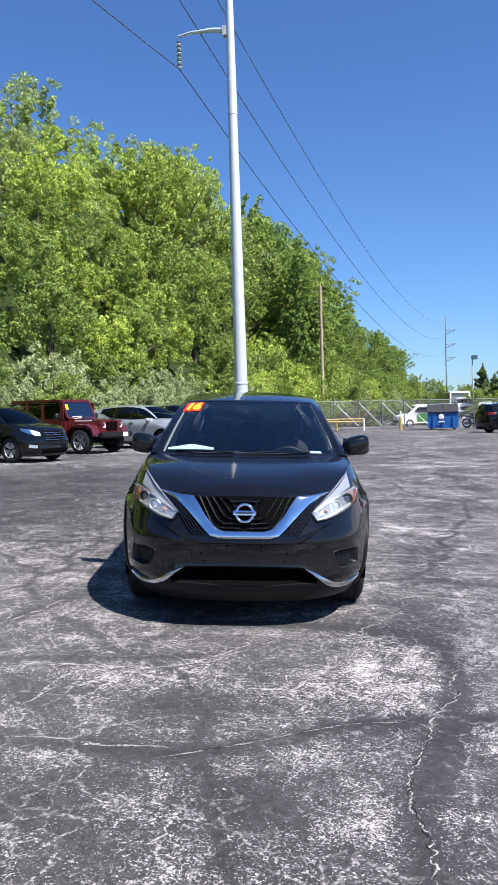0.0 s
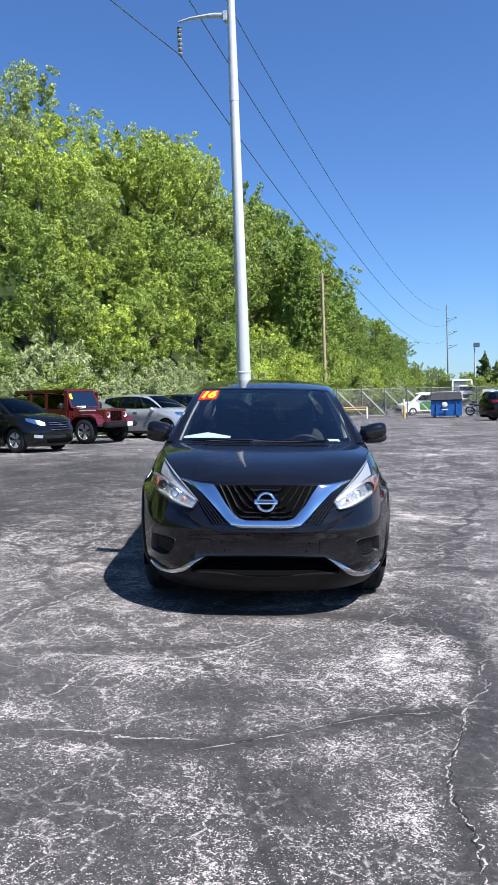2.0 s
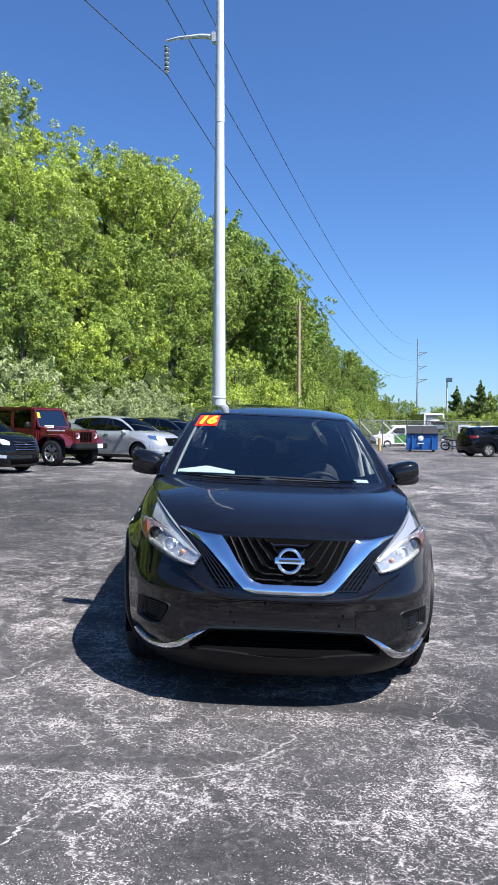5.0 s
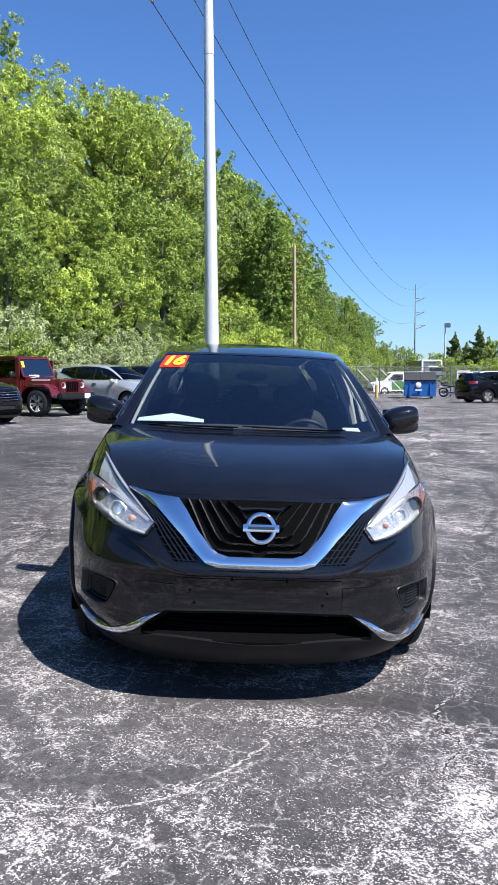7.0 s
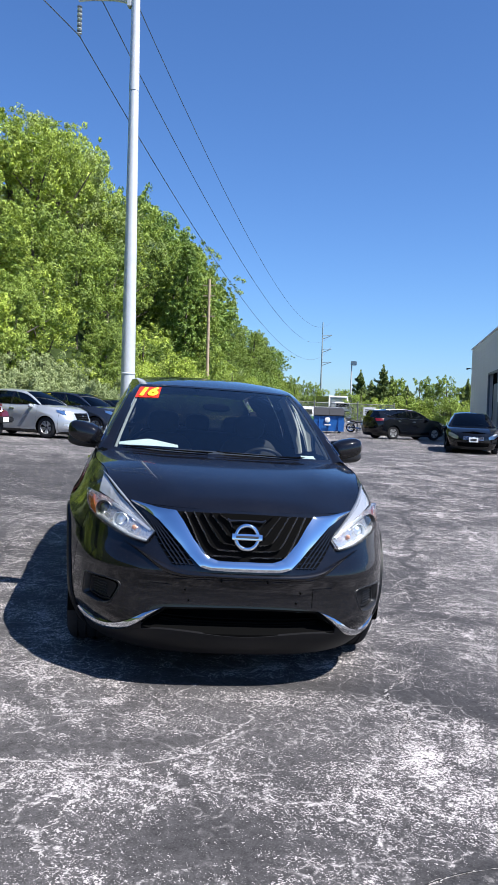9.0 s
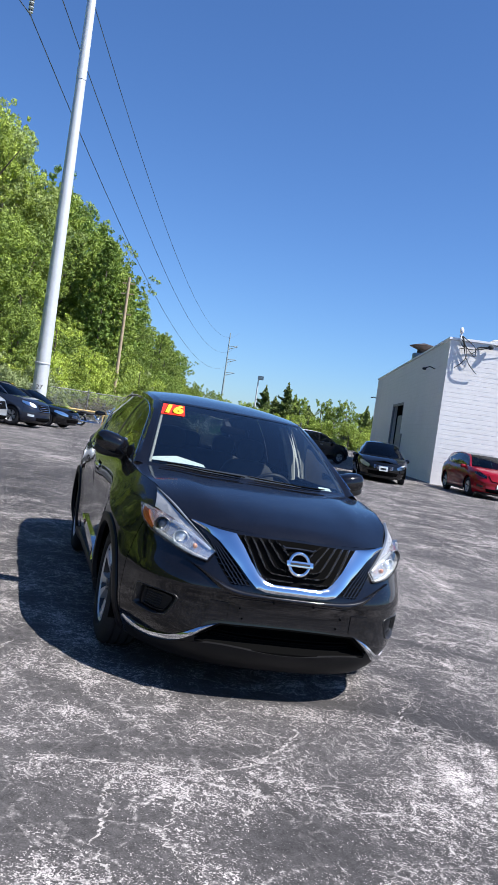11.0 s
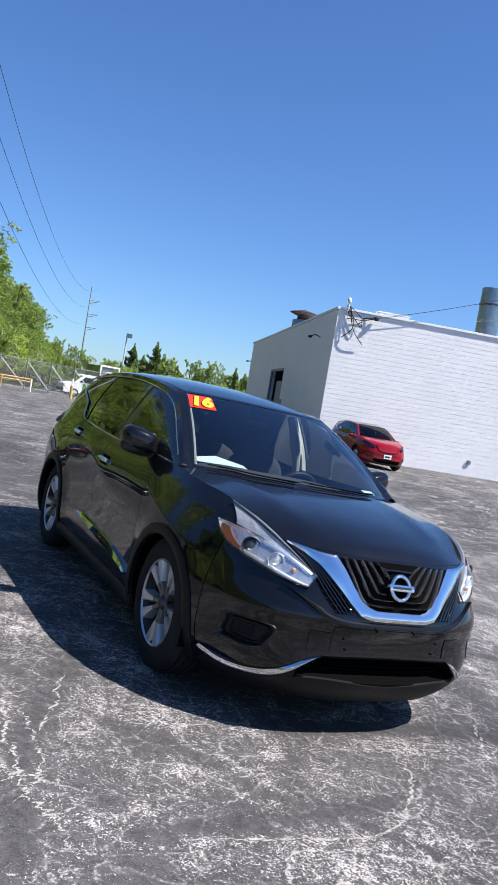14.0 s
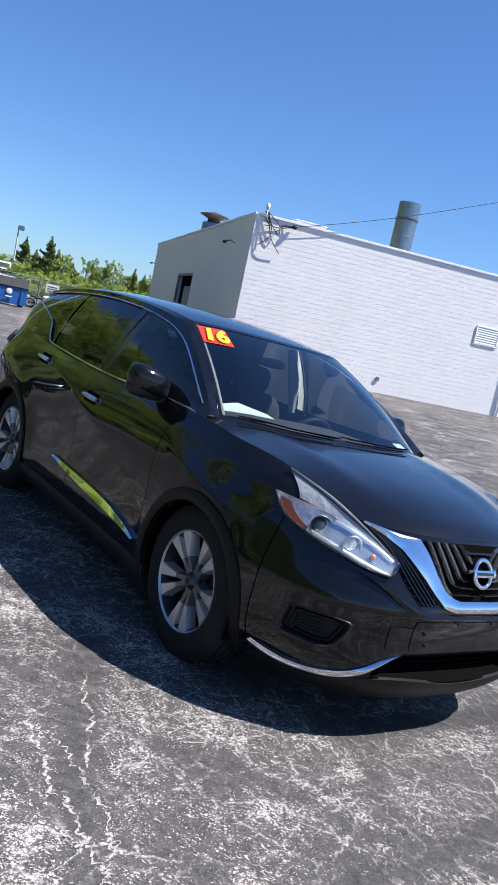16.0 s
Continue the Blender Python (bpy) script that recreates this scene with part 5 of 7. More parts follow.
def within(x, z, outline, shrink, mid):
    """Whether a point of the front view lies inside a closed outline drawn in towards its middle."""
    p = np.array(mid) + (np.array(outline) - np.array(mid)) * shrink
    odd = False
    for (x0, z0), (x1, z1) in zip(p[:-1], p[1:]):
        if (z0 > z) != (z1 > z) and x < x0 + (z - z0) / (z1 - z0) * (x1 - x0):
            odd = not odd
    return odd


def bumper_opening(x, z):
    """The air intake and the two fog recesses."""
    return within(x, z, MOUTH, (0.985, 0.93), (0, 0.386)) or within(abs(x), z, FOG, (0.96, 0.96), (0.735, 0.485))


def crossover(m):
    car = thing("crossover_car", m, "black mid-size crossover with chrome V grille, parked on worn asphalt", "car")
    b, cab = BODY, CABIN
    body_panels(car, b, M_PAINT, [("front_fender", -1.96, -0.98), ("front_door", -0.98, 0.09), ("rear_door", 0.09, 1.13), ("quarter_panel", 1.13, 2.1)], nz=84, hole=bumper_opening, columns=64)
    part("hood", [grid_data(hood_grid(b, cowl_line, -1.185))], M_PAINT, car)
    part("inner_body", [grid_data(hood_grid(b, cowl_line, -1.185, 0.02, 0.03)), *[skin_between(Liner(b), -1.95, 2.1, 60, 8, s) for s in (-1, 1)]], M_MATTE, car)
    # cabin
    a, t = np.meshgrid(np.linspace(-1, 1, 41), np.linspace(0, 1, 17), indexing='ij')
    part("windshield", [grid_data(cab.ws(a * 0.985, 0.02 + t * 0.955))], M_WINDSHIELD, car).visible_shadow = False
    edge = []
    for t0, t1 in ((0.0, 0.03), (0.965, 1.0)):
        aa, tt = np.meshgrid(np.linspace(-1, 1, 41), np.linspace(t0, t1, 3), indexing='ij')
        edge.append(grid_data(cab.ws(aa, tt, 0.002)))
    for e in (-1, 1):
        aa, tt = np.meshgrid(np.linspace(0.982 * e, 1.0 * e, 3), np.linspace(0, 1, 17), indexing='ij')
        edge.append(grid_data(cab.ws(aa, tt, 0.002)))
    part("windshield_frit", edge, M_GLOSSBLK, car)
    a, t = np.meshgrid(np.linspace(-1, 1, 41), np.linspace(0.004, 1, 41), indexing='ij')
    part("roof", [grid_data(cab.roof(a, t))], M_PAINT, car)
    for side in (-1, 1):
        ys = np.linspace(cab.y0, cab.y1, 61)
        # pillar strip from windshield and roof edge to the window line
        rows = []
        for y in ys:
            tt = np.clip((y - (-1.175)) / (-0.395 + 1.175), 0, 1)
            inner = cab.ws(1.0, tt) if y < -0.395 else cab.roof(1.0, np.clip((y + 0.395) / (cab.y1 - 0.08 + 0.395), 0, 1))
            outer = cab.side(y, 0.93)
            mid = (inner + outer) / 2 + np.array([0.012, 0, 0.012])
            rows.append(np.stack([inner, mid, outer]) * np.array([side, 1, 1]))
        part("roof_rail", [grid_data(np.stack(rows))], M_PAINT, car)
        zero = lambda y: 0 * y
        kick = lambda y: 0.035 + np.clip((y - 1.07) / 0.16, 0, 1) ** 1.3 * (0.30 + 0.30 * np.clip((y - 1.23) / 0.6, 0, 1))
        top = lambda y: 0 * y + 0.93
        part("front_window", [cabin_side_strip(cab, kick, top, -1.03, 0.04, 28, 10, side, -0.006)], M_FRONTGLASS, car).visible_shadow = False
        part("rear_window", [cabin_side_strip(cab, kick, top, 0.10, 1.02, 24, 10, side, -0.006)], M_TINT, car).visible_shadow = False
        part("quarter_window", [cabin_side_strip(cab, kick, top, 1.04, 1.92, 26, 10, side, -0.006)], M_TINT, car).visible_shadow = False
        for y0, y1 in ((0.035, 0.105), (1.01, 1.05)):
            part("window_pillar", [cabin_side_strip(cab, kick, top, y0, y1, 4, 6, side, 0.0)], M_GLOSSBLK, car)
        part("window_corner", [cabin_side_strip(cab, kick, top, cab.y0, -1.02, 5, 4, side, 0.0)], M_GLOSSBLK, car)
        part("belt_panel", [cabin_side_strip(cab, zero, kick, cab.y0, cab.y1, 60, 5, side)], M_PAINT, car)
        pts = [cab.side(y, float(kick(np.array(y))), 0.006) * np.array([side, 1, 1]) for y in np.linspace(-1.10, 2.0, 60)]
        part("belt_chrome", [tube(pts, 0.0048, 6)], M_CHROME, car, "thin chrome strip along the window line")
        pts = [cab.side(y, 0.93, 0.006) * np.array([side, 1, 1]) for y in np.linspace(-1.10, 1.95, 60)]
        part("window_top_trim", [tube(pts, 0.0045, 6)], M_CHROME, car)
    # tailgate
    rows = []
    for k in np.linspace(-1, 1, 31):
        topp = cab.roof(k, 1.0)
        ya = 2.0 + 0.36 * (1 - abs(k) ** 3.5)
        z = float(b.top(ya))
        foot = np.array([np.sign(k) * min(abs(k) * 1.05, 1) * float(b.x_at(min(ya, 2.37), z)), ya, z])
        tt = np.linspace(0, 1, 8)[:, None]
        rows.append(topp * (1 - tt) + foot * tt)
    part("rear_glass", [grid_data(np.stack(rows))], M_TINT, car)
    crossover_front(car)
    crossover_sides(car)
    crossover_inside(car)
    for side in (-1, 1):
        for y in b.arches:
            wheel_parts(car, side * 0.81, y, 0.372, 0.378, 0.235, 0.250, side, roots=M_ROOT)
    return car


class Liner:
    """The inside of a body, a little within its skin."""
    def __init__(s, body):
        s.b = body

    def column(s, y, nz=8):
        c = s.b.column(y, nz=nz).copy()
        c[:, 0] = np.maximum(c[:, 0] - 0.03, 0.3)
        c[:, 2] -= 0.01
        return c


# grey metal base: the bright highlights of the black bars are put into it
M_BAR = material("grille_sheen_grey", (0.42, 0.42, 0.44), 0.18, 0.8, coat=1.0)
M_SIGNAL = material("signal_orange", (0.45, 0.22, 0.14), 0.3, coat=0.5)
M_PROJECTOR = material("projector_glass", (0.03, 0.033, 0.038), 0.12, coat=0.5)


def crossover_front(car):
    b = BODY
    nose = lambda pts, off: [tuple(p) for p in b.nose(np.array(pts), off)]
    # grille
    both = lambda pts: [(-x, z) for x, z in pts] + [(x, z) for x, z in pts[::-1] if x > 0]
    part("grille_panel", [patch(b, [(-0.36, 0.925), (0, 0.932), (0.36, 0.925)], [(-0.20, 0.69), (0, 0.685), (0.20, 0.69)], 30, 12, 0.002, 0.01)], M_MATTE, car)
    for k in range(5):
        for s in (-1, 1):
            xt, xb, zb = 0.318 - 0.045 * k, 0.208 - 0.038 * k, 0.718 + 0.030 * k
            pts = [(s * xt, 0.924), (s * (xb + 0.030), zb + 0.045), (s * (xb + 0.006), zb + 0.012), (s * (xb - 0.022), zb), (s * 0.03, zb - 0.003)]
            if k > 2:
                pts = pts[:4]
            c = line_of(pts, False)(np.linspace(0, 1, 40))
            rim = [np.array(nose(c, o)) for o in (0.0, 0.020, 0.026, 0.020, 0.0)]
            lean = np.linspace(-0.007, 0.007, 5)
            part("grille_bar", [grid_data(np.stack([r + np.array([s * d, 0, d * 0.6]) for r, d in zip(rim, lean)], 1))], M_BAR, car)
    # chrome V
    outer = both([(0.592, 0.944), (0.52, 0.914), (0.449, 0.873), (0.394, 0.822), (0.336, 0.765), (0.288, 0.711), (0.235, 0.664), (0.18, 0.650), (0.09, 0.648), (0, 0.648)])
    inner = both([(0.588, 0.952), (0.45, 0.931), (0.362, 0.926), (0.322, 0.874), (0.272, 0.795), (0.225, 0.741), (0.185, 0.706), (0.14, 0.693), (0.07, 0.692), (0, 0.693)])
    ia, ib = np.array(outer), np.array(inner)
    u = np.linspace(0, len(ia) - 1, 145)
    even = lambda q: np.stack([np.interp(u, np.arange(len(q)), q[:, k]) for k in (0, 1)], -1)
    part("chrome_grille_surround", [patch_rows(b, even(ia), even(ib), 9, 0.016, 0.03, 0.006)], M_CHROME, car, "broad polished chrome V round the grille")
    for s in (-1, 1):
        pa = [(s * x, z) for x, z in ((0.575, 0.932), (0.535, 0.905), (0.474, 0.812), (0.428, 0.735), (0.372, 0.668))]
        pb = [(s * x, z) for x, z in ((0.568, 0.936), (0.449, 0.868), (0.394, 0.818), (0.336, 0.76), (0.265, 0.672))]
        part("side_grille", [patch(b, pa, pb, 20, 5, 0.002, 0.01)], M_MATTE, car)
        la, lb = line_of(pa)(np.linspace(0.0, 1, 30)), line_of(pb)(np.linspace(0.0, 1, 30))
        for q in (0.2, 0.4, 0.6, 0.8):
            part("grille_bar", [tube(nose(la * (1 - q) + lb * q, 0.006), 0.0045, 6)], M_GLOSSBLK, car)
        for i in range(4, 29, 3):
            part("grille_bar", [tube(nose([la[i], lb[min(i + 2, 29)]], 0.003), 0.0035, 6)], M_GLOSSBLK, car)
    # emblem: a plain ring with a bar
    ring = [tuple(b.nose(np.array([0.058 * math.cos(t), 0.812 + 0.058 * math.sin(t)]), 0.03)) for t in np.linspace(0, 2 * math.pi, 41)]
    em = part("emblem", [tube(ring, 0.0115, 10, False)], M_CHROME, car, "round silver emblem with a plain bar")
    part("emblem_bar", [patch(b, [(-0.078, 0.827), (0.078, 0.827)], [(-0.078, 0.797), (0.078, 0.797)], 8, 4, 0.044, 0.03, crown=0.003)], M_CHROME, em)
    part("emblem_mark", [patch(b, [(-0.058, 0.8175), (0.058, 0.8175)], [(-0.058, 0.8065), (0.058, 0.8065)], 8, 3, 0.0485, 0.003)], M_BLACKPL, em)
    part("emblem_back", [patch(b, [(-0.075, 0.865), (0, 0.882), (0.075, 0.865)], [(-0.06, 0.752), (0, 0.742), (0.06, 0.752)], 12, 6, 0.014, 0.012)], M_MATTE, car)
    part("grille_bar", [tube(nose([(-0.10, 0.902), (-0.085, 0.893), (0, 0.895), (0.085, 0.893), (0.10, 0.902)], 0.016), 0.007, 6)], M_GLOSSBLK, car)
    # bumper: ridge, number plate panel, intake, lower lip
    mouth = line_of(MOUTH, False)(np.linspace(0, 1, 121))
    hub = np.array([0, 0.386])
    squeeze = lambda qx, qz: hub + (mouth - hub) * np.array([qx, qz])
    part("intake_frame", [grid_data(np.stack([b.nose(squeeze(qx, qz), o) for qx, qz, o in ((1.01, 1.03, -0.002), (1.0, 1.0, 0.004), (0.975, 0.88, 0.001), (0.965, 0.82, -0.07), (0.965, 0.82, -0.14))], 1))], M_MATTE, car, "dull black frame of the lower air intake")
    part("intake_back", [patch(b, [(-0.58, 0.47), (0, 0.47), (0.58, 0.47)], [(-0.58, 0.28), (0, 0.28), (0.58, 0.28)], 24, 4, -0.14, 0.01)], M_MATTE, car)
    for z in (0.352, 0.378, 0.404):
        part("intake_slat", [tube(nose([(x, z) for x in np.linspace(-0.44, 0.44, 17)], -0.07), 0.005, 6)], M_MATTE, car)
    part("plate_panel", [patch(b, [(-0.36, 0.60), (0, 0.602), (0.36, 0.60)], [(-0.36, 0.466), (0, 0.468), (0.36, 0.466)], 24, 5, 0.003, 0.008)], M_PAINT, car)
    for s in (-1, 1):
        part("bumper_cap", [patch(b, [(s * 0.37, 0.566), (s * 0.48, 0.568)], [(s * 0.37, 0.468), (s * 0.478, 0.464)], 8, 4, 0.004, 0.008)], M_PAINT, car)
        for x, z in ((0.30, 0.545), (0.28, 0.49), (0.12, 0.60)):
            c0 = b.nose(np.array([s * x, z]), 0.009)
            part("bolt", [blob(0.006, 0.004, 0.006, 2, 8, 5, tuple(c0))], M_MATTE, car)
    part("bumper_ridge", [patch(b, [(-0.62, 0.752), (-0.50, 0.705), (-0.42, 0.672), (-0.34, 0.650), (-0.2, 0.640), (0, 0.638), (0.2, 0.640), (0.34, 0.650), (0.42, 0.672), (0.50, 0.705), (0.62, 0.752)], [(-0.622, 0.750), (-0.51, 0.690), (-0.44, 0.645), (-0.37, 0.618), (-0.2, 0.612), (0, 0.610), (0.2, 0.612), (0.37, 0.618), (0.44, 0.645), (0.51, 0.690), (0.622, 0.750)], 80, 5, 0.004, 0.012, crown=0.014)], M_PAINT, car)
    part("lower_lip", [patch(b, [(-0.86, 0.272), (-0.66, 0.288), (-0.5, 0.325), (0, 0.312), (0.5, 0.325), (0.66, 0.288), (0.86, 0.272)], [(-0.86, 0.185), (0, 0.19), (0.86, 0.185)], 60, 6, 0.006, 0.015, crown=0.004)], M_LIP, car)
    for s in (-1, 1):
        at = lambda pts: [(s * x, z) for x, z in pts]
        up = at(((0.400, 0.449), (0.462, 0.428), (0.535, 0.386), (0.615, 0.338), (0.697, 0.307), (0.787, 0.303), (0.845, 0.325)))
        lo = at(((0.404, 0.444), (0.509, 0.372), (0.58, 0.313), (0.635, 0.282), (0.719, 0.262), (0.795, 0.268), (0.845, 0.298)))
        part("lip_corner", [patch(b, at(((0.515, 0.372), (0.545, 0.345), (0.58, 0.318), (0.635, 0.286), (0.719, 0.266), (0.80, 0.272))), at(((0.510, 0.322), (0.53, 0.305), (0.56, 0.292), (0.61, 0.276), (0.70, 0.256), (0.80, 0.255))), 24, 5, 0.0045, 0.012)], M_LIP, car)
        part("chrome_strip", [patch(b, up, lo, 40, 5, 0.008, 0.02, crown=0.010)], M_CHROME, car, "thin chrome blade under the fog recess")
        rimline = at(FOG)
        ring = line_of(rimline, False)(np.linspace(0, 1, 73))
        mid = np.array([s * 0.735, 0.485])
        shrink = lambda q: mid + (ring - mid) * q
        bezel = part("fog_bezel", [grid_data(np.stack([b.nose(shrink(q), o) for q, o in ((1.04, -0.002), (1.0, 0.004), (0.96, 0.004), (0.92, 0.0), (0.87, -0.016), (0.85, -0.032))], 1))], M_BLACKPL, car, "black fog lamp blank with a raised rim")
        part("bezel_floor", [grid_data(np.stack([b.nose(shrink(q), -0.030) for q in (0.88, 0.6, 0.3, 0.0)], 1))], M_LIP, bezel)
        part("bezel_step", [grid_data(np.stack([b.nose(shrink(q), o) for q, o in ((0.76, -0.030), (0.72, -0.018), (0.66, -0.018), (0.62, -0.030))], 1))], M_LIP, bezel)
        for k in range(5):
            z = 0.456 + 0.014 * k
            part("fog_slat", [tube(nose(at(((0.715, z), (0.735, z + 0.003), (0.755, z), (0.775, z + 0.003), (0.790, z))), -0.024), 0.0022, 6)], M_BLACKPL, bezel)
        # headlight
        h = new("headlight")
        h.parent = car
        h["label"] = "clear headlight with projector, amber corner and thin upper blade"
        upper = at(((0.465, 0.814), (0.535, 0.862), (0.61, 0.905), (0.69, 0.935), (0.76, 0.953), (0.824, 0.964)))
        lower = at(((0.508, 0.757), (0.575, 0.767), (0.645, 0.787), (0.716, 0.815), (0.775, 0.842), (0.812, 0.872), (0.829, 0.918), (0.828, 0.952)))
        la, lb = line_of(upper)(np.linspace(0, 1, 48)), line_of(lower)(np.linspace(0, 1, 48))
        mix = lambda q, i0=0, i1=48: la[i0:i1] * (1 - q) + lb[i0:i1] * q
        part("housing", [patch_rows(b, la, lb, 12, 0.003, 0.0, 0.0)], M_LAMPGREY, h)
        part("lamp_rim", [tube(nose(np.concatenate([la[:1], lb]), 0.014), 0.0045, 6)], M_GLOSSBLK, h)
        # smoked wedge and pale blade
        blade = at(((0.465, 0.812), (0.536, 0.880), (0.598, 0.937), (0.686, 1.012), (0.757, 1.060)))
        under = at(((0.467, 0.8115), (0.541, 0.878), (0.607, 0.934), (0.694, 1.004), (0.7585, 1.057)))
        wlow = at(((0.468, 0.812), (0.56, 0.872), (0.65, 0.918), (0.735, 0.952), (0.775, 0.966)))
        notch = at(((0.470, 0.812), (0.544, 0.876), (0.612, 0.931), (0.699, 1.000), (0.7595, 1.054)))
        wend = line_of(wlow, False)(np.linspace(0, 1, 40))
        part("upper_wedge", [patch(b, notch, [tuple(q) for q in wend], 30, 6, 0.005, 0.01)], M_LAMPDARK, h, "smoked wedge between lamp and blade")
        part("light_guide", [patch(b, blade, under, 40, 4, 0.012, 0.014, crown=0.005)], M_BLADE, h, "pale blade along the top of the lamp")
        part("lower_guide", [patch_rows(b, mix(0.80, 0, 34), mix(0.95, 0, 34), 4, 0.012, 0.012, 0.004)], M_LAMPCHROME, h)
        part("inner_shelf", [patch_rows(b, mix(0.06, 3, 30), mix(0.20, 3, 30), 4, 0.012, 0.012, 0.002)], M_LAMPCHROME, h)
        for cx, cz, rr, nm in ((0.736, 0.886, 0.038, "projector"), (0.645, 0.848, 0.034, "high_beam")):
            c0 = b.nose(np.array([cx, cz]), 0.002)
            c0[0] *= s
            way = Matrix.Translation(Vector(c0)) @ pose(0, 0, 0, 90, 0, s * 22)
            part(nm + "_bowl", [moved(lathe([(rr * 1.30, 0.014), (rr * 1.22, 0.018), (rr * 1.06, 0.008), (rr, 0.0), (rr, -0.006)], 28), way)], M_DISC if nm == "projector" else M_LAMPCHROME, h)
            part(nm, [moved(lathe([(0.0, 0.018), (rr * 0.5, 0.014), (rr * 0.85, 0.004), (rr, -0.008)], 28), way)], M_PROJECTOR if nm == "projector" else M_LAMPCHROME, h, "grey glass projector" if nm == "projector" else "")
        sig = b.nose(np.array([0.572, 0.822]), 0.010)
        sig[0] *= s
        part("signal_bulb", [blob(0.013, 0.010, 0.013, 2.2, 14, 8, tuple(sig))], M_SIGNAL, h)
        part("amber_reflector", [patch(b, at(((0.818, 0.948), (0.824, 0.918), (0.806, 0.874), (0.778, 0.850))), at(((0.797, 0.940), (0.795, 0.910), (0.780, 0.876), (0.760, 0.852))), 14, 5, 0.014, 0.012)], M_AMBER, h)
        part("lens", [patch_rows(b, la, lb, 12, 0.020, 0.018, 0.012)], M_LENS, h).visible_shadow = False


def crossover_sides(car):
    b, cab = BODY, CABIN
    for side in (-1, 1):
        flank = lambda pts, off: [tuple(p) for p in b.flank(np.array(pts), off, side)]
        # arch trims and sill
        for c in b.arches:
            arc = lambda r: [(c + r * math.cos(t), max(b.arch_z + r * math.sin(t), 0.205)) for t in np.linspace(-0.40, math.pi + 0.40, 50)]
            part("arch_trim", [patch(b, arc(b.arch_r - 0.018), arc(b.arch_r + 0.042), 60, 5, 0.010, 0.03, side=side, crown=0.004)], M_LIP, car, "dull black wheel arch trim")
            rows = [[(side * xx, c + b.arch_r * math.cos(t), b.arch_z + b.arch_r * math.sin(t)) for xx in (0.56, 0.92)] for t in np.linspace(-0.3, math.pi + 0.3, 30)]
            part("wheel_well", [grid_data(np.array(rows)), box(side * 0.52 - 0.03, side * 0.52 + 0.03, c - 0.42, c + 0.42, 0.2, 0.8)], M_MATTE, car)
        part("sill", [patch(b, [(-1.12, 0.30), (0.9, 0.30)], [(-1.12, 0.19), (0.9, 0.19)], 30, 4, 0.006, 0.02, side=side, crown=0.01)], M_BLACKPL, car)
        part("door_garnish", [patch(b, [(-0.985, 0.400), (-0.745, 0.448), (-0.347, 0.487), (0.026, 0.502), (0.33, 0.512)], [(-0.975, 0.394), (-0.77, 0.414), (-0.385, 0.440), (-0.01, 0.468), (0.325, 0.508)], 40, 6, 0.018, 0.035, side=side, crown=0.0, tilt=0.013)], M_CHROME, car, "bright chrome garnish low on the doors")
        # handles
        for y, z in ((-0.035, 0.976), (0.945, 1.066)):
            hd = part("door_handle", [patch(b, [(y - 0.10, z + 0.012), (y, z + 0.017), (y + 0.10, z + 0.016)], [(y - 0.10, z - 0.012), (y, z - 0.012), (y + 0.10, z - 0.004)], 20, 7, 0.016, 0.014, side=side, crown=0.008)], M_CHROME, car, "chrome pull handle")
            part("handle_cup", [patch(b, [(y - 0.09, z + 0.032), (y + 0.08, z + 0.036)], [(y - 0.09, z - 0.034), (y + 0.08, z - 0.03)], 12, 5, 0.002, 0.006, side=side)], M_MATTE, hd)
        # mirror
        mir = new("door_mirror")
        mir.parent = car
        mir.location = (side * 0.955 + 0.015, -0.70, 1.212)
        mir.rotation_euler = (0, radians(side * -3), radians(side * 10))
        shell = blob(0.125, 0.09, 0.080, 2.7, 26, 16)
        shell = ([(x, y * (1.0 if y < 0 else 0.55), z + (0.02 * side * x / 0.12)) for x, y, z in shell[0]], shell[1])
        part("mirror_shell", [shell], M_PAINT, mir)
        part("mirror_base_shell", [blob(0.122, 0.062, 0.05, 2.7, 22, 12, (0, -0.012, -0.048))], M_BLACKPL, mir)
        part("mirror_glass", [box(-0.10, 0.10, 0.045, 0.05, -0.055, 0.06, 0.002)], M_CHROME, mir)
        part("mirror_arm", [tube([(-side * 0.15, -0.06, -0.125), (-side * 0.11, -0.03, -0.085), (-side * 0.05, 0, -0.06)], [0.035, 0.03, 0.03], 8)], M_BLACKPL, mir)
        # tail lamp
        part("tail_lamp", [patch(b, [(1.93, 1.12), (2.1, 1.15), (2.33, 1.13)], [(1.95, 1.05), (2.1, 1.04), (2.33, 1.0)], 16, 5, 0.02, 0.03, side=side, crown=0.01)], M_TAILDARK, car, "pale wrap-round tail lamp")
    # wipers
    for x0, x1, t0, t1 in ((-0.10, -0.62, 0.015, 0.035), (0.52, -0.02, 0.012, 0.035)):
        p = []
        for k in np.linspace(0, 1, 12):
            a = (x0 + (x1 - x0) * k) / CABIN.cowl_x
            p.append(tuple(CABIN.ws(a, t0 + (t1 - t0) * k, 0.022 - 0.01 * k)))
        part("wiper_arm", [tube(p, 0.0045, 6)], M_MATTE, car)
        p2 = [tuple(CABIN.ws((x0 + (x1 - x0) * k) / CABIN.cowl_x, t0 + (t1 - t0) * k + 0.008, 0.010)) for k in np.linspace(0.05, 1.1, 12)]
        part("wiper_blade", [tube(p2, 0.0035, 6)], M_MATTE, car)
    # antenna fin
    part("antenna", [blob(0.03, 0.09, 0.035, 2.2, 14, 8, (0, 1.45, 1.61))], M_PAINT, car)


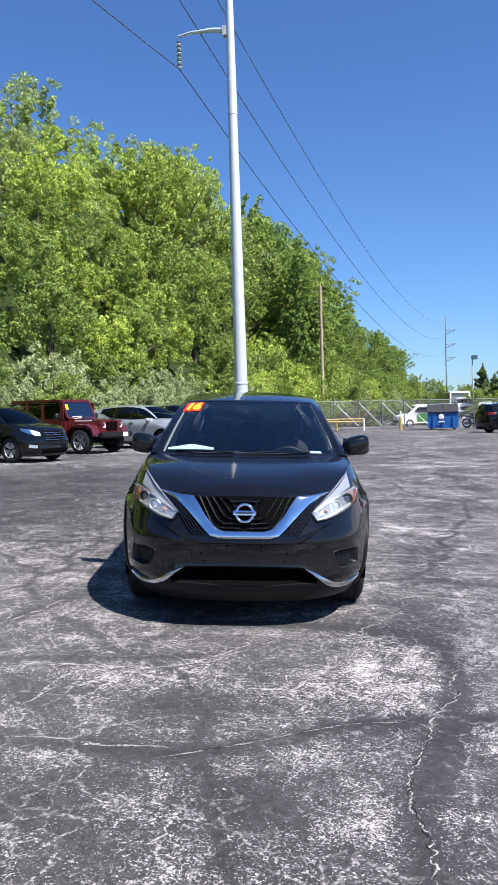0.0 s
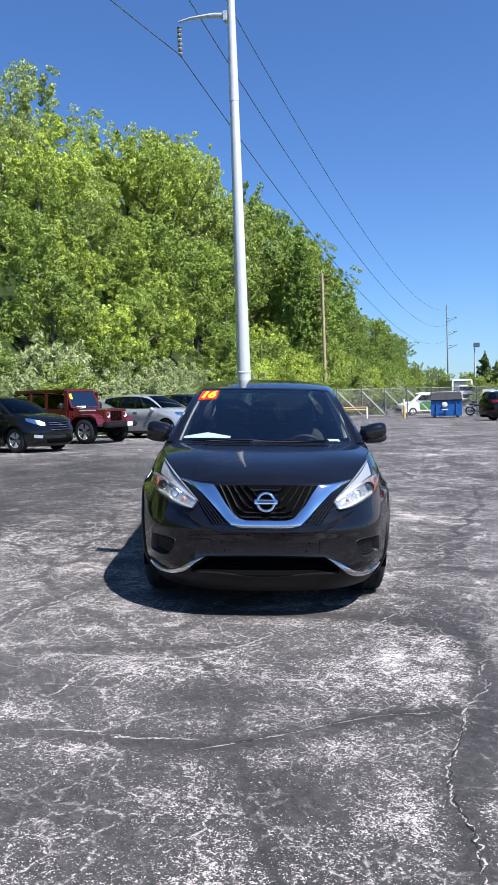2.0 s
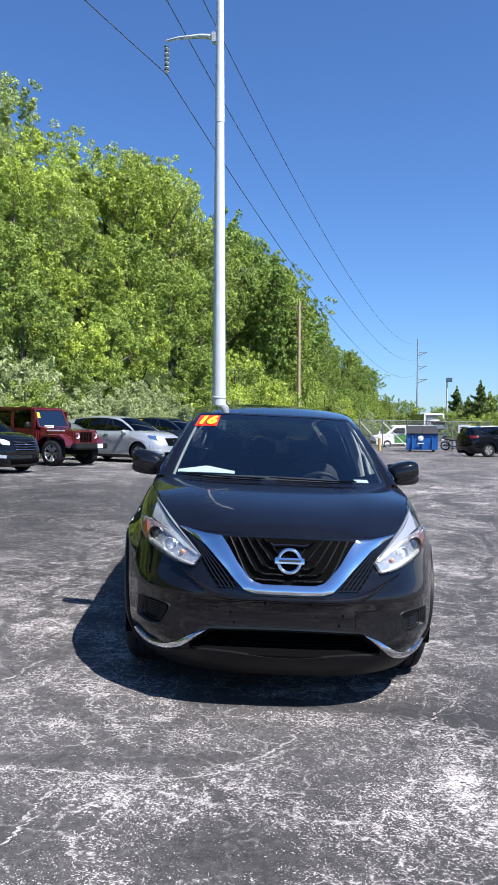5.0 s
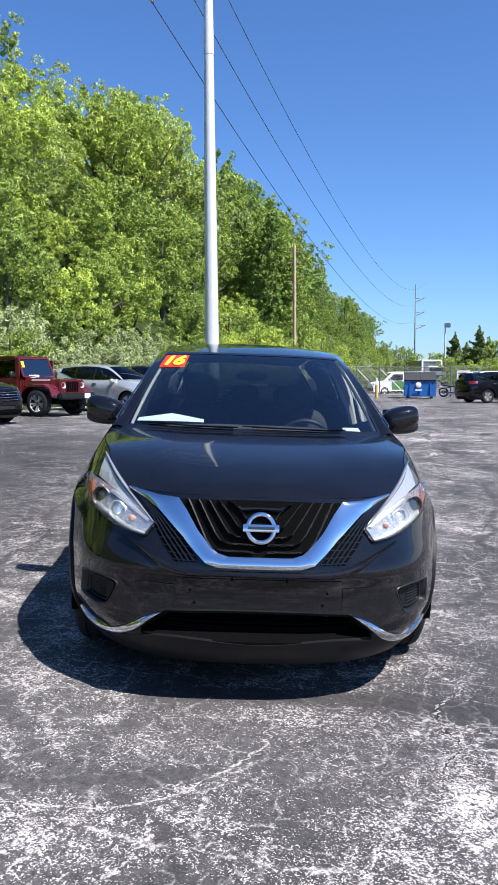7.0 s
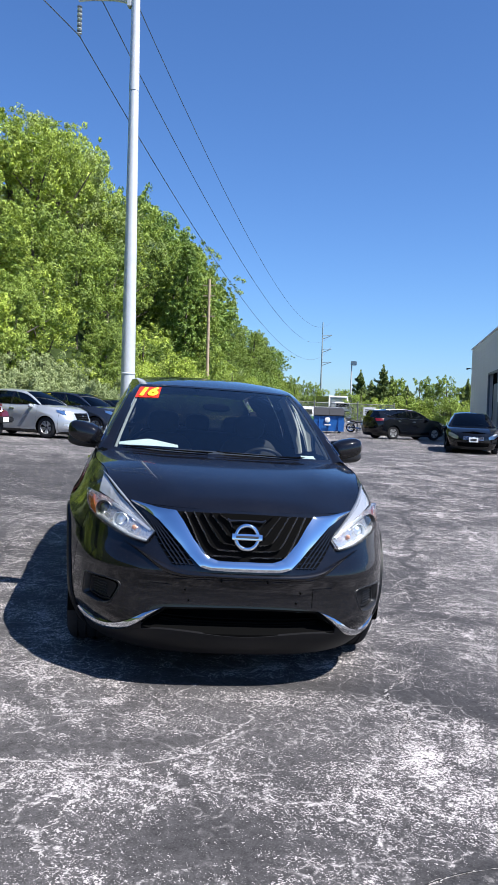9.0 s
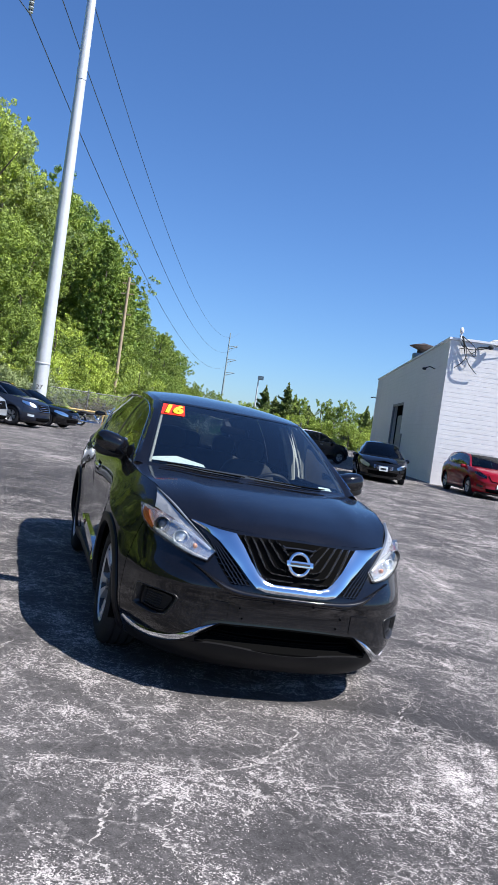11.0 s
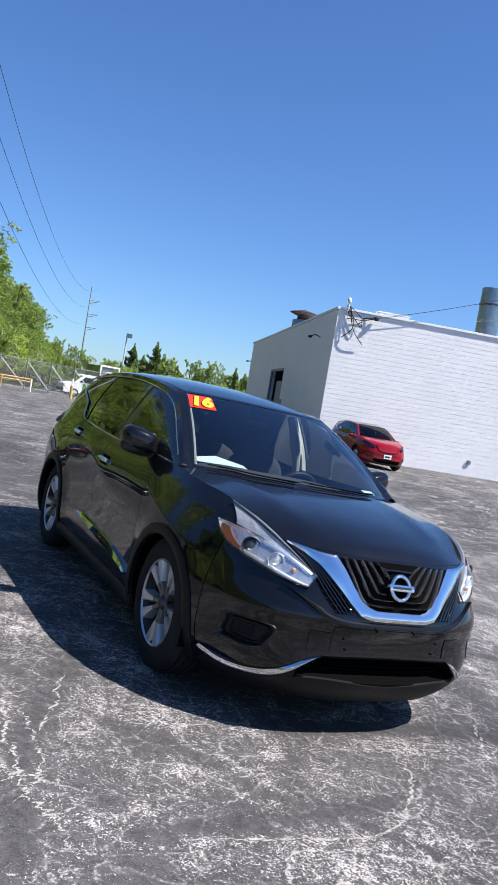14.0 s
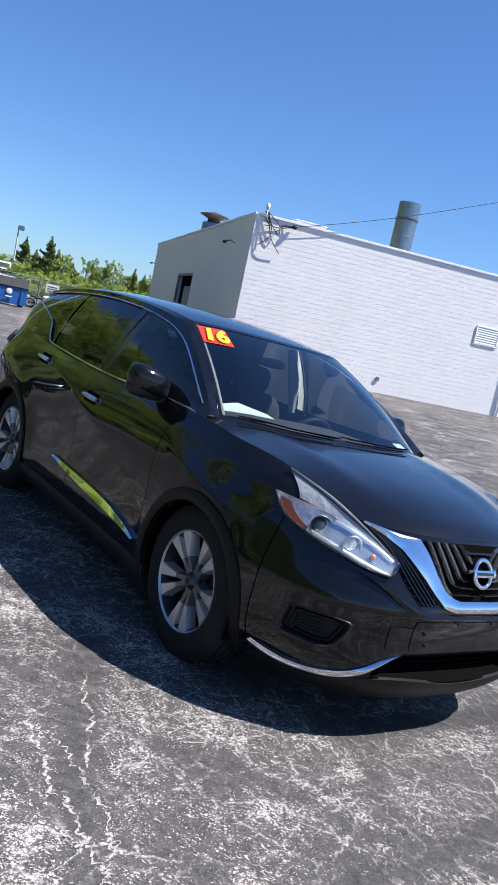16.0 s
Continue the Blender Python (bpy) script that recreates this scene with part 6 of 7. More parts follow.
def crossover_inside(car):
    cab = CABIN
    part("floor_pan", [box(-0.78, 0.78, -1.9, 2.1, 0.25, 0.33), box(-0.90, 0.90, -1.02, 0.84, 0.24, 0.30)], M_MATTE, car)
    part("dashboard", [blob(0.70, 0.36, 0.14, 4, 28, 12, (0, -0.88, 1.0))], M_DASH, car)
    for x in (-0.36, 0.36):
        part("front_seat", [blob(0.26, 0.11, 0.36, 3.5, 18, 12, (x, 0.10, 0.86)), blob(0.26, 0.26, 0.10, 3.5, 18, 10, (x, -0.15, 0.56)), blob(0.13, 0.06, 0.10, 3, 14, 8, (x, 0.14, 1.30))], M_CLOTH, car, "dark cloth seat with headrest")
        for d in (-0.07, 0.07):
            part("headrest_post", [tube([(x + d, 0.13, 1.14), (x + d, 0.135, 1.24)], 0.007, 6)], M_CHROME, car)
    part("rear_seat", [blob(0.66, 0.10, 0.33, 4, 22, 12, (0, 1.05, 0.88)), blob(0.66, 0.27, 0.10, 4, 22, 10, (0, 0.80, 0.55)), *[blob(0.12, 0.05, 0.09, 3, 12, 8, (x, 1.10, 1.27)) for x in (-0.36, 0, 0.36)]], M_CLOTH, car)
    ring = [(0.36 + 0.185 * math.cos(t), -0.60 - 0.06 * math.sin(t), 1.0 + 0.175 * math.sin(t)) for t in np.linspace(0, 2 * math.pi, 33)]
    part("steering_wheel", [tube(ring, 0.016, 8, False), blob(0.075, 0.03, 0.06, 2.5, 14, 8, (0.36, -0.60, 1.0)), tube([(0.2, -0.6, 1.0), (0.52, -0.6, 1.0)], 0.014, 6)], M_BLACKPL, car)
    part("rear_view_mirror", [blob(0.105, 0.02, 0.030, 3, 16, 8, (0.0, -0.50, 1.455))], M_MATTE, car)
    part("roof_lining", [grid_data(cab.roof(*np.meshgrid(np.linspace(-0.97, 0.97, 17), np.linspace(0.02, 0.98, 17), indexing='ij')) - np.array([0, 0, 0.03]))], M_BEIGE, car)
    for side in (-1, 1):
        a = [cab.ws(side * 0.965, t, -0.014) for t in np.linspace(0.05, 0.98, 14)]
        # a like pair; the right one's dimmer look is put into its colour
        part("pillar_trim", [tube([tuple(q) for q in a], 0.010, 8)], M_PILLARGREY if side < 0 else M_CLOTH, car)
        b2 = [cab.side(0.19 - 0.07 * h, h, -0.05) * np.array([side, 1, 1]) for h in np.linspace(0, 0.9, 8)]
        part("belt_pillar_trim", [tube([tuple(q) for q in b2], [0.03, 0.03, 0.035, 0.045, 0.045, 0.04, 0.035, 0.03], 8)], M_BEIGE, car, "pale inner pillar trim")
    # papers on the dash
    sheet = np.array([[(-0.70 + 0.40 * u, -1.02 + 0.08 * v - 0.08 * abs(u - 0.6), 1.172 + 0.012 * v + 0.03 * (1 - abs(2 * u - 1)) * v) for v in (0, 0.5, 1)] for u in np.linspace(0, 1, 9)])
    solo("paper_sheet", [grid_data(sheet), grid_data(sheet - np.array([0, 0, 0.002]))], M_PAPER, "white paper lying on the dashboard behind the glass", "paper", m=CAR)
    solo("card", [box(-0.05, 0.05, -0.03, 0.03, 0, 0.003, 0.001)], M_PAPER, "small white card at the foot of the windshield", "card", m=CAR @ pose(0.575, -1.205, 1.165, 22, 0, 14))
    # year sticker on the glass
    def on_glass(u, v, off):
        return cab.ws(-0.845 + u / 0.60, 0.832 + v / 0.90, off)
    u, v = np.meshgrid(np.linspace(-0.080, 0.080, 13), np.linspace(-0.094, 0.094, 9), indexing='ij')
    st = solo("year_sticker", [grid_data(on_glass(u, v, 0.003))], M_STICKRED, "red and yellow sticker reading 16 on the windshield", "sticker", m=CAR)
    fc = bpy.data.curves.new("digit", 'FONT')
    fc.body, fc.size, fc.align_x, fc.align_y, fc.shear, fc.bevel_depth, fc.bevel_resolution = "16", 0.132, 'CENTER', 'CENTER', 0.15, 0.009, 0
    ob = new("digit_curve", fc)
    me = bpy.data.meshes.new_from_object(ob.evaluated_get(bpy.context.evaluated_depsgraph_get()))
    bpy.data.objects.remove(ob)
    me.materials.clear()
    for sign, label in ((-1, "yellow digit 1"), (1, "yellow digit 6")):
        bm = bmesh.new()
        bm.from_mesh(me)
        middle = (min(v.co.x for v in bm.verts) + max(v.co.x for v in bm.verts)) / 2 - 0.012
        left = set(bm.verts)
        while left:   # drop the outlines of the other digit
            island, queue = [], [left.pop()]
            while queue:
                v = queue.pop()
                island.append(v)
                for e in v.link_edges:
                    w = e.other_vert(v)
                    if w in left:
                        left.remove(w)
                        queue.append(w)
            if (sum(v.co.x for v in island) / len(island) - middle) * sign < 0:
                for v in island:
                    bm.verts.remove(v)
        for v in bm.verts:
            v.co = Vector(on_glass(v.co.x * 1.06 - 0.008, v.co.y * 1.42 - 0.010, 0.009 + v.co.z * 0.1))
        digit = bpy.data.meshes.new("digit")
        bm.to_mesh(digit)
        bm.free()
        part("digit", digit, M_STICKYEL, st, label)


# ---- other vehicles ----
SEDAN_BODY = Body(
    w=([0.18, 0.30, 0.45, 0.62, 0.75, 0.85, 0.95], [0.84, 0.89, 0.915, 0.925, 0.915, 0.89, 0.85]),
    front=([0.18, 0.28, 0.40, 0.52, 0.62, 0.70, 0.8], [-2.36, -2.42, -2.45, -2.45, -2.42, -2.36, -2.2]),
    rear=([0.2, 0.4, 0.6, 0.8, 1.0], [2.30, 2.40, 2.43, 2.42, 2.36]),
    top=([-2.5, -2.3, -2.1, -1.8, -1.5, -1.1, -0.3, 0.6, 1.3, 2.0, 2.5], [0.68, 0.69, 0.73, 0.81, 0.86, 0.895, 0.91, 0.93, 0.95, 0.97, 0.95]),
    hood=([-2.37, -2.3, -2.15, -1.9, -1.6, -1.3, -1.0], [0.68, 0.735, 0.80, 0.855, 0.90, 0.93, 0.95]),
    nf=2.6, nr=3.0, yc=-1.15, yr=1.4, arches=(-1.50, 1.33), arch_r=0.36, arch_z=0.335, low=0.17, flare=0.01)


def sedan_cowl(x):
    x = np.abs(np.asarray(x, float))
    return -1.18 + 0.25 * (x / 0.74) ** 3


SEDAN_CABIN = Cabin(SEDAN_BODY, sedan_cowl, 0.72, 0.55, -0.32, 0.10,
    roof_z=([-0.4, 0.0, 0.4, 0.8, 1.2, 1.7, 2.1], [1.385, 1.43, 1.445, 1.43, 1.37, 1.20, 1.05]),
    roof_drop=([-0.4, 0.4, 1.2, 2.1], [0.045, 0.06, 0.06, 0.05]),
    roof_x=([-0.4, 0.2, 0.8, 1.4, 2.1], [0.55, 0.57, 0.565, 0.56, 0.60]),
    rail_z=([-1.0, -0.7, -0.35, 0.0, 0.5, 1.0, 1.5, 1.9, 2.1], [0.90, 1.10, 1.27, 1.345, 1.365, 1.32, 1.19, 1.03, 0.985]),
    rail_x=([-1.0, -0.7, -0.35, 0.1, 0.6, 1.2, 2.1], [0.80, 0.72, 0.64, 0.605, 0.60, 0.60, 0.66]),
    y0=-0.995, y1=2.05)


def other_car(m, name, label, paint, sedan=False, stretch=(1, 1, 1), grille="bars", plate=False, sticker=False, rails=False, roof_paint=None):
    """A parked car: panels, glass, lamps, wheels and grille, with less detail than the black crossover."""
    b, cab = (SEDAN_BODY, SEDAN_CABIN) if sedan else (BODY, CABIN)
    cowl = sedan_cowl if sedan else cowl_line
    car = thing(name, m @ Matrix.Diagonal((*stretch, 1)), label, "car", "parked cars")
    zt = 0.68 if sedan else 0.945
    a0, a1 = b.arches
    body_panels(car, b, paint, [("front_fender", -1.96, cab.y0 + 0.1), ("front_door", cab.y0 + 0.1, 0.09), ("rear_door", 0.09, 0.98), ("quarter_panel", 0.98, 2.05 if sedan else 2.1)], nz=12, step=0.12)
    part("hood", [grid_data(hood_grid(b, cowl, cab.y0, 0.004, 0.0, 25, 12))], paint, car)
    part("inner_body", [grid_data(hood_grid(b, cowl, cab.y0, 0.02, 0.03, 25, 8)), *[skin_between(Liner(b), -1.95, 2.05, 40, 5, s) for s in (-1, 1)], box(-0.75, 0.75, -1.9, 2.0, 0.25, 0.32)], M_MATTE, car)
    a, t = np.meshgrid(np.linspace(-1, 1, 21), np.linspace(0.0, 1, 9), indexing='ij')
    part("windshield", [grid_data(cab.ws(a, t))], M_TINTWS, car)
    a, t = np.meshgrid(np.linspace(-1, 1, 21), np.linspace(0.004, 1, 21), indexing='ij')
    part("roof", [grid_data(cab.roof(a, t))], roof_paint or paint, car)
    top_y = cab.ws_top_y + cab.ws_bow
    for side in (-1, 1):
        rows = []
        for y in np.linspace(cab.y0, cab.y1, 41):
            tt = np.clip((y - (cab.y0 + 0.03)) / (top_y - cab.y0 - 0.03), 0, 1)
            inner = cab.ws(1.0, tt) if y < top_y else cab.roof(1.0, np.clip((y - top_y) / (cab.y1 - 0.08 - top_y), 0, 1))
            outer = cab.side(y, 0.93)
            rows.append(np.stack([inner, (inner + outer) / 2 + np.array([0.012, 0, 0.012]), outer]) * np.array([side, 1, 1]))
        part("roof_rail", [grid_data(np.stack(rows))], paint, car)
        zero, low, topf = (lambda y: 0 * y), (lambda y: 0.04 + 0.55 * np.clip((y - 1.1) / 0.8, 0, 1)), (lambda y: 0 * y + 0.93)
        part("front_window", [cabin_side_strip(cab, low, topf, cab.y0 + 0.1, 0.04, 16, 5, side, -0.004)], M_TINT, car)
        part("rear_window", [cabin_side_strip(cab, low, topf, 0.10, 0.95, 12, 5, side, -0.004)], M_TINT, car)
        part("quarter_window", [cabin_side_strip(cab, low, topf, 1.0, 1.75, 12, 5, side, -0.004)], M_TINT, car)
        part("window_pillar", [cabin_side_strip(cab, low, topf, 0.03, 0.11, 3, 4, side, 0.0)], M_GLOSSBLK, car)
        part("rear_pillar", [cabin_side_strip(cab, low, topf, 1.74, cab.y1, 6, 4, side, 0.0)], paint, car)
        part("belt_panel", [cabin_side_strip(cab, zero, low, cab.y0, cab.y1, 40, 3, side)], paint, car)
        pts = [cab.side(y, float(low(np.array(y))), 0.006) * np.array([side, 1, 1]) for y in np.linspace(cab.y0 + 0.05, 1.8, 30)]
        part("belt_trim", [tube(pts, 0.008, 5)], M_CHROME, car)
        for c in b.arches:
            rows = [[(side * xx, c + b.arch_r * math.cos(t), b.arch_z + b.arch_r * math.sin(t)) for xx in (0.5, 0.89)] for t in np.linspace(-0.3, math.pi + 0.3, 16)]
            part("wheel_well", [grid_data(np.array(rows)), box(side * 0.5 - 0.03, side * 0.5 + 0.03, c - 0.4, c + 0.4, 0.2, 0.75)], M_MATTE, car)
            wheel_parts(car, side * (0.78 if sedan else 0.81), c, b.arch_z, 0.335 if sedan else 0.372, 0.22, 0.225, side, 5, not sedan)
        zb = (b.low + 0.09)
        part("sill", [patch(b, [(-1.1, zb), (0.9, zb)], [(-1.1, b.low), (0.9, b.low)], 12, 3, 0.008, 0.02, side=side)], M_BLACKPL, car)
        mir = part("door_mirror", [blob(0.11, 0.07, 0.07, 2.6, 16, 10, (side * 0.98, cab.y0 + 0.33, zt + 0.16)), tube([(side * 0.84, cab.y0 + 0.34, zt + 0.13), (side * 0.93, cab.y0 + 0.33, zt + 0.14)], 0.025, 6)], paint, car)
        for y in (-0.02, 0.92):
            zz = float(b.top(y)) - 0.13
            part("door_handle", [patch(b, [(y - 0.09, zz + 0.02), (y + 0.1, zz + 0.025)], [(y - 0.09, zz - 0.012), (y + 0.1, zz - 0.01)], 6, 3, 0.028, 0.02, side=side)], M_CHROME, car)
        h = new("headlight")
        h.parent = car
        up = [(side * x, z) for x, z in ((0.50, zt - 0.09), (0.62, zt - 0.02), (0.74, zt + 0.03), (0.82, zt + 0.05))]
        lo = [(side * x, z) for x, z in ((0.52, zt - 0.17), (0.64, zt - 0.15), (0.76, zt - 0.10), (0.84, zt - 0.02))]
        part("housing", [patch(b, up, lo, 14, 5, 0.005, 0.01)], M_LAMPCHROME if grille != "none" else M_GLOSSBLK, h)
        part("lens", [patch(b, up, lo, 14, 5, 0.014, 0.014)], M_LENS, h)
        part("tail_lamp", [patch(b, [(1.9, zt + 0.2), (2.3, zt + 0.2)], [(1.95, zt + 0.08), (2.3, zt + 0.04)], 8, 4, 0.015, 0.02, side=side)], M_REDLENS, car, "red tail lamp")
        part("fog_lamp", [patch(b, [(side * 0.62, 0.50), (side * 0.80, 0.53)], [(side * 0.64, 0.42), (side * 0.80, 0.44)], 6, 3, 0.008, 0.01)], M_LAMPCHROME if not sedan and grille != "none" else M_BLACKPL, car)
        if rails:
            part("roof_bar", [tube([(side * 0.53, y, float(cab.roof_z(y)) - 0.03) for y in np.linspace(-0.2, 1.6, 12)], 0.018, 6)], M_SATIN, car)
    rows = []
    for k in np.linspace(-1, 1, 17):
        topp = cab.roof(k, 1.0)
        ya = 2.0 + 0.34 * (1 - abs(k) ** 3.5)
        z = float(b.top(ya))
        foot = np.array([np.sign(k) * min(abs(k) * 1.05, 1) * float(b.x_at(min(ya, 2.3), z)), ya, z])
        tt = np.linspace(0, 1, 5)[:, None]
        rows.append(topp * (1 - tt) + foot * tt)
    part("rear_glass" if not sedan else "trunk_lid", [grid_data(np.stack(rows))], M_TINT if not sedan else paint, car)
    # face
    gw, gh0, gh1 = (0.42, zt - 0.05, zt - 0.32) if not sedan else (0.36, zt - 0.06, zt - 0.20)
    if grille != "none":
        part("grille", [patch(b, [(-gw, gh0), (0, gh0), (gw, gh0)], [(-gw * 0.85, gh1), (0, gh1), (gw * 0.85, gh1)], 16, 6, 0.006, 0.012)], M_MATTE, car)
        for k in range(4):
            zz = gh0 + (gh1 - gh0) * (k + 0.5) / 4
            part("grille_bar", [tube([tuple(p) for p in b.nose(line_of([(-gw * 0.95, zz), (0, zz - 0.01), (gw * 0.95, zz)])(np.linspace(0, 1, 12)), 0.014)], 0.008, 6)], M_CHROME if grille == "bars" else M_GLOSSBLK, car)
        part("emblem", [blob(0.055, 0.015, 0.022, 2.4, 12, 6, tuple(b.nose(np.array([0, (gh0 + gh1) / 2 + 0.03]), 0.02)))], M_SATIN, car)
    else:
        part("face_panel", [patch(b, [(-0.45, zt - 0.05), (0, zt - 0.03), (0.45, zt - 0.05)], [(-0.36, zt - 0.25), (0, zt - 0.28), (0.36, zt - 0.25)], 16, 5, 0.012, 0.016)], paint, car)
        rim = line_of([(-0.45, zt - 0.06), (-0.36, zt - 0.25), (0, zt - 0.28), (0.36, zt - 0.25), (0.45, zt - 0.06)], False)(np.linspace(0, 1, 30))
        part("face_groove", [tube([tuple(p) for p in b.nose(rim, 0.008)], 0.014, 6)], M_MATTE, car)
    part("intake", [patch(b, [(-0.55, 0.40), (0, 0.41), (0.55, 0.40)], [(-0.5, 0.28), (0, 0.27), (0.5, 0.28)], 16, 4, 0.006, 0.012)], M_MATTE, car)
    part("bumper_lip", [patch(b, [(-0.8, 0.25), (0, 0.26), (0.8, 0.25)], [(-0.8, 0.19), (0, 0.19), (0.8, 0.19)], 16, 3, 0.008, 0.014)], M_BLACKPL, car)
    if plate:
        zz = 0.50 if sedan else 0.52
        p = tuple(b.nose(np.array([0, zz]), 0.02))
        pl = part("number_plate", [box(-0.155, 0.155, p[1] - 0.012, p[1], zz - 0.08, zz + 0.08, 0.004)], M_PLATE, car, "white front number plate")
        part("plate_mark", [box(-0.10, 0.10, p[1] - 0.017, p[1] - 0.0125, zz - 0.03, zz + 0.03, 0.002)], M_BLACKPL, pl)
    if sticker:
        o = Vector(cab.ws(0.78, 0.86, 0.01))
        part("window_sticker", [box(o.x - 0.10, o.x + 0.10, o.y - 0.05, o.y + 0.05, o.z - 0.002, o.z + 0.004)], M_STICKYEL, car, "yellow sticker on the windshield")
    return car


M_TINTWS = pane_material("dark_windshield", (0.07, 0.085, 0.09), gloss=0.55)
M_JEEPGLASS = pane_material("flat_dark_glass", (0.06, 0.075, 0.08), gloss=0.22)
M_BLACKP2 = material("black_blue_paint", (0.004, 0.0045, 0.006), 0.3, coat=1.0, spec=0.0, noise_scale=4, noise_amount=0.2)
M_SILVER = material("silver_paint", (0.50, 0.52, 0.54), 0.35, 0.55, coat=1.0)
M_NAVY = material("dark_blue_paint", (0.012, 0.016, 0.028), 0.3, coat=1.0, spec=0.1)
M_REDP = material("bright_red_paint", (0.23, 0.003, 0.009), 0.3, coat=0.8, spec=0.1)
M_MAROON = material("dark_red_paint", (0.085, 0.007, 0.010), 0.35, coat=1.0)


def parked(x_front, y, turn, wheel_y=-1.525):
    """Pose of a car whose front axle's middle stands at this place."""
    a = radians(turn)
    cx, cy = x_front + math.sin(a) * wheel_y, y - math.cos(a) * wheel_y
    e = 0.7
    dx = (gz(cx + e, cy) - gz(cx - e, cy)) / (2 * e)
    dy = (gz(cx, cy + e) - gz(cx, cy - e)) / (2 * e)
    up = Vector((-dx, -dy, 1)).normalized()
    tilt = Vector((0, 0, 1)).rotation_difference(up).to_matrix().to_4x4()
    return Matrix.Translation((cx, cy, gz(cx, cy))) @ tilt @ pose(0, 0, 0, 0, 0, turn)


ROW = 80
other_car(parked(-13.25, 20.0, ROW), "crossover_car", "black crossover with chrome-barred grille parked by the shrubs", M_BLACKP2, stretch=(0.96, 0.97, 0.98))
other_car(parked(-12.22, 27.55, ROW), "crossover_car", "silver crossover with yellow window sticker parked in the row", M_SILVER, stretch=(0.96, 0.96, 0.99), sticker=True, grille="dark")
other_car(parked(-11.68, 30.6, ROW), "crossover_car", "dark blue crossover with yellow window sticker in the row", M_NAVY, stretch=(0.96, 0.96, 0.985), sticker=True)
other_car(parked(-11.5, 33.9, ROW), "sedan_car", "black sedan parked at the end of the row", M_BLACKP2, True)
other_car(parked(0.85, 46.0, 125), "crossover_car", "black crossover with roof bars parked across the lot", M_BLACKP2, stretch=(0.98, 0.96, 0.97), rails=True, grille="dark")
other_car(parked(1.95, 30.7, -2, -1.5), "sedan_car", "black sedan with white number plate beside the building", M_BLACKP2, True, stretch=(1, 1, 1.02), plate=True)
other_car(parked(5.98, 30.35, 6), "coupe_crossover", "bright red sloping crossover with black roof before the white wall", M_REDP, stretch=(0.97, 0.97, 0.95), plate=True, grille="none", roof_paint=M_GLOSSBLK)


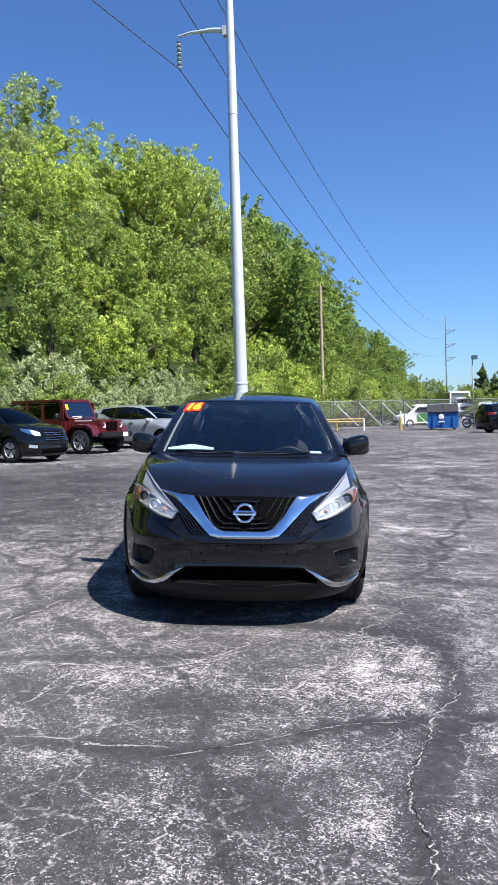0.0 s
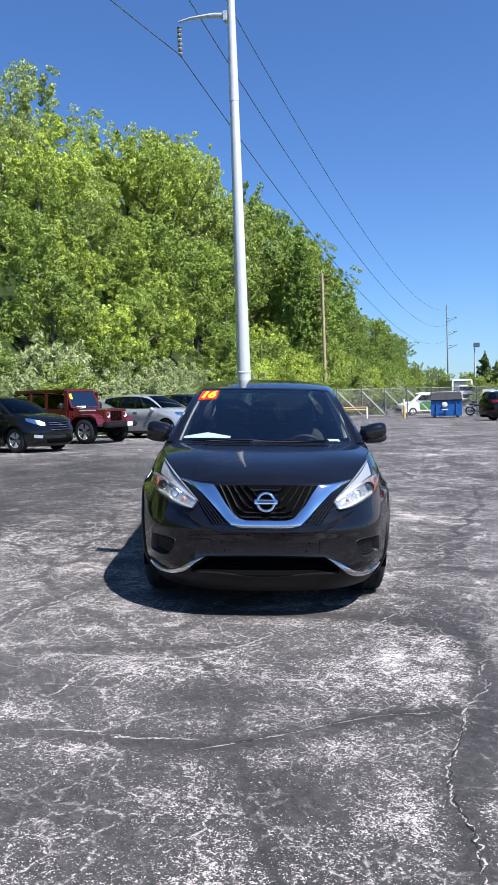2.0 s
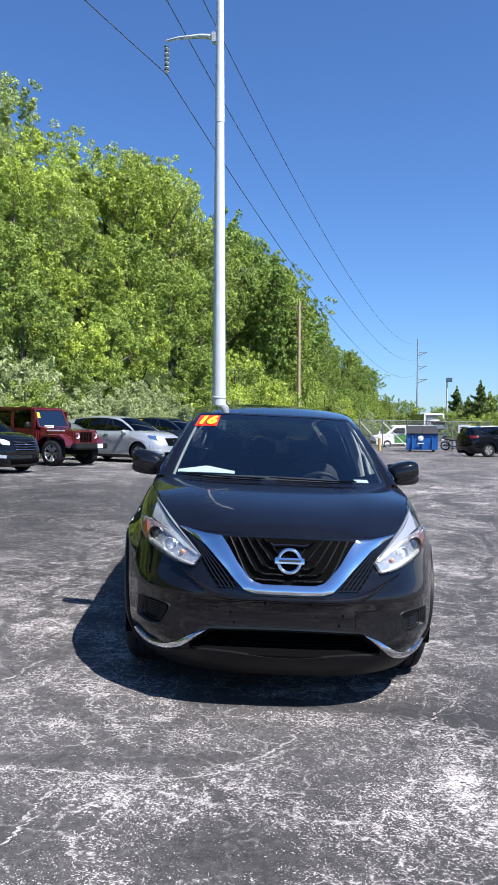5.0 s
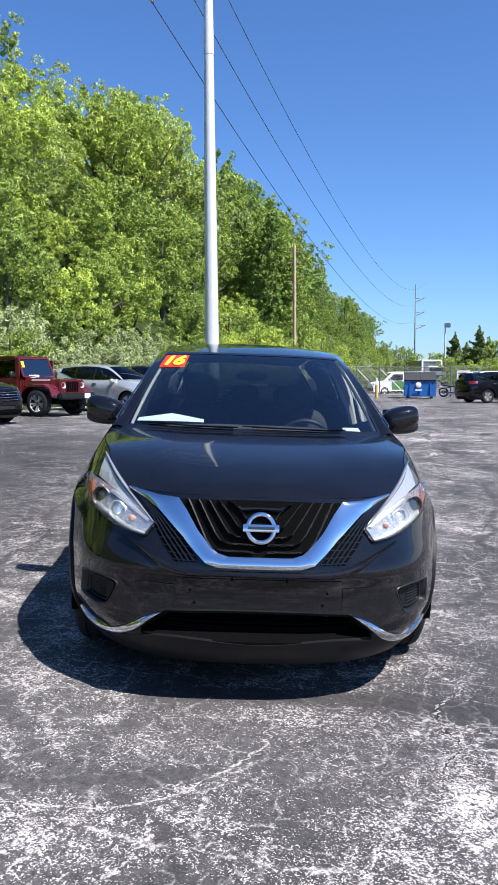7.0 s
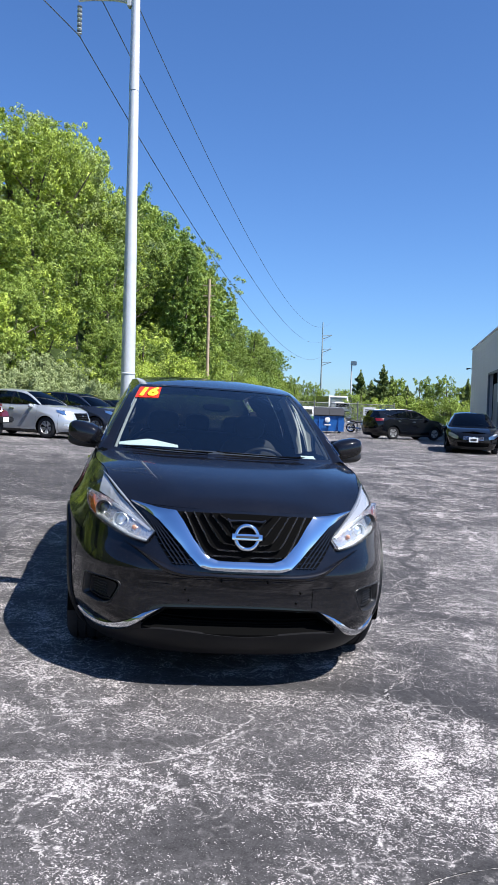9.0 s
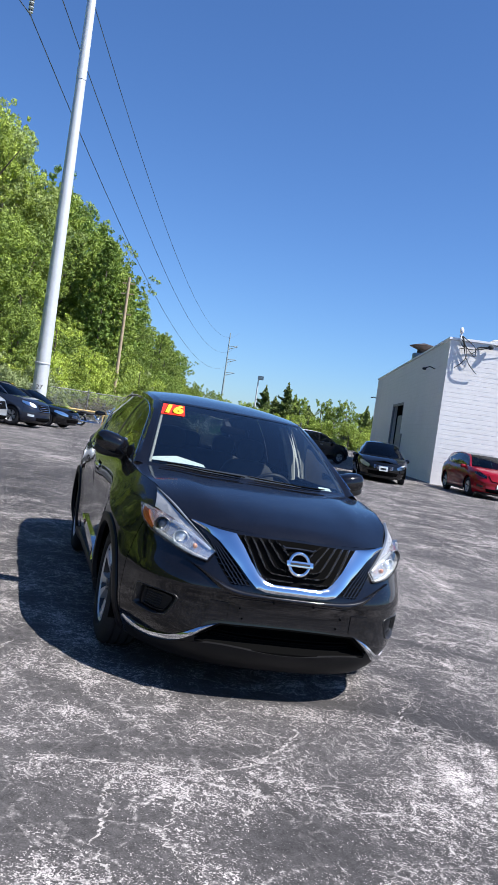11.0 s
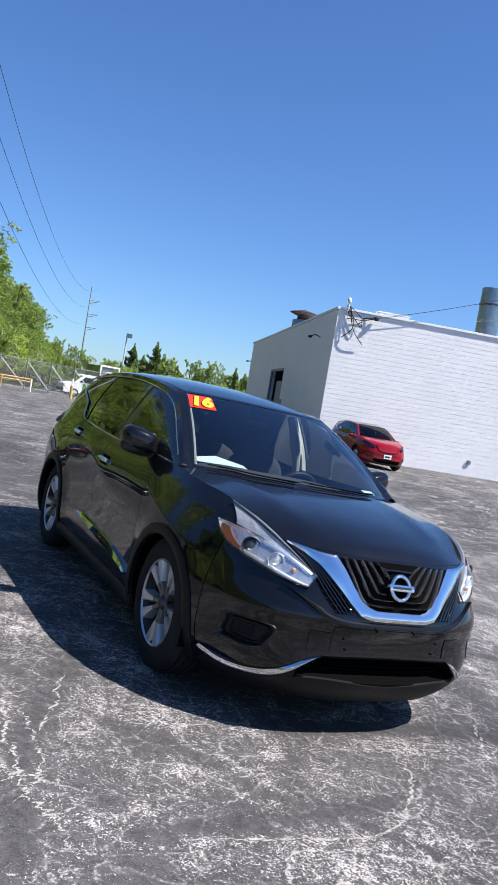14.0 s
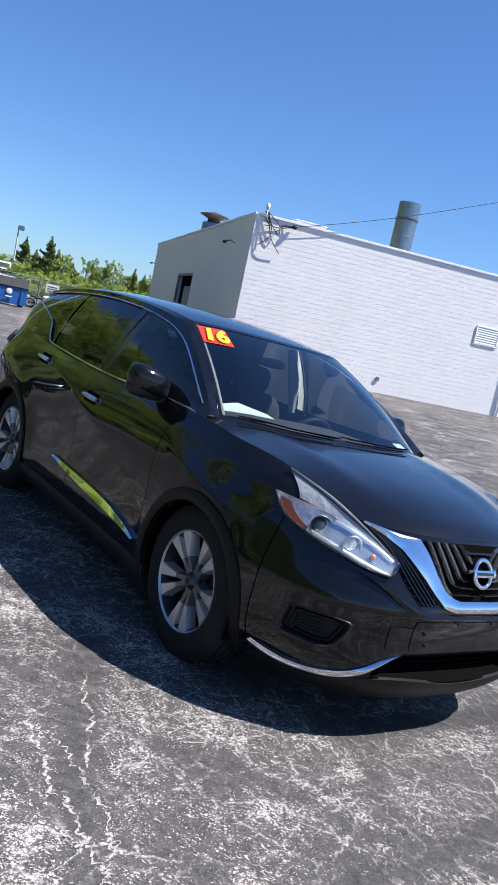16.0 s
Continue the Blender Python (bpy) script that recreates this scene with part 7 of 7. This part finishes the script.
def jeep(m):
    """A square-built red off-roader with flat fenders, slotted grille and hard top."""
    car = thing("off_road_car", m, "dark red square-built off-road car with alloy wheels", "car", "parked cars")
    P = M_MAROON
    part("tub", [box(-0.76, 0.76, -0.75, 1.95, 0.48, 1.12, 0.05)], P, car)
    part("hood", [([(-0.52, -2.0, 1.08), (0.52, -2.0, 1.08), (0.62, -0.78, 1.17), (-0.62, -0.78, 1.17), (-0.55, -2.0, 0.78), (0.55, -2.0, 0.78), (0.68, -0.78, 0.9), (-0.68, -0.78, 0.9), (0.0, -2.02, 1.10), (0.0, -0.78, 1.20)], [(0, 8, 9, 3), (8, 1, 2, 9), (1, 5, 6, 2), (4, 0, 3, 7), (4, 5, 1, 8, 0)])], P, car)
    part("grille_panel", [box(-0.56, 0.56, -2.06, -1.98, 0.66, 1.09, 0.03)], P, car)
    for k in range(7):
        x = -0.24 + 0.08 * k
        part("grille_slot", [box(x - 0.031, x + 0.031, -2.075, -2.05, 0.73, 1.04, 0.006)], M_MATTE, car)
    for s in (-1, 1):
        hl = part("headlight", [moved(lathe([(0.0, 0.02), (0.06, 0.018), (0.085, 0.0), (0.095, -0.01)], 20, 'y'), Matrix.Translation((s * 0.42, -2.075, 0.93)))], M_LAMPCHROME, car)
        part("indicator", [blob(0.05, 0.03, 0.03, 2.2, 10, 6, (s * 0.68, -1.98, 0.86))], M_AMBER, car)
        for c in (-1.45, 1.4):
            pts = [(s * 0.80, c + dy, z) for dy, z in ((-0.62, 0.62), (-0.52, 0.86), (-0.30, 0.97), (0.30, 0.97), (0.5, 0.84), (0.64, 0.55))]
            rows = [[(s * x, y, z - d) for x, d in ((0.50, 0.0), (0.86, 0.0), (0.92, 0.02), (0.92, 0.09))] for _, y, z in pts]
            part("fender_flare", [grid_data(np.array(rows))], P if c < 0 else M_BLACKPL, car)
            wheel_parts(car, s * 0.79, c, 0.40, 0.405, 0.25, 0.255, s, 5, True)
        part("door", [box(s * 0.76 - 0.02, s * 0.76 + 0.02, -0.62, 0.28, 0.55, 1.14, 0.015)], P, car)
        part("rear_door", [box(s * 0.76 - 0.02, s * 0.76 + 0.02, 0.31, 1.0, 0.55, 1.14, 0.015)], P, car)
        part("door_window", [box(s * 0.74 - 0.01, s * 0.74 + 0.01, -0.50, 0.24, 1.16, 1.62, 0.01)], M_TINT, car)
        part("rear_door_window", [box(s * 0.74 - 0.01, s * 0.74 + 0.01, 0.36, 0.96, 1.16, 1.62, 0.01)], M_TINT, car)
        # added black sheet behind the side glass, stands for shade in the cabin
        part("inner_screen", [box(s * 0.70 - 0.004, s * 0.70 + 0.004, -0.45, 1.86, 1.14, 1.66)], M_MATTE, car, "black sheet added behind the windows for the cabin's shade")
        part("cargo_window", [box(s * 0.74 - 0.01, s * 0.74 + 0.01, 1.08, 1.86, 1.18, 1.60, 0.01)], M_TINT, car)
        for y0, y1 in ((-0.66, -0.50), (0.24, 0.36), (0.96, 1.08), (1.86, 1.95)):
            part("top_pillar", [box(s * 0.74 - 0.025, s * 0.74 + 0.025, y0, y1, 1.12, 1.68, 0.012)], P, car)
        part("door_mirror", [blob(0.10, 0.06, 0.10, 2.8, 14, 8, (s * 0.95, -0.55, 1.24)), tube([(s * 0.76, -0.53, 1.18), (s * 0.9, -0.54, 1.2)], 0.02, 6)], M_BLACKPL, car)
        part("door_handle", [box(s * 0.785 - 0.012, s * 0.785 + 0.012, 0.08, 0.2, 1.02, 1.06, 0.008)], M_BLACKPL, car)
    part("hard_top", [box(-0.76, 0.76, -0.52, 1.97, 1.68, 1.79, 0.05)], P, car)
    part("back_panel", [box(-0.76, 0.76, 1.94, 1.99, 1.1, 1.7, 0.02)], P, car)
    ws = [(-0.68, -0.76, 1.17), (0.68, -0.76, 1.17), (0.64, -0.53, 1.72), (-0.64, -0.53, 1.72)]
    part("windshield", [(ws, [(0, 1, 2, 3)])], M_JEEPGLASS, car)
    part("windshield_frame", [tube([ws[k], ws[(k + 1) % 4]], 0.035, 6) for k in range(4)], P, car)
    part("front_bumper", [box(-0.80, 0.80, -2.32, -2.12, 0.52, 0.70, 0.04), box(-0.45, 0.45, -2.14, -1.95, 0.50, 0.64)], M_BLACKPL, car, "black plastic front bumper")
    part("number_plate", [box(0.24, 0.50, -2.345, -2.325, 0.54, 0.68, 0.004)], M_PLATE, car)
    part("underbody", [box(-0.55, 0.55, -1.9, 1.9, 0.36, 0.5)], M_MATTE, car)
    part("hood_mark", [box(-0.645, -0.63, -1.75, -1.05, 1.06, 1.10)], M_PLATE, car, "pale unreadable lettering bar on the hood side")
    part("window_sticker", [([(-0.62, -0.655, 1.46), (-0.50, -0.655, 1.46), (-0.49, -0.58, 1.64), (-0.60, -0.58, 1.64)], [(0, 1, 2, 3)])], M_STICKYEL, car)
    part("window_paper", [([(-0.45, -0.775, 1.18), (0.0, -0.775, 1.18), (0.0, -0.755, 1.23), (-0.43, -0.755, 1.23)], [(0, 1, 2, 3)])], M_PAPER, car)
    part("rear_bumper", [box(-0.78, 0.78, 2.0, 2.14, 0.5, 0.66, 0.03)], M_BLACKPL, car)
    part("spare_wheel", [moved(lathe([(0.2, -0.1), (0.38, -0.1), (0.405, -0.05), (0.405, 0.05), (0.38, 0.1), (0.0, 0.1)], 28, 'y'), Matrix.Translation((0, 2.12, 1.0)))], M_RUBBER, car)
    return car


jeep(parked(-13.9, 24.45, ROW, -1.45) @ Matrix.Diagonal((1.03, 1.05, 1.05, 1)))


def motorcycle(m, label, paint):
    b = thing("motorcycle", m, label, "motorcycle", "motorcycles")
    for y, r in ((-0.80, 0.33), (0.80, 0.32)):
        w = new("wheel")
        w.parent = b
        w.location = (0, y, r)
        part("tyre", [lathe([(r - 0.09, -0.05), (r - 0.02, -0.06), (r, 0.0), (r - 0.02, 0.06), (r - 0.09, 0.05)], 32, 'x')], M_RUBBER, w)
        part("rim", [lathe([(r - 0.08, -0.04), (r - 0.12, -0.03), (r - 0.12, 0.03), (r - 0.08, 0.04)], 32, 'x')], M_CHROME, w)
        part("brake_disc", [lathe([(0.03, 0.06), (0.13, 0.06), (0.13, 0.066), (0.03, 0.066)], 20, 'x')], M_DISC, w)
        for k in range(9):
            a = 2 * math.pi * k / 9
            part("spoke", [tube([(0, 0.03 * math.cos(a), 0.03 * math.sin(a)), (0, (r - 0.11) * math.cos(a), (r - 0.11) * math.sin(a))], 0.012, 5)], M_CHROME, w)
    for s in (-1, 1):
        part("fork_leg", [tube([(s * 0.10, -0.80, 0.33), (s * 0.10, -0.50, 0.98)], 0.028, 8)], M_CHROME, b)
        part("grip", [tube([(s * 0.12, -0.42, 1.06), (s * 0.30, -0.32, 1.10), (s * 0.42, -0.22, 1.07)], 0.016, 6)], M_BLACKPL, b)
        part("shock", [tube([(s * 0.13, 0.78, 0.36), (s * 0.13, 0.55, 0.68)], 0.03, 8)], M_CHROME, b)
        part("exhaust_pipe", [tube([(s * 0.10, -0.30, 0.52), (s * 0.16, -0.28, 0.30), (s * 0.18, 0.1, 0.26), (s * 0.18, 0.95, 0.33)], [0.03, 0.03, 0.035, 0.048], 8)], M_CHROME, b)
        part("mirror", [blob(0.05, 0.015, 0.035, 2.2, 10, 6, (s * 0.36, -0.32, 1.24)), tube([(s * 0.3, -0.30, 1.1), (s * 0.36, -0.32, 1.22)], 0.008, 5)], M_CHROME, b)
    part("frame", [tube([(0, -0.50, 0.92), (0, -0.1, 0.72), (0, 0.55, 0.62)], 0.03, 6), tube([(0, -0.48, 0.85), (0, -0.38, 0.32), (0, 0.35, 0.28), (0, 0.75, 0.36)], 0.025, 6)], M_BLACKPL, b)
    part("tank", [blob(0.14, 0.27, 0.12, 2.3, 20, 12, (0, -0.18, 0.80))], paint, b)
    part("seat", [blob(0.14, 0.26, 0.06, 2.6, 16, 8, (0, 0.28, 0.70)), blob(0.12, 0.2, 0.06, 2.6, 16, 8, (0, 0.65, 0.76))], M_CLOTH, b)
    part("engine", [blob(0.12, 0.15, 0.14, 3, 14, 10, (0, -0.05, 0.40)), tube([(0, -0.05, 0.45), (0, -0.2, 0.68)], 0.085, 10), tube([(0, 0.0, 0.45), (0, 0.12, 0.66)], 0.085, 10)], M_SATIN, b)
    part("rear_fender", [blob(0.09, 0.28, 0.08, 2.4, 14, 8, (0, 0.82, 0.66))], paint, b)
    part("front_fender", [blob(0.075, 0.24, 0.06, 2.4, 14, 8, (0, -0.80, 0.66))], paint, b)
    part("headlamp", [blob(0.09, 0.08, 0.09, 2.1, 14, 10, (0, -0.62, 0.96))], M_CHROME, b)
    part("tail_light", [blob(0.05, 0.03, 0.03, 2.2, 8, 6, (0, 1.1, 0.66))], M_REDLENS, b)
    part("side_stand", [tube([(-0.12, 0.1, 0.3), (-0.25, 0.15, 0.0)], 0.014, 5)], M_CHROME, b)
    return b


motorcycle(Matrix.Translation((-11.7, 41.4, gz(-11.7, 41.4))) @ pose(0, 0, 0, 0, -6, 98), "black and chrome motorcycle leaning on its stand", M_BLACKP2)
motorcycle(Matrix.Translation((-3.0, 54.0, gz(-3.0, 54.0))) @ pose(0, 0, 0, 0, -6, 80), "white motorcycle behind the fence", M_TRIM)


# ---- yard by the fence ----
M_BLUE = material("blue_dumpster_paint", (0.018, 0.12, 0.40), 0.5, noise_scale=3, noise_amount=0.2)
M_LID = material("grey_plastic_lid", (0.022, 0.022, 0.026), 0.7, noise_scale=4, noise_amount=0.25)
M_YELLOW = material("faded_yellow_paint", (0.50, 0.35, 0.13), 0.6, noise_scale=6, noise_amount=0.25)
M_GREEN = material("green_wrap", (0.06, 0.22, 0.04), 0.4, coat=0.6, noise_scale=1.5, noise_amount=0.3)
dx, dy = -5.0, 50.9
dm = Matrix.Translation((dx, dy, gz(dx, dy))) @ pose(0, 0, 0, 0, 0, 8)
d = thing("dumpster", dm, "blue steel dumpster with dark plastic lids", "dumpster")
part("bin", [([(-0.92, -0.75, 0.12), (0.92, -0.75, 0.12), (0.92, 0.75, 0.12), (-0.92, 0.75, 0.12), (-0.92, -0.85, 1.12), (0.92, -0.85, 1.12), (0.92, 0.85, 1.35), (-0.92, 0.85, 1.35)], [(0, 1, 5, 4), (1, 2, 6, 5), (2, 3, 7, 6), (3, 0, 4, 7), (3, 2, 1, 0)])], M_BLUE, d, smooth=False)
part("rim", [box(-0.95, 0.95, -0.88, -0.83, 1.06, 1.14, 0.01)], M_BLUE, d)
for x in (-0.6, 0.0, 0.6):
    part("stiffener", [box(x - 0.03, x + 0.03, -0.86, -0.78, 0.2, 1.06, 0.008)], M_BLUE, d)
for x in (-0.47, 0.47):
    part("lid", [([(x - 0.46, -0.92, 1.12), (x + 0.46, -0.92, 1.12), (x + 0.46, -0.3, 1.52), (x - 0.46, -0.3, 1.52), (x + 0.46, 0.88, 1.60), (x - 0.46, 0.88, 1.60), (x - 0.46, 0.88, 1.34), (x + 0.46, 0.88, 1.34), (x - 0.46, -0.9, 1.06), (x + 0.46, -0.9, 1.06)], [(0, 1, 2, 3), (3, 2, 4, 5), (5, 4, 7, 6), (0, 8, 9, 1), (0, 3, 5, 6, 8), (1, 9, 7, 4, 2)])], M_LID, d, "dark ribbed plastic lid", smooth=False)
for s in (-1, 1):
    part("fork_pocket", [box(s * 0.94 - 0.03, s * 0.94 + 0.03, -0.6, 0.6, 0.55, 0.72, 0.01)], M_BLUE, d)
    part("skid", [box(s * 0.7 - 0.06, s * 0.7 + 0.06, -0.7, 0.7, 0.0, 0.12, 0.01)], M_LID, d)
part("maker_mark", [moved(lathe([(0.0, 0.0), (0.16, 0.0), (0.17, 0.006)], 20, 'y'), Matrix.Translation((-0.1, -0.865, 0.82)))], M_PLATE, d, "round pale mark with a bar below")
part("maker_mark", [box(-0.28, 0.1, -0.872, -0.862, 0.48, 0.55)], M_PLATE, d)

M_FENCE = material("dull_fence_steel", (0.20, 0.205, 0.21), 0.6, 0.5)
M_BRACE = material("pale_pipe", (0.55, 0.55, 0.54), 0.5, 0.2, noise_scale=3, noise_amount=0.15)
fence = thing("chain_link_fence", pose(0, 0, 0), "grey chain-link fence with top rail and braces", "fence")
M_LINK = bpy.data.materials.new("chain_link")
M_LINK.use_nodes = True
nt = M_LINK.node_tree
tc = nt.nodes.new("ShaderNodeTexCoord")
mp = nt.nodes.new("ShaderNodeMapping")
mp.inputs["Rotation"].default_value = (0, radians(45), 0)
nt.links.new(tc.outputs["Object"], mp.inputs[0])
sep = nt.nodes.new("ShaderNodeSeparateXYZ")
nt.links.new(mp.outputs[0], sep.inputs[0])
parts_ = []
for k in ("X", "Z"):
    f = nt.nodes.new("ShaderNodeMath")
    f.operation = 'MULTIPLY'
    f.inputs[1].default_value = 17.0
    nt.links.new(sep.outputs[k], f.inputs[0])
    g = nt.nodes.new("ShaderNodeMath")
    g.operation = 'FRACT'
    nt.links.new(f.outputs[0], g.inputs[0])
    c = nt.nodes.new("ShaderNodeMath")
    c.operation = 'LESS_THAN'
    c.inputs[1].default_value = 0.11
    nt.links.new(g.outputs[0], c.inputs[0])
    parts_.append(c.outputs[0])
mx = nt.nodes.new("ShaderNodeMath")
mx.operation = 'MAXIMUM'
nt.links.new(parts_[0], mx.inputs[0])
nt.links.new(parts_[1], mx.inputs[1])
tr = nt.nodes.new("ShaderNodeBsdfTransparent")
ms = nt.nodes.new("ShaderNodeMixShader")
pb = nt.nodes["Principled BSDF"]
pb.inputs["Base Color"].default_value, pb.inputs["Metallic"].default_value, pb.inputs["Roughness"].default_value = (0.35, 0.36, 0.36, 1), 0.7, 0.5
nt.links.new(mx.outputs[0], ms.inputs[0])
nt.links.new(tr.outputs[0], ms.inputs[1])
nt.links.new(pb.outputs[0], ms.inputs[2])
nt.links.new(ms.outputs[0], nt.nodes["Material Output"].inputs[0])
FENCE = [(-18.0, 47.6), (-14.6, 50.0), (-12.1, 51.4), (-10.6, 52.2), (-9.2, 52.9), (-7.8, 53.5), (-6.25, 54.0), (-3.4, 54.8), (-1.0, 55.2)]
for k, (x, y) in enumerate(FENCE):
    g0 = gz(x, y)
    part("post", [tube([(x, y, g0 - 0.1), (x, y, g0 + 2.0)], 0.04, 8), blob(0.05, 0.05, 0.04, 2, 8, 6, (x, y, g0 + 2.02))], M_FENCE, fence)
    if k + 1 < len(FENCE):
        x1, y1 = FENCE[k + 1]
        g1 = gz(x1, y1)
        part("top_rail", [tube([(x, y, g0 + 1.9), (x1, y1, g1 + 1.9)], 0.025, 6)], M_FENCE, fence)
        part("bottom_rail", [tube([(x, y, g0 + 0.12), (x1, y1, g1 + 0.12)], 0.02, 6)], M_FENCE, fence)
        if k in (2, 3, 4, 5):
            part("brace", [tube([(x, y, g0 + 1.8), (x1, y1, g1 + 0.2)], 0.035, 6)], M_BRACE, fence)
        part("mesh_panel", [([(x, y, g0 + 0.1), (x1, y1, g1 + 0.1), (x1, y1, g1 + 1.9), (x, y, g0 + 1.9)], [(0, 1, 2, 3)])], M_LINK, fence)
bo = thing("bollard", pose(-7.44, 49.8, gz(-7.44, 49.8)), "faded yellow bollard with a white top before the fence", "bollard")
part("post", [lathe([(0.0, 0.0), (0.095, 0.0), (0.095, 0.80), (0.05, 0.82), (0.0, 0.82)], 16)], M_YELLOW, bo)
part("post_top", [lathe([(0.0, 0.82), (0.05, 0.82), (0.05, 1.22), (0.0, 1.23)], 12)], M_TRIM, bo, "white top pipe")
part("base_plate", [lathe([(0.0, 0.0), (0.16, 0.0), (0.16, 0.02), (0.0, 0.02)], 16)], M_STEEL, bo)
rail = thing("barrier_rail", pose(0, 0, 0), "faded yellow pipe barrier along the shrubs", "barrier")
RL = [(-15.2, 48.1), (-13.3, 49.2), (-11.6, 50.0), (-9.95, 50.6)]
for k, (x, y) in enumerate(RL):
    part("post", [tube([(x, y, gz(x, y) - 0.05), (x, y, gz(x, y) + 0.76)], 0.05, 8)], M_TRIM if k == 3 else M_YELLOW, rail)
    if k + 1 < len(RL):
        x1, y1 = RL[k + 1]
        part("rail", [tube([(x, y, gz(x, y) + 0.74), (x1, y1, gz(x1, y1) + 0.74)], 0.045, 8)], M_YELLOW, rail)
        part("lower_rail", [tube([(x, y, gz(x, y) + 0.58), (x1, y1, gz(x1, y1) + 0.58)], 0.04, 8)], M_YELLOW, rail)


def van(m):
    v = thing("van", m, "white van with green wrap behind the fence", "van", "vehicles behind the fence")
    prof = [(-2.4, 0.3), (-2.45, 0.7), (-2.35, 0.95), (-1.6, 1.15), (-0.85, 1.78), (-0.5, 1.88), (2.2, 1.88), (2.4, 1.6), (2.45, 0.4)]
    def shell(pts, w0):
        p = np.array(pts)
        rows = [[(x * w0 * (0.86 if z > 1.3 and abs(x) == 1 else 1), y, z) for x in (-1, 1)] for y, z in pts]
        g = grid_data(np.array(rows))
        n = len(pts)
        return g[0], g[1] + [tuple(range(0, 2 * n, 2)), tuple(range(2 * n - 1, 0, -2))]
    part("body", [shell(prof, 0.9)], M_TRIM, v, smooth=False)
    for s in (-1, 1):
        part("wrap", [box(s * 0.905 - 0.006, s * 0.905 + 0.006, -0.9, 2.3, 0.45, 1.1, 0.003)], M_GREEN, v, "green wrap panel")
        part("side_window", [([(s * 0.85, -0.75, 1.68), (s * 0.91, -1.25, 1.22), (s * 0.91, 0.0, 1.22), (s * 0.85, 0.0, 1.68)], [(0, 1, 2, 3)])], M_TINT, v)
        part("headlight", [blob(0.12, 0.1, 0.08, 2.4, 12, 8, (s * 0.72, -2.32, 0.88))], M_LAMPCHROME, v)
        for y in (-1.5, 1.5):
            wheel_parts(v, s * 0.82, y, 0.33, 0.33, 0.2, 0.21, s, 5, False)
    part("windshield", [([(-0.78, -1.62, 1.17), (0.78, -1.62, 1.17), (0.72, -0.90, 1.77), (-0.72, -0.90, 1.77)], [(0, 1, 2, 3)])], M_TINT, v)
    part("bumper", [box(-0.88, 0.88, -2.5, -2.38, 0.35, 0.6, 0.03)], M_BLACKPL, v)
    return v


van(Matrix.Translation((-7.0, 57.6, gz(-7.0, 57.6))) @ pose(0, 0, 0, 0, 0, -66) @ Matrix.Diagonal((0.86, 0.86, 0.86, 1)))


def box_truck(m):
    v = thing("box_truck", m, "white box truck with grey body behind the fence", "truck", "vehicles behind the fence")
    part("cargo_box", [box(-1.1, 1.1, 0.2, 4.4, 0.95, 2.75, 0.03)], M_STEEL, v, "grey cargo box")
    for s in (-1, 1):
        part("box_edge", [box(s * 1.06 - 0.08, s * 1.06 + 0.08, 0.10, 0.24, 0.9, 2.8, 0.02)], M_TRIM, v)
    part("box_edge", [box(-1.14, 1.14, 0.10, 0.24, 2.66, 2.82, 0.02)], M_TRIM, v)
    part("cab", [box(-0.95, 0.95, -1.5, 0.05, 0.6, 1.55, 0.06), box(-0.86, 0.86, -1.05, 0.05, 1.55, 2.15, 0.08)], M_TRIM, v)
    part("windshield", [box(-0.78, 0.78, -1.075, -1.055, 1.6, 2.05, 0.005)], M_TINT, v)
    part("grille", [box(-0.6, 0.6, -1.52, -1.505, 0.8, 1.2, 0.005)], M_BLACKPL, v)
    part("bumper", [box(-0.95, 0.95, -1.62, -1.51, 0.45, 0.68, 0.03)], M_CHROME, v)
    for s in (-1, 1):
        part("headlight", [box(s * 0.78 - 0.12, s * 0.78 + 0.12, -1.53, -1.505, 0.95, 1.15, 0.01)], M_LAMPCHROME, v)
        for y in (-0.8, 3.2):
            wheel_parts(v, s * 0.88, y, 0.40, 0.40, 0.25, 0.23, s, 5, False)
    part("chassis", [box(-0.4, 0.4, -1.4, 4.3, 0.5, 0.7)], M_MATTE, v)
    return v


box_truck(Matrix.Translation((-7.7, 94.0, gz(-7.7, 94.0))) @ pose(0, 0, 0, 0, 0, 26) @ Matrix.Diagonal((1.08, 1.08, 1.08, 1)))
sg = thing("yard_sign", pose(-2.6, 54.4, gz(-2.6, 54.4)), "pale yard sign on the fence with unreadable bars", "sign")
part("board", [box(-0.4, 0.4, -0.02, 0.02, 1.15, 1.7, 0.008)], M_PLATE, sg)
part("sign_post", [tube([(0, 0.06, 0), (0, 0.06, 1.75)], 0.04, 8)], M_DARKIN, sg)
for k in range(3):
    part("text_bar", [box(-0.3, 0.3, -0.026, -0.021, 1.24 + 0.13 * k, 1.30 + 0.13 * k)], M_LID, sg)


CROSSOVER = crossover(CAR)
